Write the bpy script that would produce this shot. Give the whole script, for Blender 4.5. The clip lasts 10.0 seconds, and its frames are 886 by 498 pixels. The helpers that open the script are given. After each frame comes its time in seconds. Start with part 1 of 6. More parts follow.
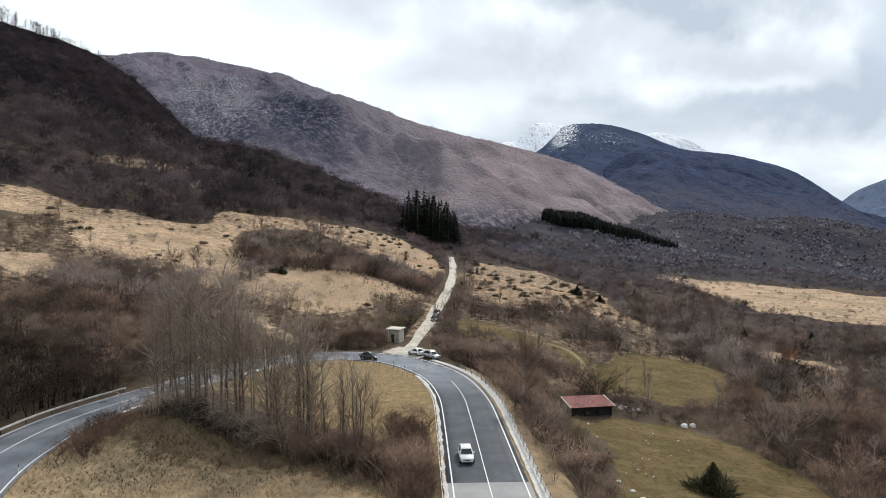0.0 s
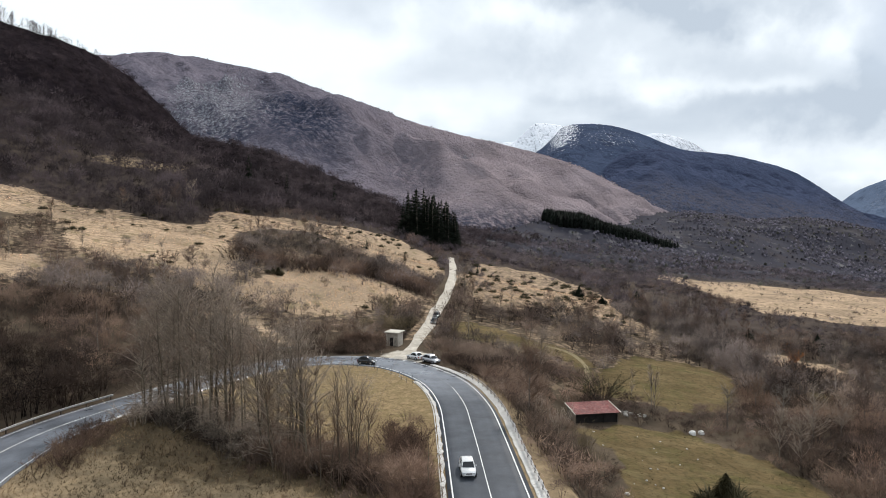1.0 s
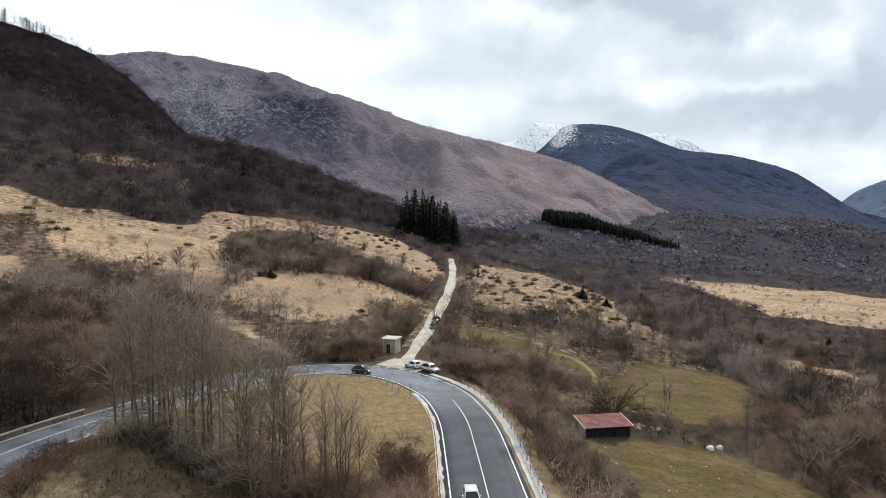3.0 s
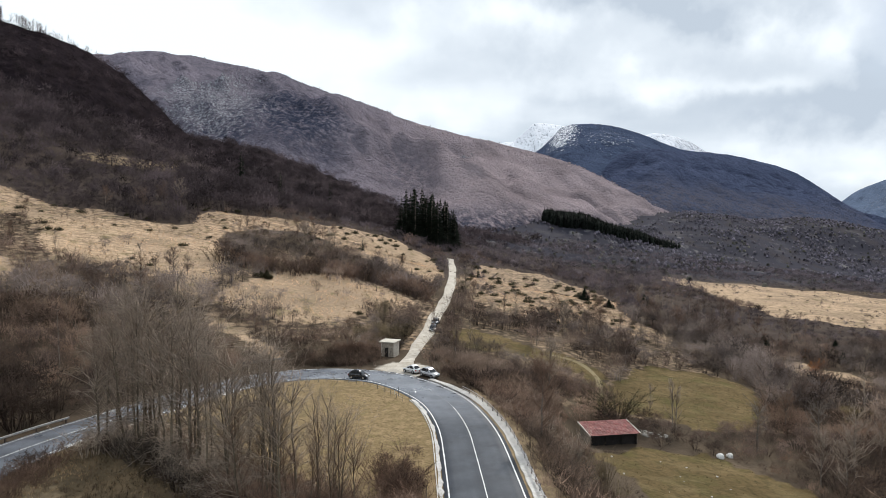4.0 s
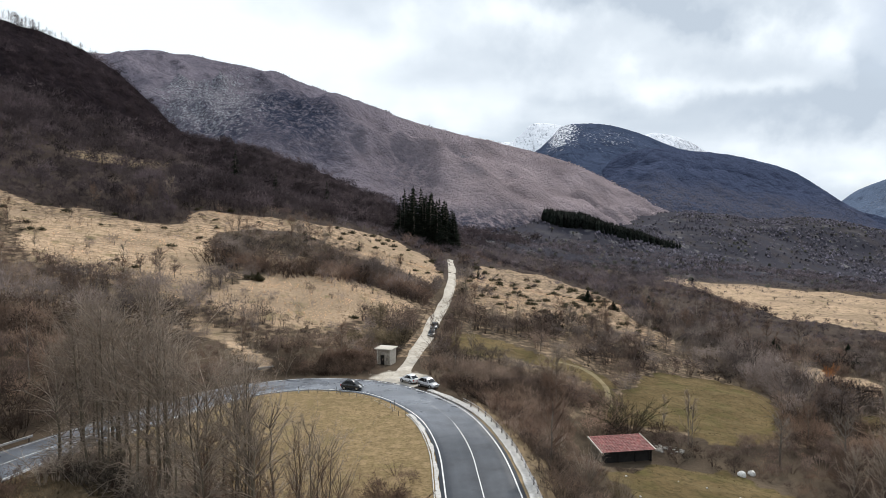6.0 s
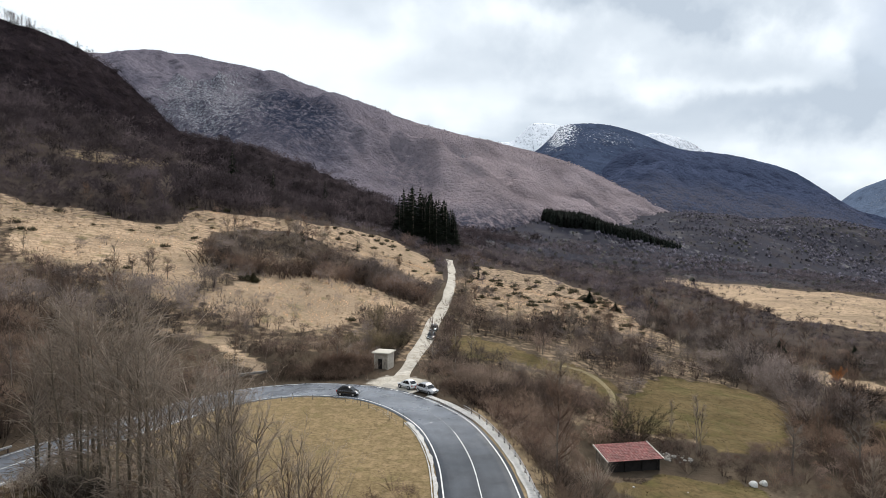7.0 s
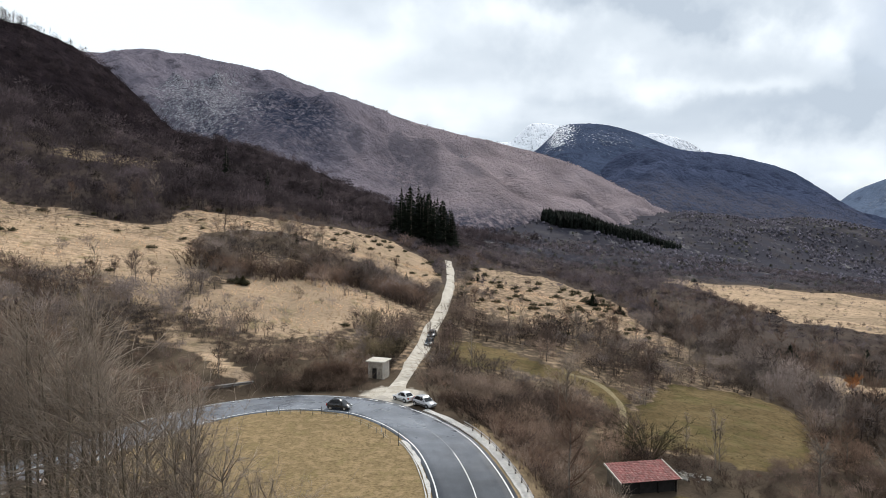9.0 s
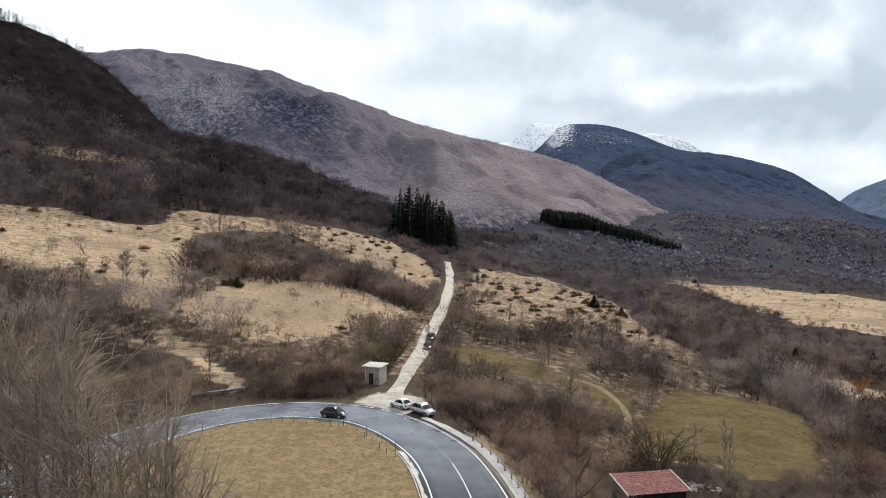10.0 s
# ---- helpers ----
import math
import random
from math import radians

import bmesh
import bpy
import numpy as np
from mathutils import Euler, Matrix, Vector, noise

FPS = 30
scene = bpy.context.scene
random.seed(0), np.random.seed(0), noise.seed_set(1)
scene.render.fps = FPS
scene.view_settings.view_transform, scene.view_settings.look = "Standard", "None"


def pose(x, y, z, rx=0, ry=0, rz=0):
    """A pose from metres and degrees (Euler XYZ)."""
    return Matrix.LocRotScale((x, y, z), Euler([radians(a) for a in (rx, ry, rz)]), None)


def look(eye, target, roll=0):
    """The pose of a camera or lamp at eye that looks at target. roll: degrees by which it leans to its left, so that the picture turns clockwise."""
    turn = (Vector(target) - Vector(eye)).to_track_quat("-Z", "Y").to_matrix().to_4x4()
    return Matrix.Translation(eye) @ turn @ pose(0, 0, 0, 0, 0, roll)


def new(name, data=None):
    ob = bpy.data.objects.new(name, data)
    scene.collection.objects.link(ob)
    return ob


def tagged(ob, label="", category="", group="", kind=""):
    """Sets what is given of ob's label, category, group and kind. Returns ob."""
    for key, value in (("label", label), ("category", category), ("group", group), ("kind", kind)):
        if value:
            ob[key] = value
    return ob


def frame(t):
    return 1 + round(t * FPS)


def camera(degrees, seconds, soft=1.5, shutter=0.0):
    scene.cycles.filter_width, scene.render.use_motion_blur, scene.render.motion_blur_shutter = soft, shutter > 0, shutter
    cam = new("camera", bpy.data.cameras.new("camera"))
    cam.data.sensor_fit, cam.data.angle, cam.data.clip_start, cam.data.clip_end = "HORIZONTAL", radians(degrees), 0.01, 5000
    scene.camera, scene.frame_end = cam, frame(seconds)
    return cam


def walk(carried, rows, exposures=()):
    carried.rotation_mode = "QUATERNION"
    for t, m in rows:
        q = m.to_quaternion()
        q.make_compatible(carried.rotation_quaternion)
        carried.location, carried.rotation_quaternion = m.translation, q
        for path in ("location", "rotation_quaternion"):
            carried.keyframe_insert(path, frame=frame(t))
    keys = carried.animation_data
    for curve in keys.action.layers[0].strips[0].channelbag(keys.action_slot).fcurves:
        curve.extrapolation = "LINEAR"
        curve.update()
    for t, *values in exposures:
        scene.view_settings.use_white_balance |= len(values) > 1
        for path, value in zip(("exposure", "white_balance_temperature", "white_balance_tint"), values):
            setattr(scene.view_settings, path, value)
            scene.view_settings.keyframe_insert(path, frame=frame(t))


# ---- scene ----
cam = camera(70, 10.0, soft=.7)
PATH = [
    (0.0, pose(0.000, 0.000, 27.300, 87.972, 0, -2.198)),
    (1.0, pose(0.073, 3.961, 27.290, 88.011, 0, -2.234)),
    (2.0, pose(0.154, 7.908, 27.282, 88.033, 0, -2.269)),
    (3.0, pose(0.246, 11.835, 27.277, 88.041, 0, -2.304)),
    (4.0, pose(0.348, 15.741, 27.273, 88.039, 0, -2.341)),
    (5.0, pose(0.464, 19.620, 27.272, 88.033, 0, -2.380)),
    (6.0, pose(0.593, 23.470, 27.273, 88.027, 0, -2.423)),
    (7.0, pose(0.738, 27.286, 27.277, 88.025, 0, -2.473)),
    (8.0, pose(0.901, 31.066, 27.282, 88.032, 0, -2.530)),
    (9.0, pose(1.081, 34.805, 27.290, 88.052, 0, -2.595)),
    (10.0, pose(1.282, 38.500, 27.300, 88.090, 0, -2.671)),
]
walk(cam, PATH)

# ---- daylight: bright broken cloud, the sun ahead and to the right ----
SUN_HIGH, SUN_ROUND = 42, 28      # degrees above the horizon, degrees east of north
world = bpy.data.worlds.new("world")
scene.world = world
world.use_nodes = True
wn, wl = world.node_tree.nodes, world.node_tree.links
wn.clear()
sky = wn.new("ShaderNodeTexSky")
sky.sky_type, sky.sun_disc = "NISHITA", False
sky.sun_elevation, sky.sun_rotation = radians(SUN_HIGH), radians(SUN_ROUND)
blue = wn.new("ShaderNodeBackground")
blue.inputs["Strength"].default_value = .1
wl.new(sky.outputs[0], blue.inputs["Color"])
coord = wn.new("ShaderNodeTexCoord")
apart = wn.new("ShaderNodeSeparateXYZ")
wl.new(coord.outputs["Generated"], apart.inputs[0])


def wmath(op, a, b):
    node = wn.new("ShaderNodeMath")
    node.operation = op
    for k, v in enumerate((a, b)):
        if isinstance(v, (int, float)):
            node.inputs[k].default_value = v
        else:
            wl.new(v, node.inputs[k])
    return node.outputs[0]


lift = wmath("ADD", wmath("MAXIMUM", apart.outputs[2], 0), .16)
flat = wn.new("ShaderNodeCombineXYZ")
wl.new(wmath("DIVIDE", apart.outputs[0], lift), flat.inputs[0])
wl.new(wmath("DIVIDE", apart.outputs[1], lift), flat.inputs[1])


def cloud_noise(scale, detail, offset, lo, hi, lean=-.5):
    node = wn.new("ShaderNodeTexNoise")
    node.inputs["Scale"].default_value, node.inputs["Detail"].default_value = scale, detail
    node.inputs["Roughness"].default_value = .44
    shift = wn.new("ShaderNodeVectorMath")
    shift.operation = "ADD"
    shift.inputs[1].default_value = offset
    wl.new(flat.outputs[0], shift.inputs[0])
    wl.new(shift.outputs[0], node.inputs["Vector"])
    ramp = wn.new("ShaderNodeMapRange")
    ramp.interpolation_type = "SMOOTHSTEP"
    ramp.inputs[1].default_value, ramp.inputs[2].default_value = lo, hi
    wl.new(wmath("ADD", node.outputs[0], wmath("MULTIPLY", apart.outputs[0], lean)), ramp.inputs[0])
    return ramp.outputs[0]


tone = wn.new("ShaderNodeMix")
tone.data_type = "RGBA"
tone.inputs[6].default_value, tone.inputs[7].default_value = (.5, .59, .705, 1), (1.04, 1.12, 1.19, 1)
ahead = wmath("MAXIMUM", apart.outputs[1], .25)
billow = wn.new("ShaderNodeTexNoise")      # frays the edges of the cloud masses
billow.inputs["Scale"].default_value, billow.inputs["Detail"].default_value = 8.0, 7
wl.new(coord.outputs["Generated"], billow.inputs["Vector"])
fray = wn.new("ShaderNodeSeparateColor")
wl.new(billow.outputs["Color"], fray.inputs[0])
ahead_u = wmath("ADD", wmath("DIVIDE", apart.outputs[0], ahead), wmath("MULTIPLY", wmath("SUBTRACT", fray.outputs[0], .5), .5))
ahead_v = wmath("ADD", wmath("DIVIDE", apart.outputs[2], ahead), wmath("MULTIPLY", wmath("SUBTRACT", fray.outputs[1], .5), .26))
white = wmath("ADD", wmath("MULTIPLY", cloud_noise(1.1, 6, (1.2, 5.1, 0), .28, .7, -.3), .55), .3)
# cloud masses over the valley: east of north, height, their half sizes, and how white or grey they are
for u, v, ru, rv, weight in ((.17, .32, .11, .06, .65), (.635, .31, .13, .055, .8), (.42, .225, .12, .03, .5), (.66, .1, .17, .045, .55), (-.08, .29, .24, .06, .25), (-.4, .32, .3, .09, .35), (-.03, .17, .2, .035, .25),
                             (.4, .35, .16, .03, -.42), (.66, .185, .17, .034, -.34), (.73, .25, .06, .05, -.35), (.23, .19, .08, .04, -.25)):
    du, dv = wmath("DIVIDE", wmath("SUBTRACT", ahead_u, u), ru), wmath("DIVIDE", wmath("SUBTRACT", ahead_v, v), rv)
    far = wmath("ADD", wmath("MULTIPLY", du, du), wmath("MULTIPLY", dv, dv))
    white = wmath("ADD", white, wmath("MULTIPLY", wmath("POWER", 2.718, wmath("MULTIPLY", far, -1.0)), weight))
wl.new(wmath("MINIMUM", wmath("MAXIMUM", white, .16), 1.0), tone.inputs[0])
cloud = wn.new("ShaderNodeBackground")
wl.new(tone.outputs[2], cloud.inputs["Color"])
cloud.inputs["Strength"].default_value = 1.0
sky_mix = wn.new("ShaderNodeMixShader")
wl.new(cloud_noise(.6, 4, (7.3, 4.4, 0), -.05, .2), sky_mix.inputs[0])
wl.new(blue.outputs[0], sky_mix.inputs[1])
wl.new(cloud.outputs[0], sky_mix.inputs[2])
world_out = wn.new("ShaderNodeOutputWorld")
wl.new(sky_mix.outputs[0], world_out.inputs[0])

sun = new("sun", bpy.data.lights.new("sun", "SUN"))
sun.data.energy, sun.data.angle, sun.data.color = 3.3, radians(3), (1, .95, .88)
a, e = radians(SUN_ROUND), radians(SUN_HIGH)
sun.matrix_world = look((0, 0, 0), (-math.sin(a) * math.cos(e), -math.cos(a) * math.cos(e), -math.sin(e)))
scene.view_settings.exposure = -.06


# ---- materials ----
class Paint:
    """A node material with a few short ways to add nodes."""

    def __init__(self, name, rough=.85, metal=0.0):
        self.m = bpy.data.materials.new(name)
        self.m.use_nodes = True
        self.t = self.m.node_tree
        self.b = self.t.nodes["Principled BSDF"]
        self.b.inputs["Roughness"].default_value, self.b.inputs["Metallic"].default_value = rough, metal
        if rough > .8:
            self.b.inputs["Specular IOR Level"].default_value = .15
        self.pos = self.t.nodes.new("ShaderNodeNewGeometry")

    def put(self, value, socket):
        if isinstance(value, (int, float)):
            socket.default_value = value
        elif isinstance(value, tuple):
            socket.default_value = (*value, 1) if len(value) == 3 and socket.type == "RGBA" else value
        else:
            self.t.links.new(value, socket)

    def noise(self, scale, detail=3, lo=.35, hi=.65, stretch=None, rough=.55):
        n = self.t.nodes.new("ShaderNodeTexNoise")
        n.inputs["Scale"].default_value, n.inputs["Detail"].default_value = scale, detail
        n.inputs["Roughness"].default_value = rough
        src = self.pos.outputs["Position"]
        if stretch:
            v = self.t.nodes.new("ShaderNodeVectorMath")
            v.operation = "MULTIPLY"
            v.inputs[1].default_value = stretch
            self.t.links.new(src, v.inputs[0])
            src = v.outputs[0]
        self.t.links.new(src, n.inputs["Vector"])
        return self.range(n.outputs[0], lo, hi)

    def cells(self, scale, out="Color", stretch=(1, 1, 1)):
        n = self.t.nodes.new("ShaderNodeTexVoronoi")
        n.inputs["Scale"].default_value = scale
        v = self.t.nodes.new("ShaderNodeVectorMath")
        v.operation = "MULTIPLY"
        v.inputs[1].default_value = stretch
        self.t.links.new(self.pos.outputs["Position"], v.inputs[0])
        self.t.links.new(v.outputs[0], n.inputs["Vector"])
        return n.outputs[out]

    def range(self, value, lo, hi, a=0.0, b=1.0):
        n = self.t.nodes.new("ShaderNodeMapRange")
        self.put(value, n.inputs[0])
        for k, v in zip((1, 2, 3, 4), (lo, hi, a, b)):
            n.inputs[k].default_value = v
        return n.outputs[0]

    def math(self, op, a, b):
        n = self.t.nodes.new("ShaderNodeMath")
        n.operation = op
        self.put(a, n.inputs[0])
        self.put(b, n.inputs[1])
        return n.outputs[0]

    def mix(self, fac, a, b, kind="MIX"):
        n = self.t.nodes.new("ShaderNodeMix")
        n.data_type, n.blend_type = "RGBA", kind
        self.put(fac, n.inputs[0])
        self.put(a, n.inputs[6])
        self.put(b, n.inputs[7])
        return n.outputs[2]

    def attr(self, name):
        n = self.t.nodes.new("ShaderNodeAttribute")
        n.attribute_name = name
        return n.outputs["Fac"]

    def vary(self, colour, amount, by="island"):
        """Lightens and darkens piece by piece."""
        if by == "island":
            r = self.pos.outputs["Random Per Island"]
        else:
            r = self.t.nodes.new("ShaderNodeObjectInfo").outputs["Random"]
        n = self.t.nodes.new("ShaderNodeHueSaturation")
        self.put(colour, n.inputs["Color"])
        self.put(self.range(r, 0, 1, 1 - amount, 1 + amount), n.inputs["Value"])
        return n.outputs[0]

    def done(self, colour, bump=None, strength=.3, depth=.05, rough=None):
        self.put(colour, self.b.inputs["Base Color"])
        if bump is not None:
            n = self.t.nodes.new("ShaderNodeBump")
            n.inputs["Strength"].default_value, n.inputs["Distance"].default_value = strength, depth
            self.put(bump, n.inputs["Height"])
            self.t.links.new(n.outputs[0], self.b.inputs["Normal"])
        if rough is not None:
            self.put(rough, self.b.inputs["Roughness"])
        return self.m


def worn(name, light, dark, stain, big=.5, small=6.0, rough=.85, metal=0.0, depth=.02, vary=0.0, by="object", strength=.4):
    """Two-scale weathered surface."""
    p = Paint(name, rough, metal)
    c = p.mix(p.noise(big, 4), light, dark)
    c = p.mix(p.math("MULTIPLY", p.noise(small, 5, .45, .75), .7), c, stain)
    if vary:
        c = p.vary(c, vary, by)
    return p.done(c, p.noise(small * 2.5, 4, .2, .8), strength, depth)


def twigs(name, one, two, three, patch=.05, vary=.22, thin=.45):
    p = Paint(name, .9)
    c = p.mix(p.noise(patch, 3, .38, .62), one, two)
    c = p.mix(p.noise(patch * 7, 3, .4, .7), c, three)
    n = p.t.nodes.new("ShaderNodeHueSaturation")      # each plant a little lighter or darker than the next
    p.put(p.vary(c, vary), n.inputs["Color"])
    p.put(p.math("ADD", p.attr("tone"), 1.0), n.inputs["Value"])
    through_light = p.t.nodes.new("ShaderNodeBsdfTranslucent")      # thin twigs take light from every side
    both = p.t.nodes.new("ShaderNodeMixShader")
    both.inputs[0].default_value = thin
    p.put(n.outputs[0], through_light.inputs["Color"])
    p.t.links.new(p.b.outputs[0], both.inputs[1])
    p.t.links.new(through_light.outputs[0], both.inputs[2])
    p.t.links.new(both.outputs[0], p.t.nodes["Material Output"].inputs["Surface"])
    return p.done(n.outputs[0])


# the land: leaf litter, with straw meadow, green meadow and gravel where the plan has them
p = Paint("land", .95)
p.b.inputs["Specular IOR Level"].default_value = .02
litter = p.mix(p.noise(.09, 5), (.058, .044, .033), (.135, .103, .073))
litter = p.mix(p.noise(1.3, 5, .5, .72), litter, (.085, .064, .047))
straw = p.mix(p.noise(.06, 5, .35, .65), (.68, .49, .33), (.55, .395, .258))
straw = p.mix(p.math("MULTIPLY", p.noise(.5, 6, .46, .6, (.5, 1.6, 1)), .75), straw, (.24, .172, .11))
straw = p.mix(p.math("MULTIPLY", p.noise(1.7, 4, .47, .58, (.5, 1.4, 1)), .6), straw, (.52, .375, .262))
straw = p.mix(p.noise(.035, 5, .45, .62), straw, (.36, .265, .182))
straw = p.mix(p.noise(.22, 4, .55, .75), straw, (.19, .16, .08))
straw = p.mix(p.math("MULTIPLY", p.noise(1.1, 8, .5, .62, rough=.7), .6), straw, (.21, .152, .098))
straw = p.mix(p.math("MULTIPLY", p.noise(.09, 8, .52, .6, (.6, 1.3, 1), .7), .22), straw, (.2, .16, .095))
green = p.mix(p.noise(.11, 5, .35, .65), (.118, .085, .041), (.172, .123, .061))
green = p.mix(p.noise(.16, 4, .5, .68), green, (.11, .095, .038))
green = p.mix(p.noise(1.1, 5, .45, .75), green, (.06, .05, .024))
green = p.mix(p.math("MULTIPLY", p.noise(.28, 6, .5, .62, (.7, 1.5, 1)), .4), green, (.21, .16, .085))
hay = p.mix(p.noise(.1, 5, .35, .65), (.305, .222, .12), (.225, .166, .088))
hay = p.mix(p.noise(.33, 4, .52, .7), hay, (.225, .178, .085))
hay = p.mix(p.noise(2.4, 6, .45, .62), hay, (.175, .128, .07))
hay = p.mix(p.math("MULTIPLY", p.noise(.8, 5, .5, .6), .5), hay, (.38, .275, .16))
stony = p.mix(p.noise(.009, 6, .42, .6, (1, .5, 1)), (.032, .033, .046), (.047, .047, .062))
stony = p.mix(p.math("MULTIPLY", p.noise(.02, 5, .57, .68, (.6, .8, 1)), .5), stony, (.13, .118, .116))
stony = p.mix(p.math("MULTIPLY", p.noise(.05, 8, .58, .66, (.8, .35, 1), .65), .75), stony, (.19, .18, .18))
stony = p.mix(p.noise(.04, 6, .5, .64, (1, .4, 1)), stony, (.05, .045, .052))
gravel = p.mix(p.noise(.5, 5), (.62, .57, .49), (.46, .41, .34))
gravel = p.mix(p.noise(4, 4, .5, .8), gravel, (.35, .3, .24))
ragged = p.noise(.55, 5, .2, .8)


def edge(name):
    return p.range(p.math("ADD", p.attr(name), p.range(ragged, 0, 1, -.3, .3)), .38, .62)


floor_leaf = p.mix(p.noise(.1, 5), (.05, .038, .034), (.088, .068, .057))
land = p.mix(edge("leaf"), litter, floor_leaf)
land = p.mix(edge("straw"), land, straw)
land = p.mix(edge("green"), land, green)
land = p.mix(edge("hay"), land, hay)
land = p.mix(edge("rough"), land, p.mix(p.noise(.5, 5), (.36, .268, .165), (.23, .172, .107)))
land = p.mix(p.math("MULTIPLY", edge("row_dark"), .85), land, p.mix(p.noise(.6, 5), (.068, .051, .031), (.1, .074, .046)))
land = p.mix(edge("stony"), land, stony)
land = p.mix(edge("gravel"), land, gravel)
land = p.mix(p.math("MULTIPLY", p.noise(6, 5, .4, .75), .35), land, (.06, .046, .03))
LAND = p.done(land, p.noise(1.9, 6, .3, .7, (.8, 1.2, 1)), .6, .11)


def wooded(name, light, dark, rock, tint_patch, cell=.12, patch=.006, mottle=.55, relief=4.0, lie=1.0, sun_patch=None):
    """Far slopes: bare crowns of many trees, with crag, snow, painted sunlight and tint patches where the plan has
    them.
    """
    p = Paint(name, .95)
    p.b.inputs["Specular IOR Level"].default_value = 0
    tree = p.t.nodes.new("ShaderNodeSeparateColor")
    p.t.links.new(p.cells(cell, "Color", (1, lie, 1)), tree.inputs[0])
    c = p.mix(p.noise(patch, 5, .36, .64, (1, lie, 1)), light, dark)
    c = p.mix(p.range(tree.outputs[0], 0, 1, 0, mottle), c, dark)
    c = p.mix(p.noise(cell * .25, 5, .5, .75, (1, lie, 1)), c, tuple(v * .55 for v in dark))
    c = p.mix(p.range(tree.outputs[1], .75, 1, 0, .5), c, light)
    # sunlight on a flank, painted in as a lighter, pinker colour
    if sun_patch:
        c = p.mix(p.math("MULTIPLY", p.attr("sun_patch"), .85), c, p.mix(p.noise(patch * 1.6, 5, .36, .64), sun_patch, tuple(v * .62 for v in sun_patch)))
    c = p.mix(p.math("MULTIPLY", p.attr("tint_patch"), p.noise(.09, 6, .36, .56, (1, .7, .5), .7)), c, tint_patch)
    crag = p.mix(p.noise(.3, 5, .42, .58, (1, .7, .3)), rock, tuple(v * .62 for v in dark))
    broken = p.math("ADD", p.attr("rock"), p.range(p.noise(.13, 6, .3, .7, (1, .6, .4), .7), 0, 1, -1.25, .35))
    c = p.mix(p.math("MULTIPLY", p.range(broken, .0, .45), p.range(p.attr("rock"), 0, .2)), c, crag)
    drift = p.math("ADD", p.attr("snow"), p.range(p.noise(.07, 9, .3, .7, (1.5, .6, .25), .68), 0, 1, -.62, .32))
    c = p.mix(p.math("MULTIPLY", p.range(drift, .18, .42), p.range(p.attr("snow"), 0, .15)), c, (.86, .88, .92))
    crowns = p.math("SUBTRACT", 1.0, p.math("POWER", p.cells(cell, "Distance", (1, lie, 1)), 2.0))
    crowns = p.math("ADD", crowns, p.math("MULTIPLY", p.noise(cell * 2.2, 4, .25, .75), .8))
    return p.done(c, crowns, .8, relief)


# steep hill: the cloud's shadow over it is put into this near-black brown
HILL_CLOUDED = wooded("clouded_slope", (.034, .026, .029), (.02, .0155, .018), (.3, .28, .26), (.06, .047, .047))
# lilac cast of the beech slope: distance haze put into the colour
HILL_BROWN = wooded("beech_slope", (.272, .243, .282), (.17, .154, .188), (.33, .335, .365), (.045, .052, .08), .13, mottle=.65, relief=8.0, sun_patch=(.41, .335, .345))
# next three slopes: distance haze and cloud shade put into their blue colours
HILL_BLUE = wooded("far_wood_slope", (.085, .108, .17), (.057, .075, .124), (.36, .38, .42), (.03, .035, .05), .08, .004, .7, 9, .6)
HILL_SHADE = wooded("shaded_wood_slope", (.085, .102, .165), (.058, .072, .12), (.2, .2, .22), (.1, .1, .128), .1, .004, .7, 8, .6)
HILL_HAZED = wooded("hazed_far_slope", (.15, .19, .27), (.11, .143, .21), (.26, .28, .33), (.04, .045, .05), .07, .003)
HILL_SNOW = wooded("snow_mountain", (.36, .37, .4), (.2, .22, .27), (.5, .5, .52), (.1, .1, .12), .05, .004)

p = Paint("asphalt", .45)
p.put(p.range(p.attr("bend_sheen"), 0, 1, .1, .55), p.b.inputs["Specular IOR Level"])
c = p.mix(p.noise(.18, 5), (.02, .024, .032), (.032, .038, .05))
tracks = p.math("MULTIPLY", p.attr("worn"), p.noise(.3, 4, .25, .7))
c = p.mix(p.math("MULTIPLY", tracks, .85), c, (.082, .092, .11))
# paler grey on the bend: the sky's sheen put into the base colour
c = p.mix(p.math("MULTIPLY", p.attr("bend_sheen"), p.noise(.2, 4, .2, .6)), c, (.23, .248, .285))
c = p.mix(p.noise(40, 3, .4, .8), c, (.05, .054, .06))
c = p.mix(p.math("MULTIPLY", p.noise(.35, 3, .58, .72), .35), c, (.018, .02, .024))
ASPHALT = p.done(c, p.noise(60, 4, .2, .8), .25, .01, p.math("SUBTRACT", p.range(p.noise(.25, 4), 0, 1, .4, .56), p.math("MULTIPLY", p.attr("bend_sheen"), .2)))
OLD_ASPHALT = worn("old_asphalt", (.3, .3, .295), (.23, .23, .23), (.16, .16, .16), .4, 12, .75)
LINE = worn("road_paint", (.82, .82, .8), (.66, .66, .64), (.36, .36, .36), 1.2, 9, .6)
LINE_WORN = worn("worn_road_paint", (.3, .31, .32), (.2, .21, .22), (.11, .115, .125), 1.2, 5, .6)
WALL_GREY = worn("grey_wall", (.3, .28, .26), (.22, .205, .19), (.12, .11, .1), .6, 3.5, .9, depth=.03)
CONCRETE = worn("concrete", (.62, .6, .57), (.5, .48, .45), (.26, .24, .21), .6, 3.5, .9, depth=.03)
PALE_WALL = worn("hut_plaster", (.62, .57, .5), (.5, .45, .38), (.28, .24, .19), .7, 4, .9)
STAINED_WALL = worn("stained_plaster", (.44, .39, .33), (.3, .26, .21), (.13, .11, .09), 1.1, 3, .9)
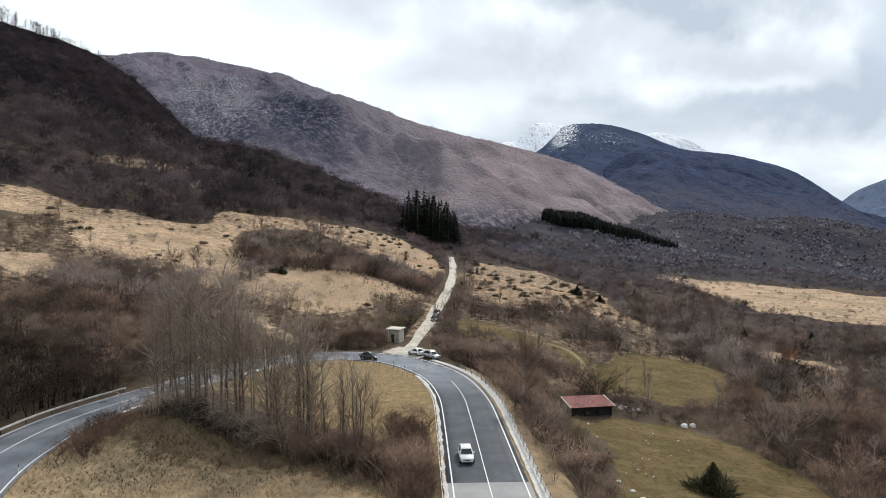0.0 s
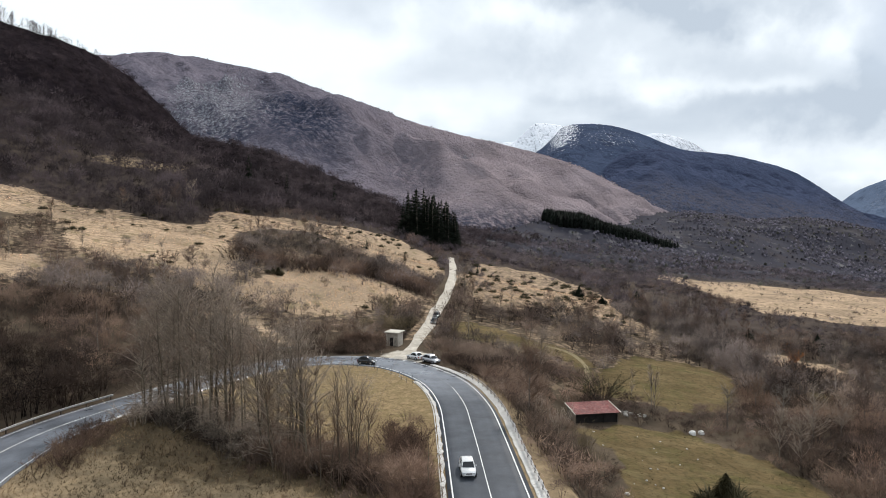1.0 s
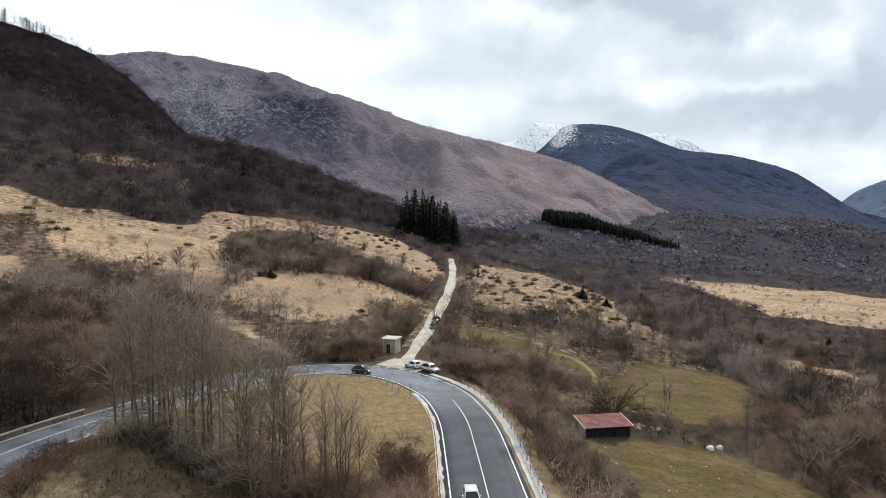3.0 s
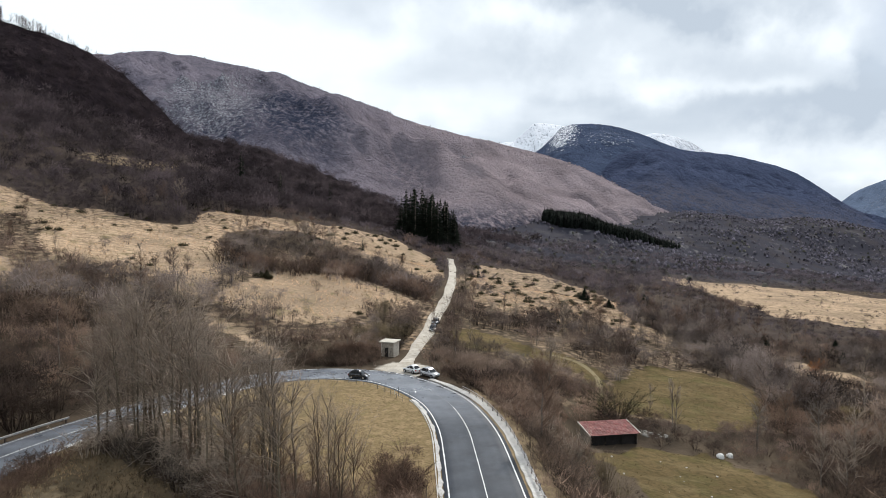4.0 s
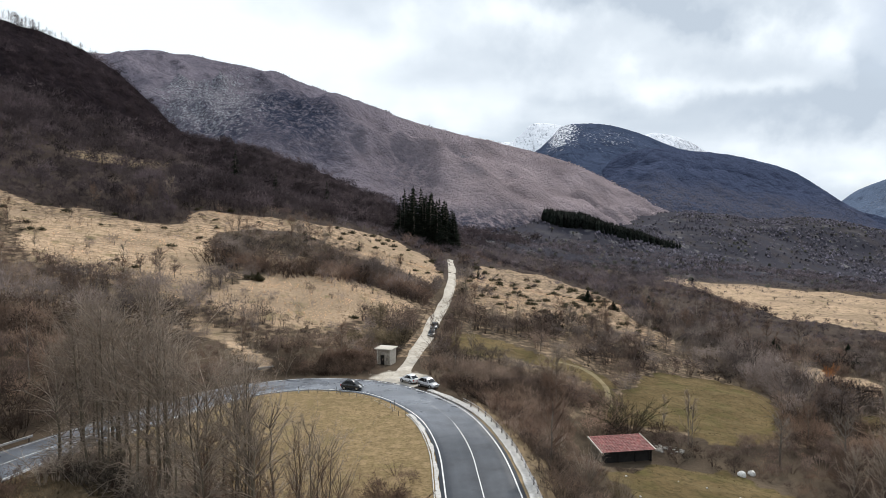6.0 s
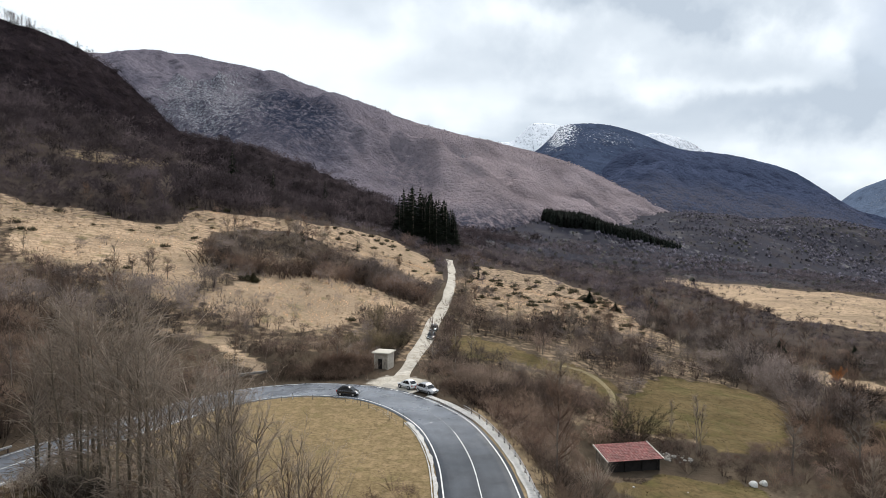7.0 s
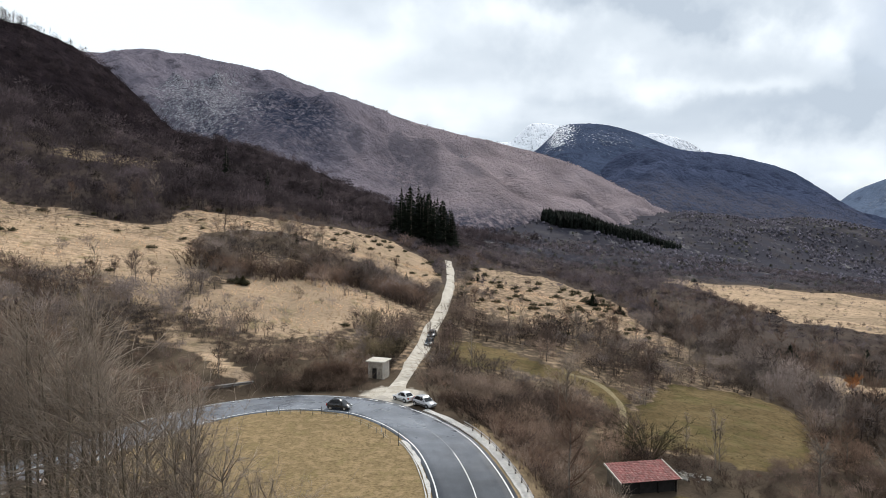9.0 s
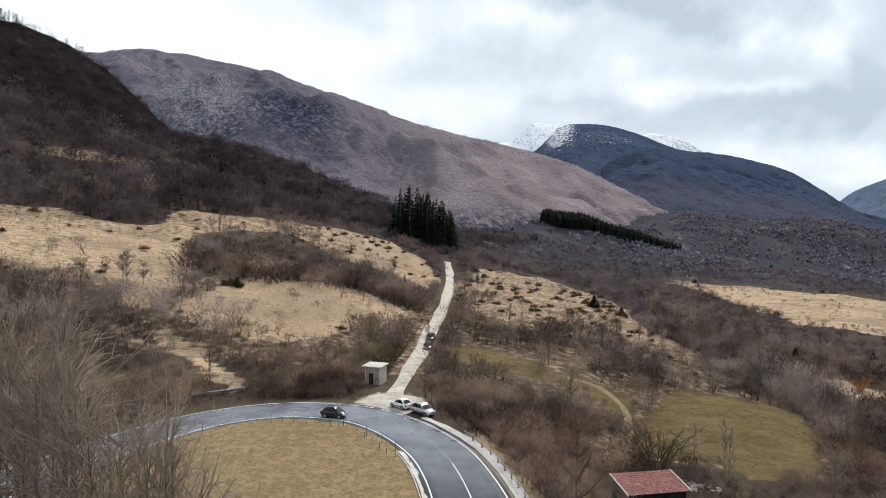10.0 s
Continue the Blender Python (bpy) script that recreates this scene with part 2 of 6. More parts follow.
ROOF_SLAB = worn("roof_slab", (.62, .58, .5), (.5, .46, .39), (.34, .3, .25), .7, 4, .85)
BOULDER_WHITE = worn("white_limestone", (.86, .85, .82), (.74, .72, .68), (.5, .47, .42), 1.1, 5, .9, depth=.06)
RUBBLE = worn("grey_rubble", (.4, .375, .34), (.3, .28, .25), (.17, .155, .135), 1.1, 5, .9, depth=.06)
STONE = worn("limestone", (.66, .64, .6), (.5, .48, .44), (.28, .26, .23), 1.1, 5, .9, depth=.06)
GALV = worn("galvanised_steel", (.5, .5, .5), (.36, .36, .37), (.2, .15, .11), .8, 5, .45, .8, depth=.004)
PALE_STEEL = worn("pale_rail_steel", (.4, .39, .38), (.29, .28, .275), (.18, .155, .135), .8, 5, .55, .3, depth=.004)
RUSTY = worn("rusty_steel", (.1, .075, .06), (.06, .045, .038), (.14, .08, .05), 1, 6, .8, .2)
OLD_WOOD = worn("grey_weathered_boards", (.3, .265, .22), (.17, .145, .12), (.08, .065, .055), 1.3, 9, .9, vary=.25)
DARK_WOOD = worn("dark_boards", (.035, .03, .028), (.022, .02, .019), (.012, .011, .011), 1.3, 9, .95, vary=.25)
RED_TILE = worn("red_roof_tile", (.2, .045, .04), (.135, .03, .028), (.33, .19, .165), .9, 3.0, .8, vary=.22)
PALE_TRIM = worn("pale_verge_board", (.7, .66, .6), (.52, .48, .42), (.3, .27, .22), 1.1, 6, .8)
BARK = worn("grey_bark", (.23, .195, .165), (.14, .115, .095), (.08, .066, .055), .9, 7, .95, depth=.03, vary=.2)
PALE_BARK = worn("pale_bark", (.34, .3, .26), (.22, .19, .16), (.1, .085, .07), .9, 7, .95, depth=.03)
TWIG_TALL = twigs("alder_twigs", (.305, .245, .195), (.395, .325, .265), (.215, .172, .137), .15, .25)
PINE_NEEDLES = twigs("pine_needles", (.012, .016, .013), (.018, .022, .017), (.009, .012, .01), .2)
TWIG_GREY = twigs("grey_brush", (.149, .106, .087), (.190, .140, .116), (.100, .070, .058), .05, .22)
TWIG_BROWN = twigs("brown_brush", (.173, .114, .085), (.133, .087, .067), (.209, .140, .101), .05, .2)
# bluish cast of these distant twigs is haze mixed into the colour
TWIG_FAR = twigs("wood_twigs", (.112, .092, .098), (.148, .123, .13), (.08, .066, .074), .03, .2)
TWIG_ASH = twigs("ash_grey_brush", (.2, .162, .146), (.15, .121, .11), (.25, .206, .184), .05, .2)
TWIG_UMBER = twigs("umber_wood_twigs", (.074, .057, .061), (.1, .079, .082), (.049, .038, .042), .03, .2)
# hill twigs darkened to carry the same painted cloud shadow
TWIG_HILL = twigs("clouded_wood_twigs", (.05, .037, .04), (.066, .05, .053), (.038, .029, .032), .02, .2)
TWIG_BANK = twigs("bank_brush", (.240, .167, .129), (.177, .122, .092), (.297, .212, .158), .15, .2)
TWIG_TAN = twigs("tan_brush", (.240, .180, .142), (.178, .132, .104), (.291, .221, .175), .15, .2)
TWIG_SLOPE = twigs("slope_wood_twigs", (.106, .095, .117), (.138, .122, .141), (.080, .072, .092), .03, .15, 0)
TWIG_RUST = twigs("rust_leaves", (.3, .13, .055), (.22, .1, .05), (.36, .18, .08), .2)
TWIG_OLIVE = twigs("olive_twigs", (.19, .15, .092), (.145, .115, .076), (.235, .187, .115), .2)
FRUIT_TWIGS = twigs("fruit_twigs", (.075, .063, .039), (.056, .047, .031), (.1, .084, .05), .5, .2)
YEW = twigs("brown_green_needles", (.085, .076, .042), (.112, .098, .052), (.058, .054, .031), .5, .3)
NEEDLES = twigs("spruce_needles", (.022, .03, .02), (.03, .038, .024), (.015, .02, .014), .2)
JUNIPER = twigs("juniper", (.068, .064, .034), (.095, .08, .044), (.048, .045, .026), .3, .3)
JUNIPER_FAR = twigs("far_juniper", (.068, .067, .055), (.094, .085, .068), (.051, .050, .044), .3, .2, 0)
BEECH_TWIGS = twigs("beech_twigs", (.245, .21, .222), (.19, .166, .18), (.29, .245, .25), .006, .15, 0)
# lighter copy of the beech twigs, with the flank's sunlight in the colour
SUNLIT_TWIGS = twigs("sunlit_beech_twigs", (.35, .283, .276), (.27, .222, .22), (.4, .32, .305), .006, .15, 0)
TWIG_DARK = twigs("dark_brush", (.082, .058, .048), (.114, .082, .067), (.056, .040, .034), .05, .2)
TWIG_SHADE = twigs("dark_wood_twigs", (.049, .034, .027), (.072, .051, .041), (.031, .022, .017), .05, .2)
TWIG_PALE = twigs("pale_arching_twigs", (.4, .33, .268), (.3, .245, .198), (.48, .4, .33), .3)
# ravine and foot crowns, with the cloud's shadow put into the colour
SHADED_WOODS = twigs("shaded_woods", (.1, .102, .135), (.125, .125, .156), (.083, .086, .115), .02, .15, 0)
GRASS_HAY = twigs("brown_grass", (.29, .222, .128), (.23, .175, .1), (.34, .262, .152), .2, .2)
DARK_BARK = worn("brown_bark", (.205, .168, .122), (.135, .109, .08), (.075, .06, .046), .9, 7, .95, depth=.03, vary=.25)
GRAVEL = worn("track_gravel", (.6, .555, .485), (.44, .395, .33), (.28, .235, .18), .3, 1.1, .95, depth=.05)
PALE_PATH = worn("pale_path", (.26, .21, .12), (.2, .16, .09), (.13, .105, .055), .45, 3, .95, depth=.05)
GRASS_ROUGH = twigs("rough_grass", (.44, .325, .2), (.34, .25, .155), (.25, .18, .112), .25, .2)
GRASS_STRAW = twigs("dry_grass", (.750, .525, .348), (.587, .409, .256), (.450, .311, .195), .12, .2)
GRASS_GREEN = twigs("meadow_grass", (.2, .145, .082), (.245, .177, .102), (.165, .123, .06), .12, .25)


def gloss(name, colour, rough=.3, metal=0.0, coat=0.0):
    p = Paint(name, rough, metal)
    p.b.inputs["Coat Weight"].default_value = coat
    c = p.mix(p.noise(1.2, 4), colour, tuple(v * .88 for v in colour))
    return p.done(c, rough=p.range(p.noise(3, 4), 0, 1, rough * .8, rough * 1.25))


CAR_WHITE = gloss("white_car_paint", (.78, .78, .77), .3, 0, .5)
CAR_SILVER = gloss("silver_car_paint", (.5, .5, .51), .3, .45, .5)
CAR_BLACK = gloss("black_car_paint", (.009, .01, .013), .25, 0, .6)
CAR_GREY = gloss("dark_grey_car_paint", (.05, .052, .058), .3, .2, .5)
CAR_GLASS = gloss("car_glass", (.012, .014, .017), .12)
RUBBER = gloss("tyre_rubber", (.02, .02, .02), .85)
ALLOY = gloss("alloy_wheel", (.5, .5, .52), .35, .9)
PLASTIC = gloss("black_plastic", (.03, .03, .032), .6)
LAMP_GLASS = gloss("headlamp_glass", (.7, .72, .74), .12)
TAIL_RED = gloss("tail_lamp_red", (.4, .02, .02), .2)
PLATE = gloss("number_plate", (.75, .75, .72), .5)
# ---- the lie of the land ----
EAST = np.array([-260, -160, -100, -50, 0, 35, 70, 130, 260.0])
NORTH = np.array([20, 80, 120, 150, 180, 220, 260, 320, 450, 700, 1300.0])
SPOT = np.array([
    (20, 9, 3, 0, 0, -8, -14, -24, -38),
    (26, 12, 4, 0, 0, -10, -14, -24, -38),
    (38, 21, 9, 1, 0, -9, -13, -23, -36),
    (48, 28, 14, 5, .5, -6, -11, -21, -33),
    (58, 33, 20, 12, 2.2, -4, -10, -20, -31),
    (68, 40, 27, 19, 6, -.5, -7, -17, -29),
    (80, 46, 33, 24, 10.5, 2, -5, -13.5, -27),
    (96, 58, 43, 31, 14.5, 5, -3, -12, -24),
    (124, 74, 52, 38, 19, 9, 1, -10, -22),
    (110, 80, 58, 44, 25, 14, 5, -9, -26),
    (60, 60, 56, 52, 52, 56, 56, 52, 40)])
CENTRE = np.array([
    (7.8, -40), (7.6, 20), (7.4, 64), (7.4, 84), (7.2, 97), (6.2, 106), (4.6, 113.5), (2, 119.8), (-1.5, 125.5),
    (-6, 130.2), (-11, 132.5), (-17, 133.6), (-23, 132.3), (-28.5, 129), (-33, 124), (-38, 115.5), (-43, 106),
    (-47, 97.5), (-49.7, 89), (-50.5, 80), (-49.5, 70), (-46, 58), (-41, 46), (-34, 30), (-24, 0)])
TRACK = np.array([(-2.5, 137), (-1.3, 146), (.8, 158), (3.0, 172), (5.3, 190), (9, 215), (12.5, 245), (15.5, 285), (17.5, 325), (18.3, 362)])


def hash2(ix, iy, seed):
    h = np.sin(ix * 127.1 + iy * 311.7 + seed * 74.7) * 43758.5453
    return h - np.floor(h)


def vnoise(x, y, seed=0):
    """Smooth value noise, 0 to 1."""
    ix, iy = np.floor(x), np.floor(y)
    fx, fy = x - ix, y - iy
    fx, fy = fx * fx * (3 - 2 * fx), fy * fy * (3 - 2 * fy)
    a, b = hash2(ix, iy, seed), hash2(ix + 1, iy, seed)
    c, d = hash2(ix, iy + 1, seed), hash2(ix + 1, iy + 1, seed)
    return (a + (b - a) * fx) * (1 - fy) + (c + (d - c) * fx) * fy


def fbm(x, y, octaves=4, seed=0):
    total, amp, norm = 0, 1.0, 0.0
    for i in range(octaves):
        total = total + amp * vnoise(x, y, seed + i * 13)
        norm += amp
        x, y, amp = x * 2.03 + 5.1, y * 2.03 - 3.7, amp * .5
    return total / norm


def smooth_line(nodes, step=1.5):
    """A Catmull-Rom line through the nodes."""
    n = np.vstack([2 * nodes[0] - nodes[1], nodes, 2 * nodes[-1] - nodes[-2]])
    out = []
    for i in range(1, len(n) - 2):
        k = max(2, int(np.linalg.norm(n[i + 1] - n[i]) / step))
        t = np.linspace(0, 1, k, endpoint=False)[:, None]
        out.append(.5 * (2 * n[i] + (n[i + 1] - n[i - 1]) * t + (2 * n[i - 1] - 5 * n[i] + 4 * n[i + 1] - n[i + 2]) * t ** 2
                         + (3 * n[i] - n[i - 1] - 3 * n[i + 1] + n[i + 2]) * t ** 3))
    return np.vstack(out + [nodes[-1:]])


ROAD = smooth_line(CENTRE)
LANE = smooth_line(TRACK, 2.0)


def off_line(x, y, line):
    """Distance from the points to a line."""
    x, y = np.asarray(x, float), np.asarray(y, float)
    best = np.full(x.shape, 1e9)
    for px, py in line:
        best = np.minimum(best, (x - px) ** 2 + (y - py) ** 2)
    return np.sqrt(best)


def table(x, y):
    i = np.clip(np.searchsorted(EAST, x) - 1, 0, len(EAST) - 2)
    j = np.clip(np.searchsorted(NORTH, y) - 1, 0, len(NORTH) - 2)
    u = np.clip((x - EAST[i]) / (EAST[i + 1] - EAST[i]), 0, 1)
    v = np.clip((y - NORTH[j]) / (NORTH[j + 1] - NORTH[j]), 0, 1)
    return (SPOT[j, i] * (1 - u) + SPOT[j, i + 1] * u) * (1 - v) + (SPOT[j + 1, i] * (1 - u) + SPOT[j + 1, i + 1] * u) * v


def height(x, y):
    """The ground's height."""
    x, y = np.asarray(x, float), np.asarray(y, float)
    r = 4 + np.clip(np.hypot(x, y - 110) - 30, 0, 400) * .07
    z = sum(table(x + a * r, y + b * r) for a in (-1, 0, 1) for b in (-1, 0, 1)) / 9
    far = np.clip((np.hypot(x, y - 110) - 60) / 200, 0, 1)
    z = z - np.clip((x - 260) * .14, 0, 64) * np.clip((y - 450) / 500, .5, 1)
    z = z + (fbm(x / 38, y / 38, 3, 3) - .5) * (1.0 + 5 * far) + (fbm(x / 9, y / 9, 2, 8) - .5) * .5
    z = z + (fbm(x / 150, y / 110, 4, 19) - .5) * 24 * np.clip((y - 480) / 260, 0, 1)
    z = z + 22 * np.exp(-((x - 235) / 120) ** 2 - ((y - 1010) / 110) ** 2)
    climb = np.clip((y - 880) / 520, 0, 1)
    z = z + np.interp(x, [380, 566, 707, 836, 966, 1055, 1400], [8, 66, 72, 70, 54, 40, 0]) * climb * climb * (3 - 2 * climb)      # the stony slope climbs to the far mountains
    d = off_line(x, y, ROAD[::2])
    k = np.clip((d - 6.5) / 9, 0, 1)
    k = k * k * (3 - 2 * k)
    pad = np.clip(1.7 - np.hypot(x - 32.4, y - 120) / 6, 0, 1)      # the shed stands on a levelled patch
    z = z * (1 - pad) - 8.75 * pad
    pad = np.clip(1.5 - np.hypot((x + 5.4) / 5, (y - 149.2) / 6), 0, 1)      # and the hut on another
    z = z * (1 - pad) + .02 * pad
    return z * k - .06 * (1 - k)


# ---- meshes from arrays ----
def array_mesh(name, verts, faces, material, smooth=False):
    """A mesh of triangles or quads from two arrays."""
    me = bpy.data.meshes.new(name)
    k = faces.shape[1]
    me.vertices.add(len(verts))
    me.vertices.foreach_set("co", np.ascontiguousarray(verts, dtype=np.float32).ravel())
    me.loops.add(faces.size)
    me.loops.foreach_set("vertex_index", np.ascontiguousarray(faces, dtype=np.int32).ravel())
    me.polygons.add(len(faces))
    me.polygons.foreach_set("loop_start", np.arange(0, faces.size, k, dtype=np.int32))
    if smooth:
        me.polygons.foreach_set("use_smooth", np.ones(len(faces), dtype=bool))
    me.update(calc_edges=True)
    me.materials.append(material)
    return me


def grid_faces(nu, nv):
    i, j = np.meshgrid(np.arange(nu - 1), np.arange(nv - 1), indexing="ij")
    a = (i * nv + j).ravel()
    return np.stack([a, a + nv, a + nv + 1, a + 1], 1)


def attribute(me, name, values):
    me.attributes.new(name, "FLOAT", "POINT").data.foreach_set("value", np.asarray(values, dtype=np.float32).ravel())


def inside(poly, x, y):
    """Which points lie in a polygon."""
    hit = np.zeros(np.shape(x), bool)
    for (ax, ay), (bx, by) in zip(poly, poly[1:] + poly[:1]):
        cross = ((ay > y) != (by > y)) & (x < (bx - ax) * (y - ay) / (by - ay + 1e-9) + ax)
        hit ^= cross
    return hit


# ---- the plan: meadows among the brush ----
STRAW = [
    [(-48.8, 175.3), (-45.6, 193.5), (-38.4, 210.9), (-31.1, 222.6), (-21.3, 223.8), (-12.4, 216.4), (-4.1, 208.5), (-.6, 203.3), (-3.4, 185.4), (-11.2, 182.1), (-19.8, 170.4), (-25.7, 164.1), (-34.3, 166.5), (-44.6, 170.1)],
    [(-129, 240), (-120, 243), (-114, 250), (-104, 245.5), (-90, 243), (-80, 249), (-85, 268), (-83, 286), (-70, 292), (-54, 304), (-42, 318), (-25, 352), (-9, 370), (8, 322), (10.5, 271), (7, 245), (1.4, 238), (-5, 250), (-17, 256),
     (-27, 259), (-38, 271), (-48, 274), (-62, 263), (-66.5, 241), (-61, 217), (-55, 202), (-54, 191), (-51.8, 173.6), (-57.7, 170.7), (-67.4, 181.6), (-78.7, 179.4), (-91.6, 180.6), (-104, 196)],
    [(-156, 243), (-146, 250), (-134, 244), (-126, 240), (-116, 245), (-100, 242), (-101, 213), (-115, 216), (-129, 217), (-140, 205)],
    [(15, 267), (35, 358), (52, 373), (70, 375), (82, 349), (92, 326), (91, 294), (78, 260), (79, 241), (83.6, 228), (82, 211), (74, 205), (67, 210), (57, 212), (45, 211), (38, 215), (28, 216), (19.4, 226), (13.5, 243)],
    [(-112, 173), (-104, 176), (-96, 170), (-91, 162), (-97, 158), (-108, 158)],
    [(212, 560), (245, 640), (340, 660), (430, 560), (450, 420), (350, 300), (250, 285), (192, 300), (172, 310), (182, 345), (190, 390), (198, 450)],
    [(111.6, 207.8), (124, 212.6), (124, 204), (137, 206), (128, 184), (105, 181), (104, 194.7)],
    [(-166, 335), (-164, 372), (-154, 400), (-136, 440), (-124, 440), (-134, 400), (-133, 354), (-146, 331), (-160, 322)],
    [(-50.7, 166.2), (-44, 161.4), (-39.3, 157.4), (-32.8, 149.5), (-26.9, 143.9), (-27.8, 141.9), (-31.4, 143.3), (-38.3, 151.1), (-46.8, 160.4)],
]
GREEN = [
    [(53, 168), (60.7, 174.5), (74, 175.4), (81, 171), (80, 161), (73.7, 147), (67, 135.4), (60.6, 131), (52.8, 128.6), (48.4, 132.4), (44.3, 133.4), (32, 131.3), (35.2, 138), (39.5, 146), (47, 155.3)],
    [(27.1, 109), (37, 117), (47.5, 118.3), (52.3, 114.4), (57, 109), (59.3, 102), (61.4, 96), (61, 90), (60, 60), (30, 60), (26, 79), (26.8, 85), (29.5, 95.4), (30.2, 104)],
    [(7, 176), (14, 183), (21.8, 181.6), (27.2, 174.8), (32.6, 170.3), (39.6, 168.7), (43, 162.5), (42, 149), (37.3, 140), (38, 150), (34.4, 158.4), (29.6, 162.5), (22.8, 163.6), (14.6, 164), (7.6, 162.8)],
    [(101, 164.3), (107, 165.3), (113.7, 164.6), (98.6, 145), (94.2, 145.3), (93, 148.8)],
]
LOOP = [tuple(q) for q in ROAD[::4]]


def field(x, y, polys, wobble=2.2):
    wx = x + (fbm(x / 11, y / 11, 3, 21) - .5) * wobble * 2
    wy = y + (fbm(x / 11, y / 11, 3, 33) - .5) * wobble * 2
    hit = np.zeros(np.shape(x), bool)
    for poly in polys:
        hit |= inside(poly, wx, wy)
    return hit


def in_loop(x, y):
    return inside(LOOP, x, y)


def stations(knots):
    """Grid lines: (start, step) until the next start."""
    out = []
    for (a, s), (b, _) in zip(knots, knots[1:]):
        out.append(np.arange(a, b - s * .4, s))
    return np.concatenate(out + [np.array([knots[-1][0]])])


ROW = smooth_line(np.array([(-46, 98), (-42, 97), (-37, 95.5), (-31, 92), (-23.5, 85), (-17.3, 79), (-11.9, 76), (-9, 74), (-2.6, 68.5), (.3, 66.5)], float), 1.0)
gx = stations([(-5000, 800), (-1000, 120), (-400, 16), (-180, 4), (-110, 2), (130, 4), (260, 12), (420, 25), (900, 100), (1400, 800), (5000, 0)])
gy = stations([(-3000, 600), (-600, 100), (-100, 12), (20, 3), (60, 2), (260, 4), (420, 10), (700, 18), (1400, 300), (5000, 0)])
mx, my = np.meshgrid(gx, gy, indexing="ij")
mz = height(mx, my)
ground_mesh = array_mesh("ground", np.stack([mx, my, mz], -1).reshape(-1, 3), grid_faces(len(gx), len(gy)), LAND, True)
from_road, from_lane = off_line(mx, my, ROAD[::2]), off_line(mx, my, LANE)
loop = in_loop(mx, my)
patchy = np.where((mx > -130) & (mx < 8) & (my > 152) & (my < 240), .46, np.where((mx > 8) & (mx < 80) & (my > 130) & (my < 235), .42, 0))
ridge = field(mx, my, STRAW[3:4])      # thinner, browner grass on the ridge east of the track
attribute(ground_mesh, "straw", np.maximum(np.where(ridge, .54, field(mx, my, STRAW[:7] + STRAW[8:]) * np.where((mx < -20) & (my > 226), .57, np.where(mx > 150, .66, 1.0))), patchy))
attribute(ground_mesh, "hay", loop)
# the hill clearing takes this browner colour to carry the cloud's shade
attribute(ground_mesh, "rough", np.where(field(mx, my, STRAW[7:8]), .47, 0) + ((from_road < 9.0) & ~loop & (mx > 8) & (my < 124)) + loop * (my < np.interp(mx, [-47, -38, -28, -19, -11, -4, .5], [97, 93, 89, 84, 76, 70, 68])))
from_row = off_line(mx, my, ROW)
# ground darker and browner towards the alder row
attribute(ground_mesh, "row_dark", loop * np.clip(1.5 - from_row / np.interp(mx, [-30, -16], [12, 5.5]), 0, 1))
attribute(ground_mesh, "stony", np.clip((my - 560) / 200, 0, 1))
attribute(ground_mesh, "green", field(mx, my, GREEN, 1.6))
attribute(ground_mesh, "leaf", np.clip((my - 250 + np.clip(mx, 0, 60) * .6 + np.clip(-mx - 60, 0, 60) * .7) / 30, 0, 1) * np.clip((620 - my) / 60, 0, 1))
layby = np.exp(-(((mx + 2.5) / 7.5) ** 2 + ((my - 138) / 5) ** 2) * 1.3)
attribute(ground_mesh, "gravel", np.clip(layby * 1.5 - .3, 0, 1))
ground = tagged(new("ground", ground_mesh), "rolling ground of dry meadow, leaf litter and gravel", "ground", kind="structure")


# ---- the mountains ----
def resample(nodes, n):
    line = smooth_line(np.array(nodes, float), 20.0)
    s = np.concatenate([[0], np.cumsum(np.linalg.norm(np.diff(line[:, :3], axis=0), axis=1))])
    u = np.linspace(0, s[-1], n)
    return np.stack([np.interp(u, s, line[:, k]) for k in range(line.shape[1])], 1)


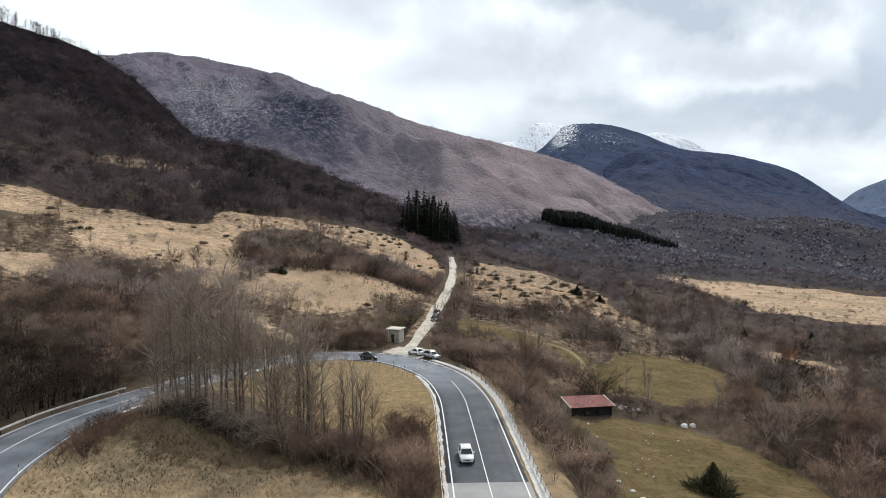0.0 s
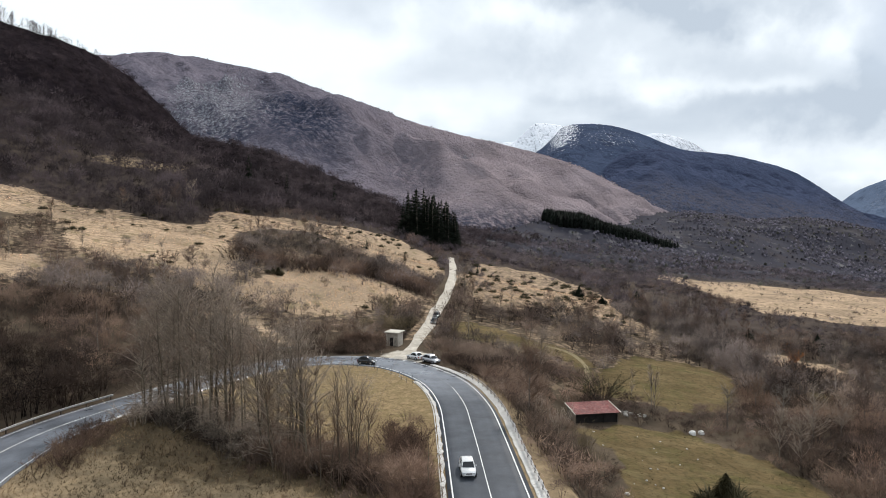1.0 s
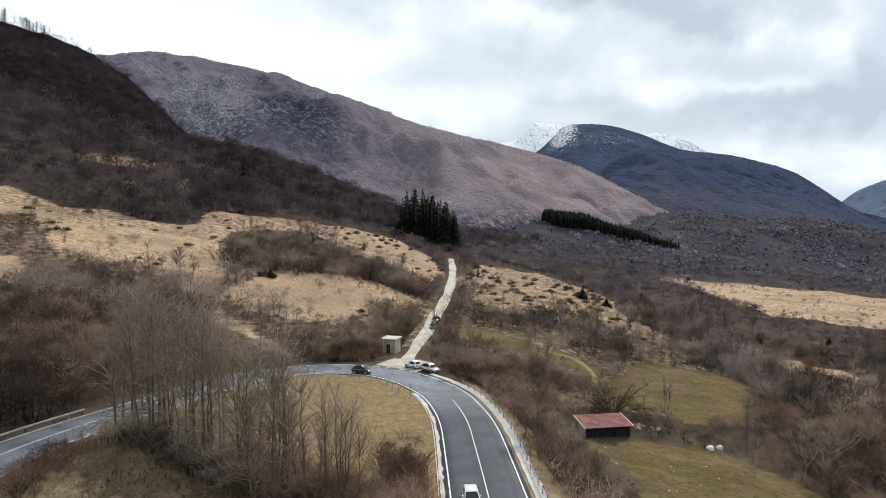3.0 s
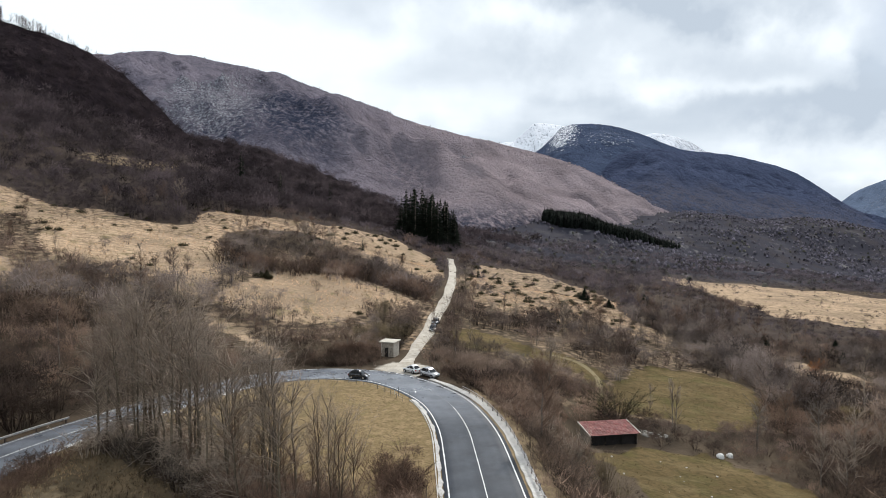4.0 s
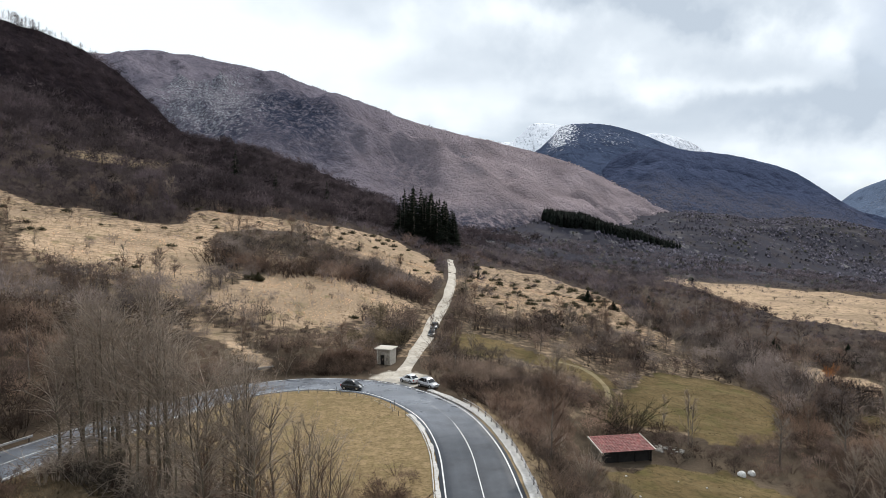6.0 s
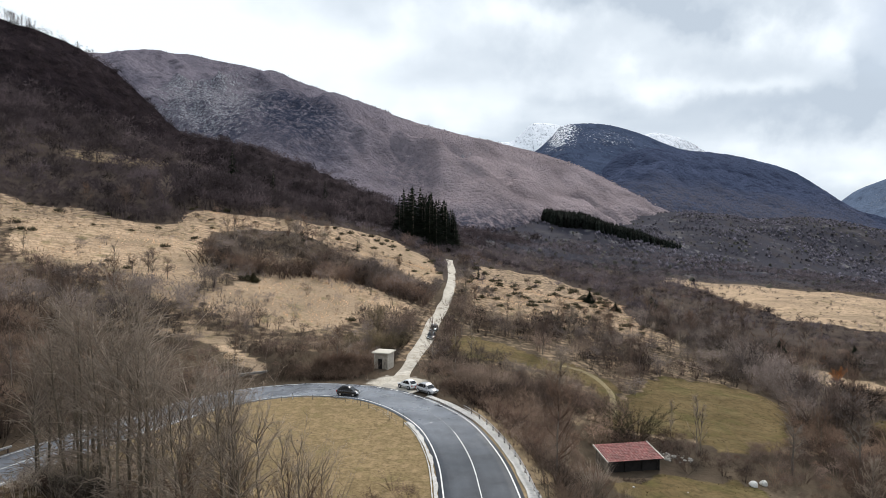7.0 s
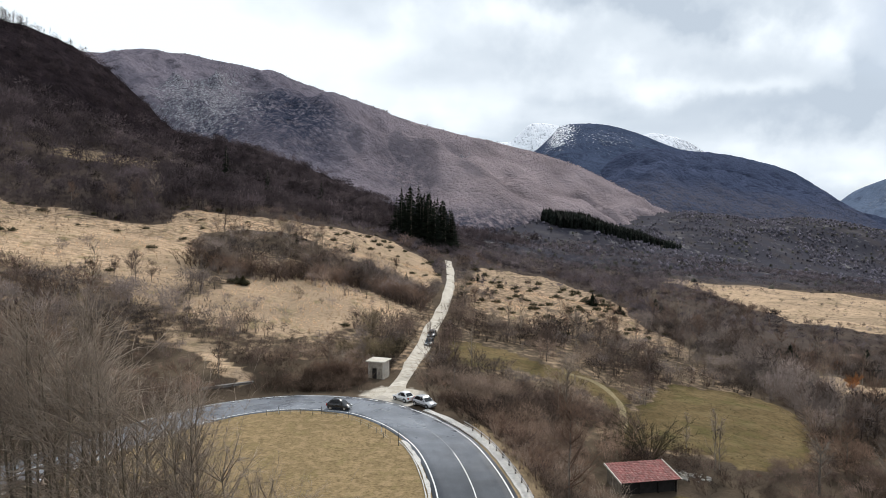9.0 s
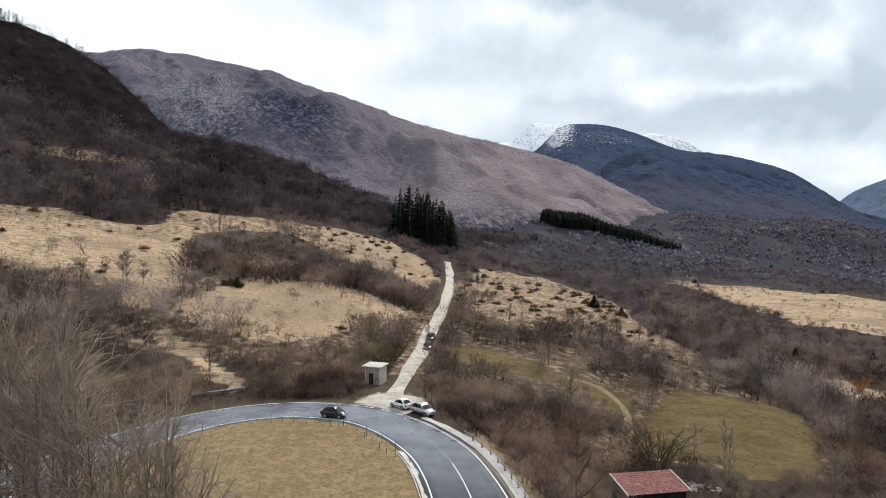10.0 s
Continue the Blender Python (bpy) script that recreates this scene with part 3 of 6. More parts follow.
def mountain(name, crest, foot, nu, nv, bulge, gully, crown, size, material, label, seed, masks=()):
    """A slope from its foot up to its crest and over, with gullies and a rough cover of crowns."""
    spread = np.linspace(0, 1, len(crest))
    f = np.array(foot, float)
    f = np.stack([np.interp(spread, np.linspace(0, 1, len(f)), f[:, k]) for k in range(3)], 1)
    both = resample(np.hstack([np.array(crest, float), f]), nu)
    top, low = both[:, :3], both[:, 3:]
    v = np.linspace(0, 1, nv)
    pts = low[:, None, :] + (top - low)[:, None, :] * v[None, :, None]
    pts[:, :, 2] = low[:, None, 2] + (top[:, 2] - low[:, 2])[:, None] * v[None, :] ** bulge
    x, y = pts[:, :, 0], pts[:, :, 1]
    run = np.linalg.norm(top - low, axis=1).mean()
    ridge = 1 - np.abs(2 * fbm(x / (run * .28), y / (run * .55), 4, seed) - 1)
    body = np.sin(np.pi * np.clip(v, 0, 1)) ** .8
    pts[:, :, 2] += (ridge - .72) * gully * body[None, :]
    rill = 1 - np.abs(2 * fbm((x + .55 * y) / (run * .085), (y - .3 * x) / (run * .3), 3, seed + 5) - 1)      # ribs and rills that lean down the slope
    pts[:, :, 2] += (rill - .7) * gully * .26 * body[None, :]
    pts[:, :, 2] += (fbm(x / size, y / size, 2, seed + 3) - .5) * crown * 2 + (vnoise(x / (size * 6), y / (size * 6), seed + 9) - .5) * crown
    back = np.stack([top + np.array([0, d, -h * (top[:, 2].max() - low[:, 2].min())]) for d, h in ((run * .15, .06), (run * .6, .55), (run * .9, 1.1))], 1)
    skirt = (low + np.array([0, -run * .04, -90]))[:, None, :]
    pts = np.concatenate([skirt, pts, back], 1)
    me = array_mesh(name, pts.reshape(-1, 3), grid_faces(nu, nv + 4), material, True)
    for mask in ("rock", "tint_patch", "snow", "sun_patch"):
        value = np.zeros(pts.shape[:2])
        for kind, mu, mv, ru, rv, power in masks:
            if kind == mask:
                u = np.linspace(0, 1, nu)[:, None]
                w = np.linspace(-1 / nv, 1 + 3 / nv, nv + 4)[None, :]
                value = np.maximum(value, power * np.clip(1.6 - 1.6 * np.hypot((u - mu) / ru, (w - mv) / rv), 0, 1))
        attribute(me, mask, value)
    return tagged(new(name, me), label, "mountain", kind="structure"), pts


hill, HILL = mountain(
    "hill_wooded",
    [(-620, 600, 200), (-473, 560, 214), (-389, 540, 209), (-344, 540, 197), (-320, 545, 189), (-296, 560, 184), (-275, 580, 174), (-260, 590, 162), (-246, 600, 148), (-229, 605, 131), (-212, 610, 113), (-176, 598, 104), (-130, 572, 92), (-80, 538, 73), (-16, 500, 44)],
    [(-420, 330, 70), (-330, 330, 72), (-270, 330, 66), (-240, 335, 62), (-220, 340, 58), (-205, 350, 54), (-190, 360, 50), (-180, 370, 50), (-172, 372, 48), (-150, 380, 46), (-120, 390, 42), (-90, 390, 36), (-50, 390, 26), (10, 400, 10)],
    190, 90, .9, 14, 1.6, 7, HILL_CLOUDED, "steep hill of leafless wood, cloud shade put into its dark colour", 11,
    [("tint_patch", .97, .4, .3, 1.4, .7), ("tint_patch", .45, 0, .6, .16, .2)])
# includes a sunlit flank and cloud-shaded ravines and foot, painted as colour
BEECH_MASKS = [("sun_patch", .7, .5, .24, 1.3, 1.0), ("rock", .338, .38, .085, .36, .85), ("tint_patch", .43, .36, .085, .3, 1.1), ("tint_patch", .36, .22, .06, .18, .9), ("tint_patch", .55, .26, .04, .16, .5), ("tint_patch", .45, .0, .5, .13, .9), ("rock", .592, .78, .03, .06, .6)]
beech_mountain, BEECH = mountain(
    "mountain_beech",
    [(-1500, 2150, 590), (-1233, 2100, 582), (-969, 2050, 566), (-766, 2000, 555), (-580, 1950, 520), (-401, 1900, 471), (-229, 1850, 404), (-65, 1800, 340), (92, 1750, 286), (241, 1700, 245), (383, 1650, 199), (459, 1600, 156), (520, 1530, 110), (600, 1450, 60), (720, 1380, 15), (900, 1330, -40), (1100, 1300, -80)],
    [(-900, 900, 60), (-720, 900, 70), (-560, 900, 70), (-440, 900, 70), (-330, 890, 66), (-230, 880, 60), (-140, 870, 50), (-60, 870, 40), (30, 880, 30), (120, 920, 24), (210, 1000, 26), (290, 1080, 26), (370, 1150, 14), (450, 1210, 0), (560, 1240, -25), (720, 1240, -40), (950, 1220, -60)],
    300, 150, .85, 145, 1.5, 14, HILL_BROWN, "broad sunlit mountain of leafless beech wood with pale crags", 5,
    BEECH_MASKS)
FAR_CREST = [(150, 3350, 250), (292, 3300, 300), (483, 3300, 360), (620, 3300, 420), (700, 3300, 490), (762, 3300, 552), (870, 3280, 563), (989, 3250, 550), (1119, 3200, 506), (1283, 3100, 417), (1400, 3050, 392), (1518, 3000, 370), (1710, 2900, 300), (1809, 2800, 209), (1873, 2700, 124), (1971, 2600, 54), (2329, 2500, 7), (2800, 2450, -30)]
SHOULDER_CREST = [(560, 2200, 90), (633, 2200, 195), (650, 2200, 229), (704, 2200, 276), (773, 2200, 296), (833, 2200, 302), (929, 2200, 293), (1026, 2200, 289), (1147, 2200, 264), (1269, 2200, 231), (1368, 2200, 184), (1467, 2200, 130), (1536, 2200, 98), (1665, 2200, 52), (1900, 2200, 10)]
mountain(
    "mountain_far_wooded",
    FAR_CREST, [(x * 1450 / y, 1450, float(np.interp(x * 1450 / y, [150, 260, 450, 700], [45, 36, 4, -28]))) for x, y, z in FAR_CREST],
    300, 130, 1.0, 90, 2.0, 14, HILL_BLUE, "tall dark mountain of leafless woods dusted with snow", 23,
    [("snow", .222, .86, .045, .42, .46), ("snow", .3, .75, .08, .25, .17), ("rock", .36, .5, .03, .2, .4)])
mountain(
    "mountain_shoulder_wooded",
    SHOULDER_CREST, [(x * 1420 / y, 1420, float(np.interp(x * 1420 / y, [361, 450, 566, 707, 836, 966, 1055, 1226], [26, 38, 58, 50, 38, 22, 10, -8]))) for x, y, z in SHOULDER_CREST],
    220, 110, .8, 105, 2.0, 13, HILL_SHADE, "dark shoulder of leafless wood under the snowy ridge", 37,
    [("tint_patch", .4, .0, .9, .34, 1.0), ("tint_patch", .75, .3, .12, .3, .5)])
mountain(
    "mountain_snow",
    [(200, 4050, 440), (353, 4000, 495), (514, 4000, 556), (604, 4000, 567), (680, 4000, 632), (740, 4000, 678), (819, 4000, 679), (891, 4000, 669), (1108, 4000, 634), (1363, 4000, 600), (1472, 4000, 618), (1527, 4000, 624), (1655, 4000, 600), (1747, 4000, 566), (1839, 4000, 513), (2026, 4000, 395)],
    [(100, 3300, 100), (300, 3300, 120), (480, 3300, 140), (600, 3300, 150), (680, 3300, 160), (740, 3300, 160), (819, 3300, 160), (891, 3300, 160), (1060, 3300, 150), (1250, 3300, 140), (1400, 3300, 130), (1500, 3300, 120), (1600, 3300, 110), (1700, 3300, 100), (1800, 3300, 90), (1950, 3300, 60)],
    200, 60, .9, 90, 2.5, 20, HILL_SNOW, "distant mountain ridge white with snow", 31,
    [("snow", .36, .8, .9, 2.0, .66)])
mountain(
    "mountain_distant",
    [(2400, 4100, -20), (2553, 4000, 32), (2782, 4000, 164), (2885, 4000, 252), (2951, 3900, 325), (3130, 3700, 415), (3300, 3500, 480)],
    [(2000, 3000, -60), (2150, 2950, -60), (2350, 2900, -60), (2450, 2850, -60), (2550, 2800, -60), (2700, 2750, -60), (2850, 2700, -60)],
    90, 60, .85, 70, 3.0, 16, HILL_HAZED, "wooded mountain beyond the valley, haze put into its pale blue colour", 41, [("rock", .55, .7, .3, .4, .4)])


# ---- the road ----
def part(name, bm, material, parent=None, label=""):
    """A bmesh as one mesh object under a thing or a part."""
    me = bpy.data.meshes.new(name)
    bm.normal_update()
    bm.to_mesh(me)
    bm.free()
    me.materials.append(material)
    ob = new(name, me)
    if parent is not None:
        ob.parent = parent
    if label:
        ob["label"] = label
    return ob


def empty(name, m, label, category, group="", kind=""):
    ob = new(name)
    ob.matrix_world = m
    return tagged(ob, label, category, group, kind)


def normals(line):
    d = np.gradient(line, axis=0)
    d /= np.linalg.norm(d, axis=1)[:, None]
    return np.stack([-d[:, 1], d[:, 0]], 1)


SIDE = normals(ROAD)      # points to the inside of the bend
ALONG = np.concatenate([[0], np.cumsum(np.linalg.norm(np.diff(ROAD, axis=0), axis=1))])


def at_along(s, off):
    """A place on the road: metres along it, metres to the inside of its centre, and its heading."""
    q = np.array([np.interp(s, ALONG, ROAD[:, k]) for k in range(2)])
    n = np.array([np.interp(s, ALONG, SIDE[:, k]) for k in range(2)])
    return q + n / np.linalg.norm(n) * off, math.degrees(math.atan2(-n[1], -n[0]))


def near_along(x, y):
    return float(ALONG[np.argmin((ROAD[:, 0] - x) ** 2 + (ROAD[:, 1] - y) ** 2)])


def strip(s0, s1, a, b, z, thick=.0, step=1.2, rag=0.0, seed=1):
    """A ribbon along the road between two offsets, fixed or by the way along, with its edges turned down."""
    s = np.linspace(s0, s1, max(2, int((s1 - s0) / step) + 1))
    bm = bmesh.new()
    rows = []
    for k in s:
        w = (vnoise(np.array(k * .9), np.array(3.0), seed) - .5) * rag
        u = (vnoise(np.array(k * .7), np.array(9.0), seed) - .5) * rag * .4
        pa, _ = at_along(k, (a(k) if callable(a) else a) + float(w))
        pb, _ = at_along(k, (b(k) if callable(b) else b) + float(u))
        row = [bm.verts.new((*pa, z)), bm.verts.new((*pb, z))]
        if thick:
            row = [bm.verts.new((*pa, z - thick))] + row + [bm.verts.new((*pb, z - thick))]
        rows.append(row)
    for p0, p1 in zip(rows, rows[1:]):
        for i in range(len(p0) - 1):
            bm.faces.new((p0[i], p0[i + 1], p1[i + 1], p1[i]))
    bmesh.ops.recalc_face_normals(bm, faces=bm.faces)
    if sum(f.normal.z for f in bm.faces) < 0:
        bmesh.ops.reverse_faces(bm, faces=bm.faces)
    return bm


BEND = [near_along(7.3, 92), near_along(6.2, 106), near_along(-1.5, 125.5), near_along(-17, 133.6), near_along(-38, 115.5), near_along(-47, 97.5), near_along(-50.5, 80)]


def inner(s):
    """The inner edge of the lanes: tighter in the bend, wider where the road straightens."""
    return float(np.interp(s, BEND, [3.85, 3.6, 3.5, 3.6, 3.85, 4.1, 5.3]))


def middle(s):
    """The centre line drifts outwards through the bend."""
    return float(np.interp(s, BEND, [0, -.35, -.65, -.5, 0, 0, 0]))


def laned_road(s0, s1, half, z):
    """The wearing course, with wheel tracks polished across it."""
    across = np.array([-half, -half + .02, -3, -2.4, -1.8, -1.2, -.5, 0, .5, 1.2, 1.8, 2.4, 3, half - .02, half])
    polish = np.array([0, 0, .2, 1, .7, .9, .25, .1, .25, .9, .7, 1, .2, 0, 0])
    s = np.arange(s0, s1, 1.0)
    pts = np.array([[(*at_along(float(k), float(a * (inner(k) + .5) / half if a > 0 else a))[0], z if 0 < i < 14 else z - .1) for i, a in enumerate(across)] for k in s])
    me = array_mesh("road", pts.reshape(-1, 3), grid_faces(len(s), len(across)), ASPHALT)
    attribute(me, "worn", np.tile(polish, len(s)))
    # how much of the painted sky sheen each stretch gets, most on the bend
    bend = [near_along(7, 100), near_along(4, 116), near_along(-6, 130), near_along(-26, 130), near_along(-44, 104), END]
    attribute(me, "bend_sheen", np.repeat(np.interp(s, bend, [.1, .7, 1, 1, .7, .35]), len(across)))
    return me


END = float(ALONG[-1])
SEAM = near_along(7.4, 66)
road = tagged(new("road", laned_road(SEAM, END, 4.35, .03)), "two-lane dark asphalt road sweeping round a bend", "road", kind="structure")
road_old = tagged(part("road_old", strip(0, SEAM, -4.4, 4.4, .022, .1), OLD_ASPHALT), "pale worn older road surface", "road", kind="structure")
S_LAY0, S_LAY1 = near_along(-2.6, 127), near_along(-13, 133)
part("edge_line", strip(SEAM - 20, S_LAY0, -3.93, -3.77, .037), LINE, road)
part("edge_line", strip(S_LAY1, END, -3.93, -3.77, .037), LINE, road)
part("edge_line", strip(SEAM - 20, END, lambda k: inner(k) - .08, lambda k: inner(k) + .08, .037), LINE, road)
part("centre_line", strip(SEAM - 20, near_along(5.4, 110), lambda k: middle(k) - .055, lambda k: middle(k) + .055, .037), LINE, road)
part("centre_line", strip(near_along(5.4, 110), near_along(-40, 112), lambda k: middle(k) - .055, lambda k: middle(k) + .055, .037), LINE_WORN, road, "worn pale centre line")
part("centre_line", strip(near_along(-40, 112), END, -.07, .07, .037), LINE, road)
k = S_LAY0 + .9
while k < S_LAY1 - 1:
    part("dash", strip(k, k + 1.3, -3.93, -3.75, .037, step=.65), LINE, road)
    k += 2.4

layby = tagged(part("layby", strip(S_LAY0 + 1, S_LAY1 - 5, -6.6, -4.3, .012, .1, 1.0, 1.2), worn("layby_gravel", (.46, .42, .36), (.34, .31, .27), (.24, .22, .19), .5, 3, .9)), "dusty pale lay-by beside the bend", "pavement", kind="structure")
S_RAIL1 = near_along(3.0, 117.8)
verge_outer = tagged(part("verge_outer", strip(0, near_along(-1, 125), -5.85, -4.7, .07, .2, .8, .45, 4), CONCRETE), "pale broken concrete verge along the guard rail", "kerb", kind="structure")
verge_inner = tagged(part("verge_inner", strip(near_along(7.4, 58), near_along(3.0, 117), lambda k: inner(k) + .57, lambda k: inner(k) + 1.0, .06, .2, .8, .45, 7), CONCRETE), "pale concrete gutter inside the bend", "kerb", kind="structure")
part("channel", strip(near_along(7.4, 58), near_along(3.0, 117), lambda k: inner(k) + 1.1, lambda k: inner(k) + 1.22, .05, .15, .8, .1, 9), CONCRETE, verge_inner)


# ---- boxes, tubes and beams ----
def box(bm, x0, x1, y0, y1, z0, z1, m=None, bevel=0.0):
    geo = bmesh.ops.create_cube(bm, size=1)["verts"]
    for v in geo:
        v.co = Vector(((x0 + x1) / 2 + v.co.x * (x1 - x0), (y0 + y1) / 2 + v.co.y * (y1 - y0), (z0 + z1) / 2 + v.co.z * (z1 - z0)))
    if bevel:
        edges = list({e for v in geo for e in v.link_edges})
        out = bmesh.ops.bevel(bm, geom=edges, offset=bevel, segments=1, affect="EDGES")
        geo = list({v for f in out["faces"] for v in f.verts} | {v for v in geo if v.is_valid})
    if m is not None:
        bmesh.ops.transform(bm, matrix=m, verts=geo)
    return bm


def tube(bm, path, radii, sides=6):
    """A tapered tube along points."""
    rings = []
    for i, (q, r) in enumerate(zip(path, radii)):
        q = Vector(q)
        d = (Vector(path[min(i + 1, len(path) - 1)]) - Vector(path[max(i - 1, 0)])).normalized()
        u = d.orthogonal().normalized()
        w = d.cross(u)
        rings.append([bm.verts.new(q + (u * math.cos(2 * math.pi * k / sides) + w * math.sin(2 * math.pi * k / sides)) * r) for k in range(sides)])
    for a, b in zip(rings, rings[1:]):
        for k in range(sides):
            bm.faces.new((a[k], a[(k + 1) % sides], b[(k + 1) % sides], b[k]))
    bm.faces.new(rings[-1])
    bm.faces.new(list(reversed(rings[0])))
    return bm


def guard_rail(s0, s1, off, label, pitch=3.0, beam=True, steel=None):
    """Steel posts with a folded beam, or two thin rails."""
    q, turn = at_along((s0 + s1) / 2, off)
    rail = empty("guard_rail", pose(q[0], q[1], 0), label, "guard rail")
    away = -1 if off < 0 else 1
    posts = np.arange(s0, s1, pitch)
    post_bm = bmesh.new()
    box(post_bm, -.07, .07, -.08, .08, -.55, .8, None, .015)
    first = None
    for k in posts:
        pq, pt = at_along(float(k), off)
        m = pose(pq[0] - q[0], pq[1] - q[1], .05, 0, 0, pt)
        if first is None:
            first = part("post", post_bm, RUSTY, rail, "rusty dark post")
            ob = first
        else:
            ob = new("post", first.data)
            ob.parent = rail
        ob.matrix_basis = m
    heights = ((.46, .78),) if beam else ((.68, .77), (.36, .43))
    for lo, hi in heights:
        bm = bmesh.new()
        rows = []
        prof = [(0, lo), (.05, lo + (hi - lo) * .2), (.05, lo + (hi - lo) * .38), (0, (lo + hi) / 2), (.05, lo + (hi - lo) * .62), (.05, lo + (hi - lo) * .8), (0, hi), (-.02, hi), (-.02, lo)]
        for k in np.arange(s0 - .4, s1 + .3, 1.0):
            rows.append([bm.verts.new((*(at_along(float(k), off - away * (.09 + d))[0] - q), z + .05)) for d, z in prof])
        n = len(prof)
        for a, b in zip(rows, rows[1:]):
            for i in range(n):
                bm.faces.new((a[i], a[(i + 1) % n], b[(i + 1) % n], b[i]))
        bm.faces.new(rows[0])
        bm.faces.new(list(reversed(rows[-1])))
        bmesh.ops.recalc_face_normals(bm, faces=bm.faces)
        part("beam", bm, steel or GALV, rail)
    return rail


guard_rail(near_along(7.4, 20), S_RAIL1, -5.6, "weathered steel guard rail on posts along the outer verge", 2.3, False)
guard_rail(near_along(-44, 103.5), near_along(-50.3, 76), -4.62, "pale steel guard rail beside the road below the dark wood", 4.0, True, PALE_STEEL)


def marker_post(s, off, tall=1.0):
    """A delineator: white post with a dark band and foot."""
    q, turn = at_along(s, off)
    ob = empty("marker_post", pose(q[0], q[1], float(height(q[0], q[1])) - .02, 0, 0, turn), "slim white roadside marker post with a dark band", "marker post", "marker posts")
    bm = bmesh.new()
    tube(bm, [(0, 0, 0), (0, 0, tall * .72)], [.06, .055], 6)
    part("shaft", bm, LINE, ob)
    bm = bmesh.new()
    tube(bm, [(0, 0, tall * .72), (0, 0, tall * .92), (0, 0, tall)], [.058, .056, .03], 6)
    part("band", bm, PLASTIC, ob, "black band and cap")
    return ob


for x, y in ((-1.2, 119.5), (-19, 127.4), (-41, 100), (-45, 71)):
    marker_post(near_along(x, y), 5.2)
for x, y, h in ((1.5, 113.5, 2.0), (-1.0, 118, 1.6), (-4.5, 121.6, 1.5), (-8.5, 125, 1.4), (-13, 126.8, 1.2), (-27, 124, 1.4)):
    q, _ = at_along(near_along(x, y), 5.3)
    ob = empty("snow_pole", pose(q[0], q[1], float(height(q[0], q[1])) - .05), "thin dark snow pole at the road's edge", "pole", "snow poles")
    part("pole", tube(bmesh.new(), [(0, 0, 0), (.01, 0, h * .5), (.03, .01, h)], [.035, .032, .025], 6), PLASTIC, ob)
# wire fence along the inner verge
fence = empty("wire_fence", pose(0, 0, 0), "low wire fence along the grass inside the bend", "fence")
first = None
wire = []
for k in np.arange(near_along(1, 116), near_along(-24, 131), 2.6):
    q, _ = at_along(float(k), 5.9)
    z = float(height(q[0], q[1]))
    if first is None:
        first = part("post", tube(bmesh.new(), [(0, 0, -.3), (0, 0, .75)], [.05, .04], 5), OLD_WOOD, fence)
        ob = first
    else:
        ob = new("post", first.data)
        ob.parent = fence
    ob.matrix_basis = pose(q[0], q[1], z)
    wire.append((q[0], q[1], z))
for h in (.35, .65):
    part("wire", tube(bmesh.new(), [(x, y, z + h) for x, y, z in wire], [.012] * len(wire), 3), GALV, fence)


def track(name, line, half, material, label, lift=.07, rag=.5, seed=3):
    """An unmade track that follows the ground, worn and ragged at its edges."""
    d = np.gradient(line, axis=0)
    d /= np.linalg.norm(d, axis=1)[:, None]
    n = np.stack([-d[:, 1], d[:, 0]], 1)
    k = np.arange(len(line)) * .21
    half = np.broadcast_to(np.asarray(half, float), len(line))
    left = half + (vnoise(k, k * 0 + 2.0, seed) - .5) * rag * 1.4
    right = half + (vnoise(k, k * 0 + 8.0, seed) - .5) * rag * 1.4
    cols = np.linspace(-1, 1, 9)
    rows = []
    for c in cols:
        off = np.where(c < 0, left, right) * c
        q = line + n * off[:, None]
        z = height(q[:, 0], q[:, 1]) + lift * (1 - abs(c) ** 6 * 2) - .05 * np.exp(-((np.abs(c) - .45) / .15) ** 2)
        rows.append(np.stack([q[:, 0], q[:, 1], z], 1))
    pts = np.stack(rows, 1)
    return tagged(new(name, array_mesh(name, pts.reshape(-1, 3), grid_faces(len(line), 9)[:, ::-1], material, True)), label, "track", kind="structure")


MOUTH = np.vstack([[(-3.2, 133.2), (-2.9, 135.2)], LANE])
track("gravel_track", MOUTH, np.interp(MOUTH[:, 1], [133, 137, 143, 152, 172, 260], [3.2, 2.3, 1.6, 1.5, 1.8, 1.9]), GRAVEL, "pale gravel track climbing between the meadows")
track("field_path", smooth_line(np.array([(33.3, 168), (37.7, 166), (40, 161), (40.2, 153), (38.5, 145), (36, 139)], float), 1.5), .9, PALE_PATH, "faint pale path across the green meadow", .05, .5, 6)


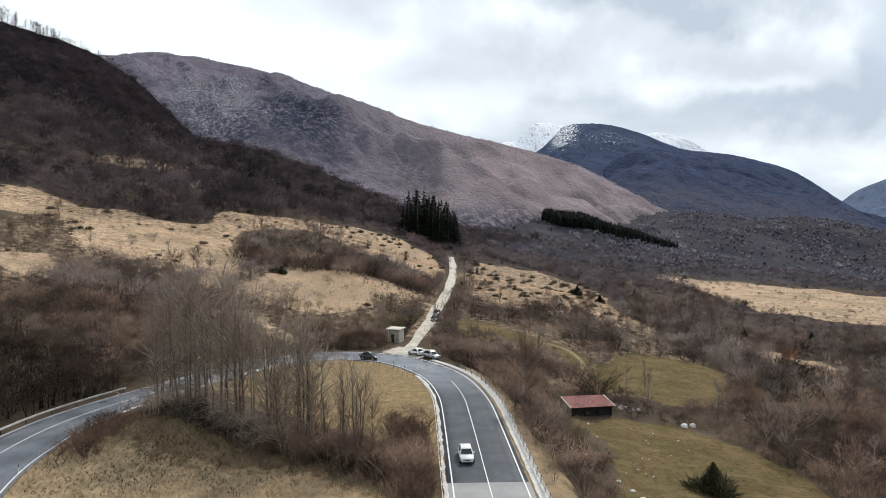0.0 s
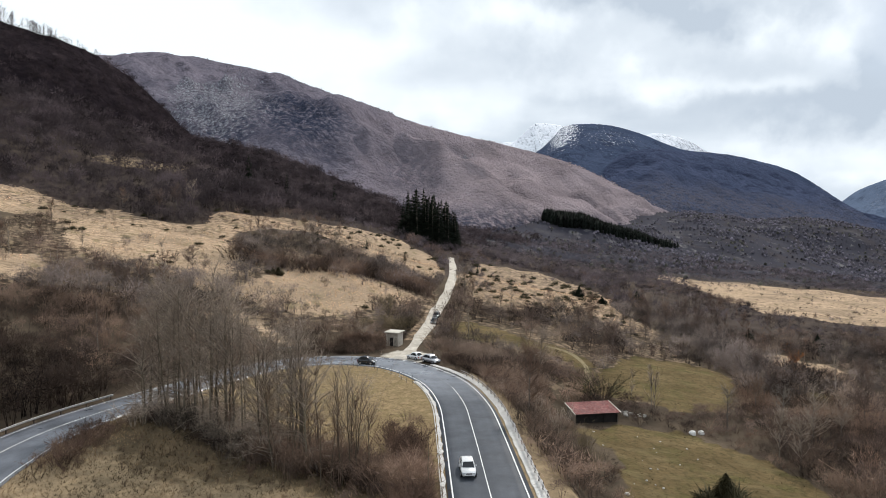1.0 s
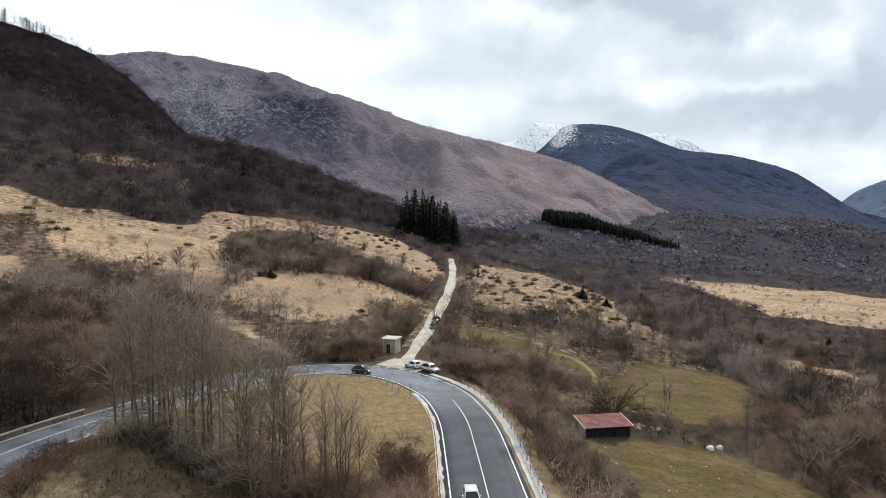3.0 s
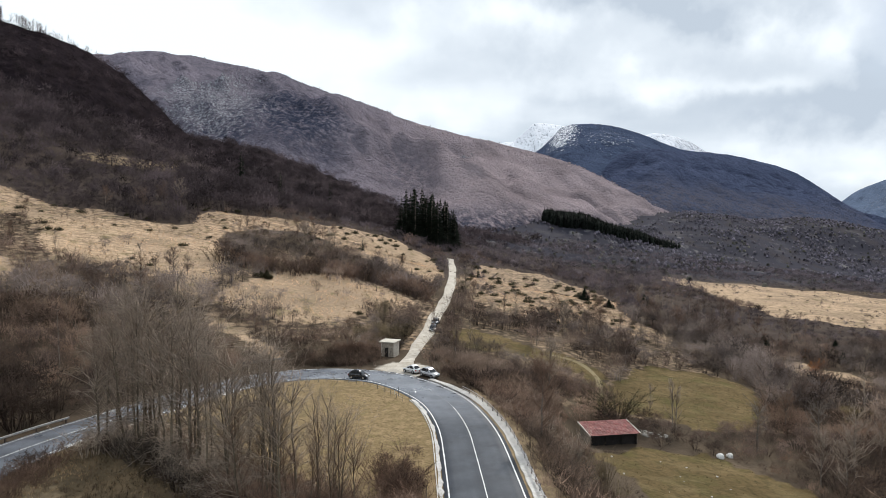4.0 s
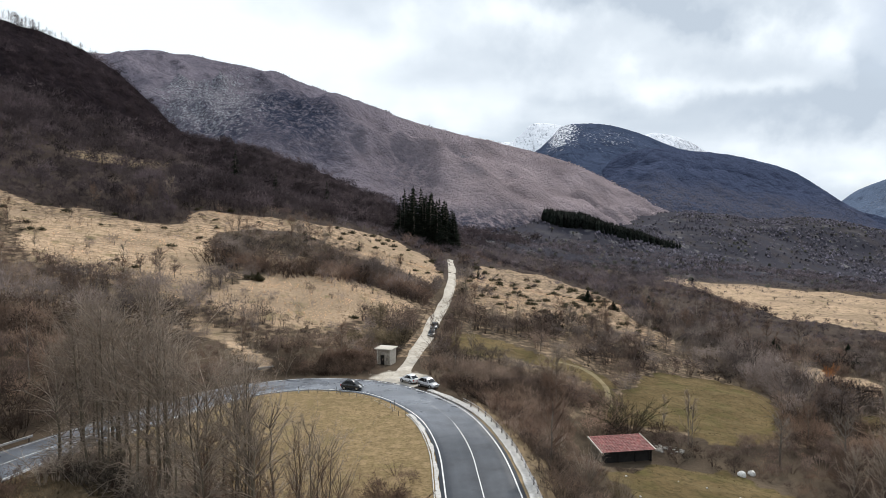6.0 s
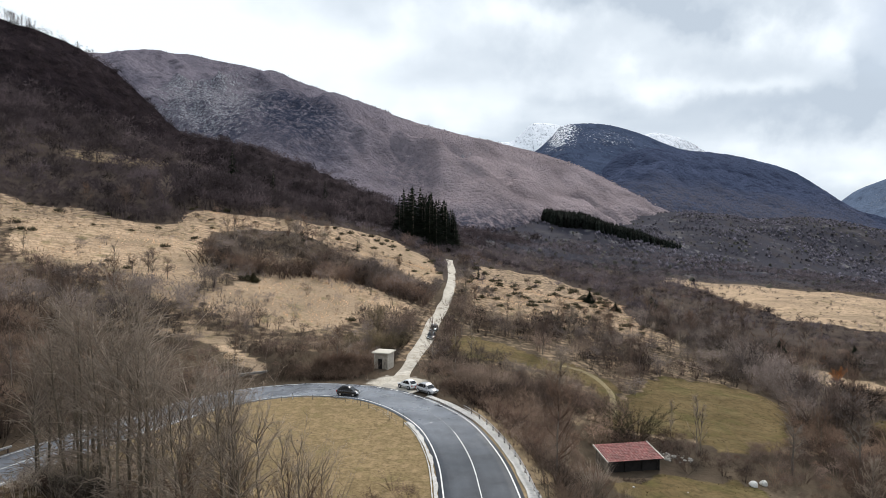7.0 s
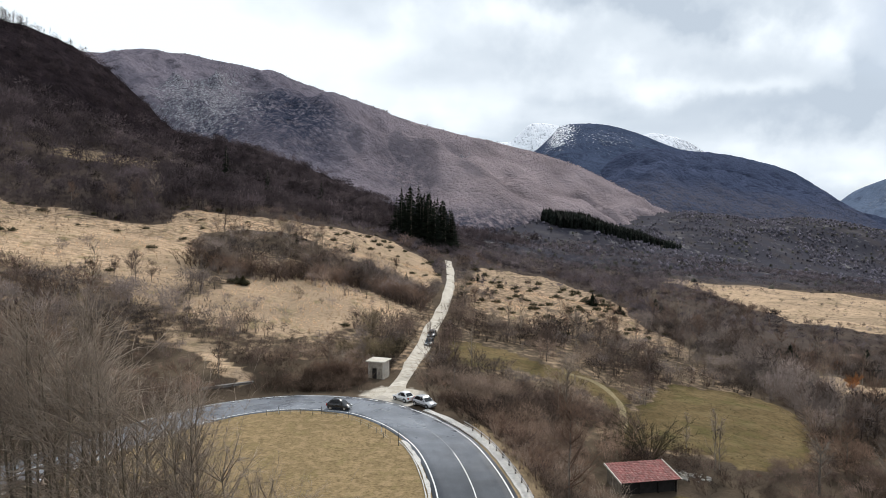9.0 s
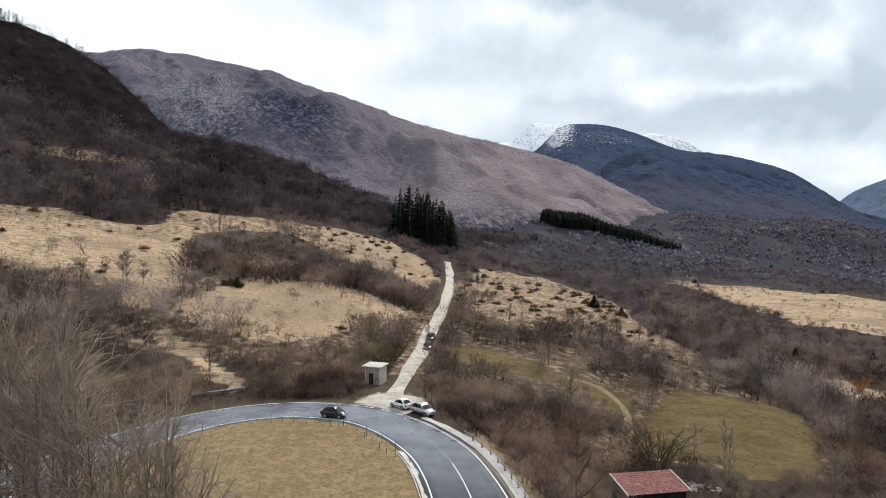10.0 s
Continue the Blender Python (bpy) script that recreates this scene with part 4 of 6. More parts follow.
# ---- buildings ----
def hut():
    """A small plastered cabin with a flat slab roof and a dark doorway."""
    x, y = -5.4, 149.6
    z = float(height(x, y)) - .1
    ob = empty("utility_hut", pose(x, y, z, 0, 0, -22), "small pale plastered utility hut with flat slab roof", "hut")
    w, d, h = 3.0, 2.6, 3.2
    t = .22
    for name, args in (("wall", (-w / 2, w / 2, d / 2 - t, d / 2, -.4, h)), ("wall", (-w / 2, -w / 2 + t, -d / 2, d / 2 - t, -.4, h)), ("wall", (w / 2 - t, w / 2, -d / 2, d / 2 - t, -.4, h)),
                       ("wall", (-w / 2 + t, -.75, -d / 2, -d / 2 + t, -.4, h)), ("wall", (.15, w / 2 - t, -d / 2, -d / 2 + t, -.4, h)), ("lintel", (-.75, .15, -d / 2 + .004, -d / 2 + t, 2.0, h))):
        part(name, box(bmesh.new(), *args, None, .015), STAINED_WALL if args[3] < 0 else PALE_WALL, ob)
    part("floor_slab", box(bmesh.new(), -w / 2 + t, w / 2 - t, -d / 2 + .02, d / 2 - t, -.3, .04), CONCRETE, ob)
    part("door", box(bmesh.new(), -.7, .1, -d / 2 + .1, -d / 2 + .15, .04, 1.98), DARK_WOOD, ob, "dark wooden door")
    part("roof", box(bmesh.new(), -w / 2 - .35, w / 2 + .35, -d / 2 - .4, d / 2 + .35, h, h + .2, pose(0, 0, 0, 2, 0, 0), .03), ROOF_SLAB, ob, "pale concrete roof slab")
    part("meter_box", box(bmesh.new(), .55, .95, -d / 2 - .14, -d / 2 - .003, .9, 1.5, None, .02), OLD_WOOD, ob, "grey meter box")
    return ob


hut()


def shed():
    """An open-fronted wooden shed under one red roof slope."""
    w, d = 8.1, 4.5
    front, rear = 1.98, 2.6
    x, y = 32.55, 120.15
    z = float(height(x, y)) - .03
    ob = empty("shed", pose(x, y, z, 0, 0, 7.3), "open-fronted dark wooden shed with a faded red tiled roof", "shed")
    rise = math.atan2(rear - front, d)
    for px in (-w / 2 + .1, -w / 6, w / 6, w / 2 - .1):
        part("post", box(bmesh.new(), px - .09, px + .09, -d / 2 + .05, -d / 2 + .23, -1.2, front, None, .01), DARK_WOOD, ob)
    board = bmesh.new()
    box(board, -.115, .115, -.015, .015, -1.0, 1, None, .004)
    side = None
    for k in range(int(d / .25)):
        yy = -d / 2 + .13 + k * .25
        top = front + (yy + d / 2) * (rear - front) / d - .02
        for sx in (-1, 1):
            if side is None:
                side = part("board", board, OLD_WOOD, ob)
                b = side
            else:
                b = new("board", side.data)
                b.parent = ob
            b.matrix_basis = pose(sx * (w / 2 + random.uniform(0, .02)), yy, 0, 0, 0, 90) @ Matrix.Diagonal((1, 1, top, 1))
    part("rear_wall", box(bmesh.new(), -w / 2, w / 2, d / 2 - .05, d / 2, -1.0, rear - .05), DARK_WOOD, ob)
    # added dark sheet across the open front, for the shade of the interior
    part("front_wall", box(bmesh.new(), -w / 2 + .19, w / 2 - .19, -d / 2 + .3, -d / 2 + .34, -1.0, front - .25), DARK_WOOD, ob, "near-black sheet standing in for the shade inside the open front")
    part("eaves_beam", box(bmesh.new(), -w / 2 - .1, w / 2 + .1, -d / 2 + .05, -d / 2 + .2, front - .18, front - .02), DARK_WOOD, ob)
    slope = pose(0, -d / 2, front, math.degrees(rise), 0, 0)
    length = math.hypot(d, rear - front)
    part("roof_deck", box(bmesh.new(), -w / 2 - .35, w / 2 + .35, -.6, length + .3, 0, .05, slope), DARK_WOOD, ob)
    tile = bmesh.new()
    cols, rows = 18, 12
    cw, ch = (w + .7) / cols, (length + .9) / rows
    for k, (a, b) in enumerate(((-cw * .5, -cw * .18), (-cw * .18, cw * .18), (cw * .18, cw * .5))):
        z0, z1 = ((.0, .045), (.045, .045), (.045, .0))[k]
        vs = [tile.verts.new(q) for q in ((a, 0, z0 + .03), (b, 0, z1 + .03), (b, ch * 1.12, z1), (a, ch * 1.12, z0), (a, 0, z0), (b, 0, z1))]
        tile.faces.new((vs[0], vs[1], vs[2], vs[3]))
        tile.faces.new((vs[4], vs[5], vs[1], vs[0]))
    shared = None
    for r in range(rows):
        for c in range(cols):
            if shared is None:
                shared = part("roof_tile", tile, RED_TILE, ob)
                b = shared
            else:
                b = new("roof_tile", shared.data)
                b.parent = ob
            b.matrix_basis = slope @ pose(-w / 2 - .35 + (c + .5) * cw, -.6 + r * ch, .056 + random.uniform(0, .012), random.uniform(-.6, .6), 0, random.uniform(-.8, .8))
    for sx in (-1, 1):
        part("verge_board", box(bmesh.new(), sx * (w / 2 + .36) - .07, sx * (w / 2 + .36) + .07, -.64, length + .34, -.06, .16, slope, .01), PALE_TRIM, ob, "pale verge board")
    return ob


shed()


def boulder(name, x, y, size, squash, seed, material, label, group=""):
    bm = bmesh.new()
    bmesh.ops.create_icosphere(bm, subdivisions=3, radius=1)
    rng = np.random.RandomState(seed)
    planes = [Vector(rng.normal(size=3)).normalized() for _ in range(9)]
    for v in bm.verts:
        n = v.co.normalized()
        r = 1.0
        for q in planes:
            c = n.dot(q)
            if c > .62:
                r = min(r, .8 / c)
        v.co = n * r * (1 + .1 * noise.noise(n * 2.3 + Vector((seed, 0, 0))))
        v.co.z *= squash
    bmesh.ops.scale(bm, vec=(size, size * rng.uniform(.8, 1.1), size), verts=bm.verts)
    ob = part(name, bm, material)
    for f in ob.data.polygons:
        f.use_smooth = True
    ob.matrix_world = pose(x, y, float(height(x, y)) + size * squash * .45, 0, 0, rng.uniform(0, 360))
    return tagged(ob, label, "boulder", group)


boulder("boulder", 50.5, 117.4, .68, .8, 3, BOULDER_WHITE, "large white limestone boulder on the green meadow", "white boulders")
boulder("boulder", 52.5, 118.2, .62, .8, 3, BOULDER_WHITE, "rounded white limestone boulder on the green meadow", "white boulders")
rng = np.random.RandomState(12)
for k in range(34):
    a, r = rng.uniform(0, 6.3), rng.uniform(0, 2.0)
    boulder("rubble_stone", 41.5 + r * 1.5 * math.cos(a), 124.5 + r * math.sin(a), rng.uniform(.12, .5), rng.uniform(.3, .6), 140 + k, RUBBLE, "flat grey limestone block in a heap beside the shed", "rubble heap")
for k in range(22):
    x, y = rng.uniform(27, 46), rng.uniform(80, 112)
    if x < 29 + (112 - y) * .05:
        continue
    boulder("field_stone", x, y, rng.uniform(.07, .2), .6, 90 + k, STONE, "small pale stone lying in the meadow", "field stones")
for k, (x, y) in enumerate(((27.5, 85), (28.6, 82.5), (29.4, 80.6), (30.1, 79.4), (31, 78.2))):
    boulder("field_stone", x, y, .4, .6, 70 + k, STONE, "pale stone in a row at the meadow's edge", "field stones")


def bank_wall():
    """A low retaining wall with a capping, below the straw bank."""
    ob = empty("retaining_wall", pose(-29.9, 140.6, 0, 0, 0, 29), "low grey concrete retaining wall below the straw bank", "wall")
    z = 0
    part("wall_body", box(bmesh.new(), -4.1, 4.1, -.25, .25, -.5, 1.15, None, .03), WALL_GREY, ob)
    part("coping", box(bmesh.new(), -4.2, 4.2, -.34, .34, 1.15, 1.28, None, .02), WALL_GREY, ob)
    return ob


bank_wall()


# ---- vehicles ----
def car(m, paint, label, length=4.1, width=1.72, tall=1.48, nose=.95, tail=.35, category="car", group=""):
    """A hatchback that faces its own -y: body, glass, wheels, lamps."""
    ob = empty("car", m, label, category, group)
    L, hw = length / 2, width / 2
    belt = tall * .60
    # stations from nose to tail: y, floor, hood or belt height, roof height, half width below, half width above
    low = [(-L, .32, .52, .62), (-L + .12, .22, .66, .80), (-L + .45, .2, .76, .95), (-L + nose, .2, .90, 1), (-.2, .2, belt, 1), (.7, .2, belt + .02, 1), (L - .55, .22, belt + .04, .99), (L - .12, .26, belt + .02, .9), (L, .36, belt - .1, .76)]
    bm = bmesh.new()
    rows = []
    for yy, z0, z1, k in low:
        w = hw * k
        zm = (z0 + z1) * .5
        ring = [(-w * .86, z0), (-w, zm * .92), (-w * .985, z1 - .1), (-w * .9, z1), (w * .9, z1), (w * .985, z1 - .1), (w, zm * .92), (w * .86, z0)]
        rows.append([bm.verts.new((a, yy, b)) for a, b in ring])
    for a, b in zip(rows, rows[1:]):
        for i in range(8):
            bm.faces.new((a[i], a[(i + 1) % 8], b[(i + 1) % 8], b[i]))
    bm.faces.new(rows[0])
    bm.faces.new(list(reversed(rows[-1])))
    bmesh.ops.recalc_face_normals(bm, faces=bm.faces)
    for f in bm.faces:
        f.smooth = len(f.verts) == 4
    body = part("body", bm, paint, ob)
    y0, y1, y2, y3 = -L + nose - .02, -L + nose + .84, L - .85, L - tail + .17
    zr = tall
    bw, rw = hw * .90, hw * .72
    # the cabin: pillars and roof
    bm = bmesh.new()
    ring = [(y0, .90), (y1 - .1, zr - .09), (y1 + .12, zr - .02), ((y1 + y2) / 2, zr), (y2 - .12, zr - .05), (y2 + .1, zr - .13), (y3, belt)]
    lo, hi = [], []
    quads = []
    for yy, zz in ring:
        k = (zz - belt) / (zr - belt)
        w = bw + (rw - bw) * np.clip(k, 0, 1)
        quads.append((bm.verts.new((-w, yy, zz)), bm.verts.new((-w * .82, yy, zz + .045 * np.clip(k, 0, 1))), bm.verts.new((w * .82, yy, zz + .045 * np.clip(k, 0, 1))), bm.verts.new((w, yy, zz))))
    for a, b in zip(quads, quads[1:]):
        for i in range(3):
            bm.faces.new((a[i], a[i + 1], b[i + 1], b[i]))
    for s in (0, 3):
        base = [bm.verts.new((math.copysign(bw, quads[0][s].co.x), yy, belt - .04)) for yy in (y0, y3)]
        bm.faces.new([q[s] for q in quads] + [base[1], base[0]])
    bmesh.ops.recalc_face_normals(bm, faces=bm.faces)
    for f in bm.faces:
        f.smooth = len(f.verts) == 4
    part("roof", bm, paint, body)

    def pane(points, name="window", lift=.012):
        bm = bmesh.new()
        vs = [bm.verts.new(q) for q in points]
        f = bm.faces.new(vs)
        bm.normal_update()
        c = sum((v.co for v in vs), Vector()) / len(vs)
        if f.normal.dot(c - Vector((0, 0, .9))) < 0:
            f.normal_flip()
        n = f.normal.copy()
        out = bmesh.ops.extrude_face_region(bm, geom=[f])["geom"]
        for v in out:
            if isinstance(v, bmesh.types.BMVert):
                v.co += n * lift
        part(name, bm, CAR_GLASS, body, "dark tinted glass")

    def on(t, yy0, zz0, yy1, zz1, wf):
        zz, yy = zz0 + (zz1 - zz0) * t, yy0 + (yy1 - yy0) * t
        k = np.clip((zz - belt) / (zr - belt), 0, 1)
        return wf * (bw + (rw - bw) * k), yy, zz

    pane([on(.06, y0, .90, y1, zr - .06, -.88), on(.06, y0, .90, y1, zr - .06, .88), on(.93, y0, .90, y1, zr - .06, .84), on(.93, y0, .90, y1, zr - .06, -.84)], "windscreen", .05)
    pane([on(.1, y3, belt, y2 + .06, zr - .1, .84), on(.1, y3, belt, y2 + .06, zr - .1, -.84), on(.9, y3, belt, y2 + .06, zr - .1, -.82), on(.9, y3, belt, y2 + .06, zr - .1, .82)], "rear_window", .05)
    zt = zr - .1
    kt = (zt - belt) / (zr - belt)
    wt = bw + (rw - bw) * kt
    mid = .12
    for s in (-1, 1):
        pane([(s * bw, y0 + .32, belt + .03), (s * bw, mid, belt + .03), (s * wt, mid, zt), (s * wt, y1 + .1, zt)])
        pane([(s * bw, mid + .08, belt + .03), (s * bw, y3 - .3, belt + .05), (s * wt, y2 - .16, zt), (s * wt, mid + .08, zt)])
        bm = bmesh.new()
        box(bm, s * (bw + .02), s * (bw + .22), y0 + .42, y0 + .52, belt + .02, belt + .17, None, .03)
        part("mirror", bm, paint, body)
        bm = bmesh.new()
        box(bm, s * hw * .42, s * hw * .83, -L - .015, -L + .2, .56, .70, None, .03)
        part("headlight", bm, LAMP_GLASS, body, "clear headlight")
        bm = bmesh.new()
        box(bm, s * hw * .62, s * hw * .86, L - .14, L + .012, belt - .34, belt - .06, None, .03)
        part("tail_light", bm, TAIL_RED, body, "red tail light")
        bm = bmesh.new()
        box(bm, s * hw * .988 - .008, s * hw * .988 + .012, -L + .7, L - .7, .42, .5, None, .004)
        part("side_strip", bm, PLASTIC, body)
        for yy in (-L + .72, L - .72):
            arch = bmesh.new()
            tube(arch, [(s * (hw - .05), yy, .33), (s * (hw + .006), yy, .33)], [.37, .36], 16)
            part("wheel_arch", arch, PLASTIC, body, "black wheel arch")
            wheel = new("wheel")
            wheel.parent, wheel.matrix_basis = ob, pose(s * (hw - .07), yy, .31)
            bm = bmesh.new()
            tube(bm, [(-.1, 0, 0), (-.09, 0, 0), (.09, 0, 0), (.1, 0, 0)], [.27, .31, .31, .27], 14)
            part("tyre", bm, RUBBER, wheel)
            bm = bmesh.new()
            tube(bm, [(s * .085, 0, 0), (s * .105, 0, 0), (s * .11, 0, 0)], [.21, .2, .06], 12)
            part("rim", bm, ALLOY, wheel, "alloy rim")
    part("grille", box(bmesh.new(), -hw * .38, hw * .38, -L - .02, -L + .1, .5, .62, None, .02), PLASTIC, body)
    part("bumper_grille", box(bmesh.new(), -hw * .6, hw * .6, -L - .01, -L + .15, .27, .38, None, .02), PLASTIC, body)
    part("number_plate", box(bmesh.new(), -.26, .26, -L - .035, -L - .012, .4, .5), PLATE, body)
    part("number_plate", box(bmesh.new(), -.26, .26, L + .004, L + .02, .55, .66), PLATE, body)
    return ob


car(pose(5.5, 73.3, .035, 0, 0, 1), CAR_WHITE, "white hatchback driving along the road", 4.0, 1.7, 1.47)
car(pose(-.7, 133.9, .03, 0, 0, 224), CAR_WHITE, "pale silver-white hatchback parked in the lay-by", 3.6, 1.64, 1.5, group="cars in the lay-by")
car(pose(2.6, 130.6, .03, 0, 0, 42), CAR_SILVER, "silver compact crossover parked behind the guard rail's end", 4.05, 1.78, 1.6, 1.0, group="cars in the lay-by")
car(pose(-10.2, 129.6, .035, 0, 0, 73), CAR_BLACK, "black compact hatchback driving round the bend", 3.65, 1.64, 1.58, .8)
for x, y, turn, paint, label in ((4.4, 174.5, -9, CAR_BLACK, "black car parked on the gravel track"), (5.2, 182.5, -10, CAR_GREY, "dark grey car parked on the gravel track")):
    car(pose(x, y, float(height(x, y)) + .02, 0, 0, turn), paint, label, 4.2, 1.75, 1.55, group="cars on the track")


# ---- plants: stems and twigs as arrays ----
def spikes(p0, p1, r):
    """Three-sided tapering twigs."""
    p0, p1, r = np.asarray(p0, float), np.asarray(p1, float), np.asarray(r, float)
    d = p1 - p0
    d = d / (np.linalg.norm(d, axis=1)[:, None] + 1e-9)
    ref = np.where(np.abs(d[:, 2:3]) < .9, np.array([[0, 0, 1.0]]), np.array([[1.0, 0, 0]]))
    u = np.cross(d, ref)
    u /= np.linalg.norm(u, axis=1)[:, None] + 1e-9
    w = np.cross(d, u)
    n = len(p0)
    v = np.empty((n, 4, 3))
    for k in range(3):
        a = 2.0944 * k
        v[:, k] = p0 + (u * math.cos(a) + w * math.sin(a)) * r[:, None]
    v[:, 3] = p1
    f = np.array([(0, 1, 3), (1, 2, 3), (2, 0, 3)])[None] + (np.arange(n) * 4)[:, None, None]
    return v.reshape(-1, 3), f.reshape(-1, 3)


def slivers(p0, p1, r, g):
    """The finest twigs: one narrow blade each."""
    d = p1 - p0
    u = np.cross(d, g.normal(0, 1, d.shape))
    u /= np.linalg.norm(u, axis=1)[:, None] + 1e-9
    v = np.stack([p0 + u * np.reshape(r, (-1, 1)), p0 - u * np.reshape(r, (-1, 1)), p1], 1)
    return v.reshape(-1, 3), np.arange(len(p0) * 3).reshape(-1, 3)


def stem(axis, radii, sides=5):
    """One connected tapering stem."""
    n = len(axis)
    a = np.arange(sides) * 2 * math.pi / sides
    ring = np.stack([np.cos(a), np.sin(a), 0 * a], 1)
    v = (axis[:, None, :] + ring[None] * np.reshape(radii, (-1, 1, 1))).reshape(-1, 3)
    f = []
    for i in range(n - 1):
        for k in range(sides):
            p, q = i * sides + k, i * sides + (k + 1) % sides
            f += [(p, q, q + sides), (p, q + sides, p + sides)]
    return v, np.array(f)


def limbs(p0, p1, r0, r1):
    """Three-sided tapering limbs, open at both ends."""
    p0, p1 = np.asarray(p0, float), np.asarray(p1, float)
    d = p1 - p0
    d = d / (np.linalg.norm(d, axis=1)[:, None] + 1e-9)
    ref = np.where(np.abs(d[:, 2:3]) < .9, np.array([[0, 0, 1.0]]), np.array([[1.0, 0, 0]]))
    u = np.cross(d, ref)
    u /= np.linalg.norm(u, axis=1)[:, None] + 1e-9
    w = np.cross(d, u)
    n = len(p0)
    v = np.empty((n, 6, 3))
    for k in range(3):
        a = 2.0944 * k
        side = u * math.cos(a) + w * math.sin(a)
        v[:, k] = p0 + side * np.reshape(r0, (-1, 1))
        v[:, 3 + k] = p1 + side * np.reshape(r1, (-1, 1))
    f = np.array([(0, 1, 4), (0, 4, 3), (1, 2, 5), (1, 5, 4), (2, 0, 3), (2, 3, 5)])[None] + (np.arange(n) * 6)[:, None, None]
    return v.reshape(-1, 3), f.reshape(-1, 3)


def joined(*pairs):
    vs, fs, k = [], [], 0
    for v, f in pairs:
        vs.append(v)
        fs.append(f + k)
        k += len(v)
    return np.concatenate(vs), np.concatenate(fs)


def bush(seed, stems, twig, r, spread=.55, lean=.0, fork=True):
    """A leafless many-stemmed shrub, one unit tall."""
    g = np.random.RandomState(seed)
    a = g.uniform(0, 6.283, stems)
    tilt = spread * np.sqrt(g.uniform(0.02, 1, stems))
    length = g.uniform(.62, 1.05, stems)
    base = np.stack([np.cos(a), np.sin(a), 0 * a], 1) * g.uniform(.02, .16, stems)[:, None]
    out = np.stack([np.cos(a), np.sin(a), 0 * a], 1)
    mid = base + out * (tilt * length * .45)[:, None] + np.array([0, 0, 1]) * (length * .5)[:, None] + g.normal(0, .02, (stems, 3))
    tip = base + out * (tilt * length)[:, None] + np.array([0, 0, 1]) * (length * np.sqrt(np.clip(1 - (tilt * .7) ** 2, .1, 1)))[:, None] + g.normal(0, .05, (stems, 3))
    pieces = []
    if fork:
        pieces.append(limbs(base, mid, np.full(stems, r * 1.5), np.full(stems, r)))
        pieces.append(spikes(mid, tip, np.full(stems, r)))
    else:
        pieces.append(spikes(base, tip, np.full(stems, r * 1.3)))
    if twig:
        s = np.repeat(np.arange(stems), twig)
        t = g.uniform(.12, 1, len(s))[:, None] ** .8
        start = np.where(t < .5, base[s] + (mid - base)[s] * t * 2, mid[s] + (tip - mid)[s] * (t - .5) * 2)
        way = out[s] * (tilt[s] * g.uniform(.3, 1.3, len(s)))[:, None] + g.normal(0, .45, (len(s), 3)) + np.array([0, 0, .6])
        way /= np.linalg.norm(way, axis=1)[:, None]
        pieces.append(slivers(start, start + way * (g.uniform(.14, .36, len(s)) * (1.2 - t[:, 0] * .55))[:, None], np.full(len(s), r * .8), g))
    return joined(*pieces)


def dome(seed, shoots, r, wide=.56, rise=.35, stems=7):
    """A round leafless bush, one unit tall: a few stems under a lobed head of fine twigs."""
    g = np.random.RandomState(seed)
    n = 6
    lobes = np.stack([g.uniform(-.34, .34, n) * wide / .56, g.uniform(-.34, .34, n) * wide / .56, g.uniform(.28, .58, n)], 1)
    girth = g.uniform(.6, 1.05, n)
    which = g.randint(0, n, shoots)
    d = g.normal(0, 1, (shoots, 3))
    d[:, 2] = np.abs(d[:, 2]) - .3
    d /= np.linalg.norm(d, axis=1)[:, None]
    reach = np.array([wide * .72, wide * .72, .4]) * girth[which][:, None]
    p0 = lobes[which] + d * reach * g.uniform(.35, .85, shoots)[:, None]
    way = d * .7 + g.normal(0, .42, (shoots, 3)) + np.array([0, 0, rise])
    way /= np.linalg.norm(way, axis=1)[:, None]
    fine = slivers(p0, p0 + way * g.uniform(.08, .24, shoots)[:, None], np.full(shoots, r), g)
    a = g.uniform(0, 6.283, stems)
    out = np.stack([np.cos(a), np.sin(a), 0 * a], 1)
    legs = spikes(out * .08, out * wide * g.uniform(.2, .6, stems)[:, None] + np.array([0, 0, 1]) * g.uniform(.5, .8, stems)[:, None], np.full(stems, min(r * 1.3, .012)))
    return joined(fine, legs)


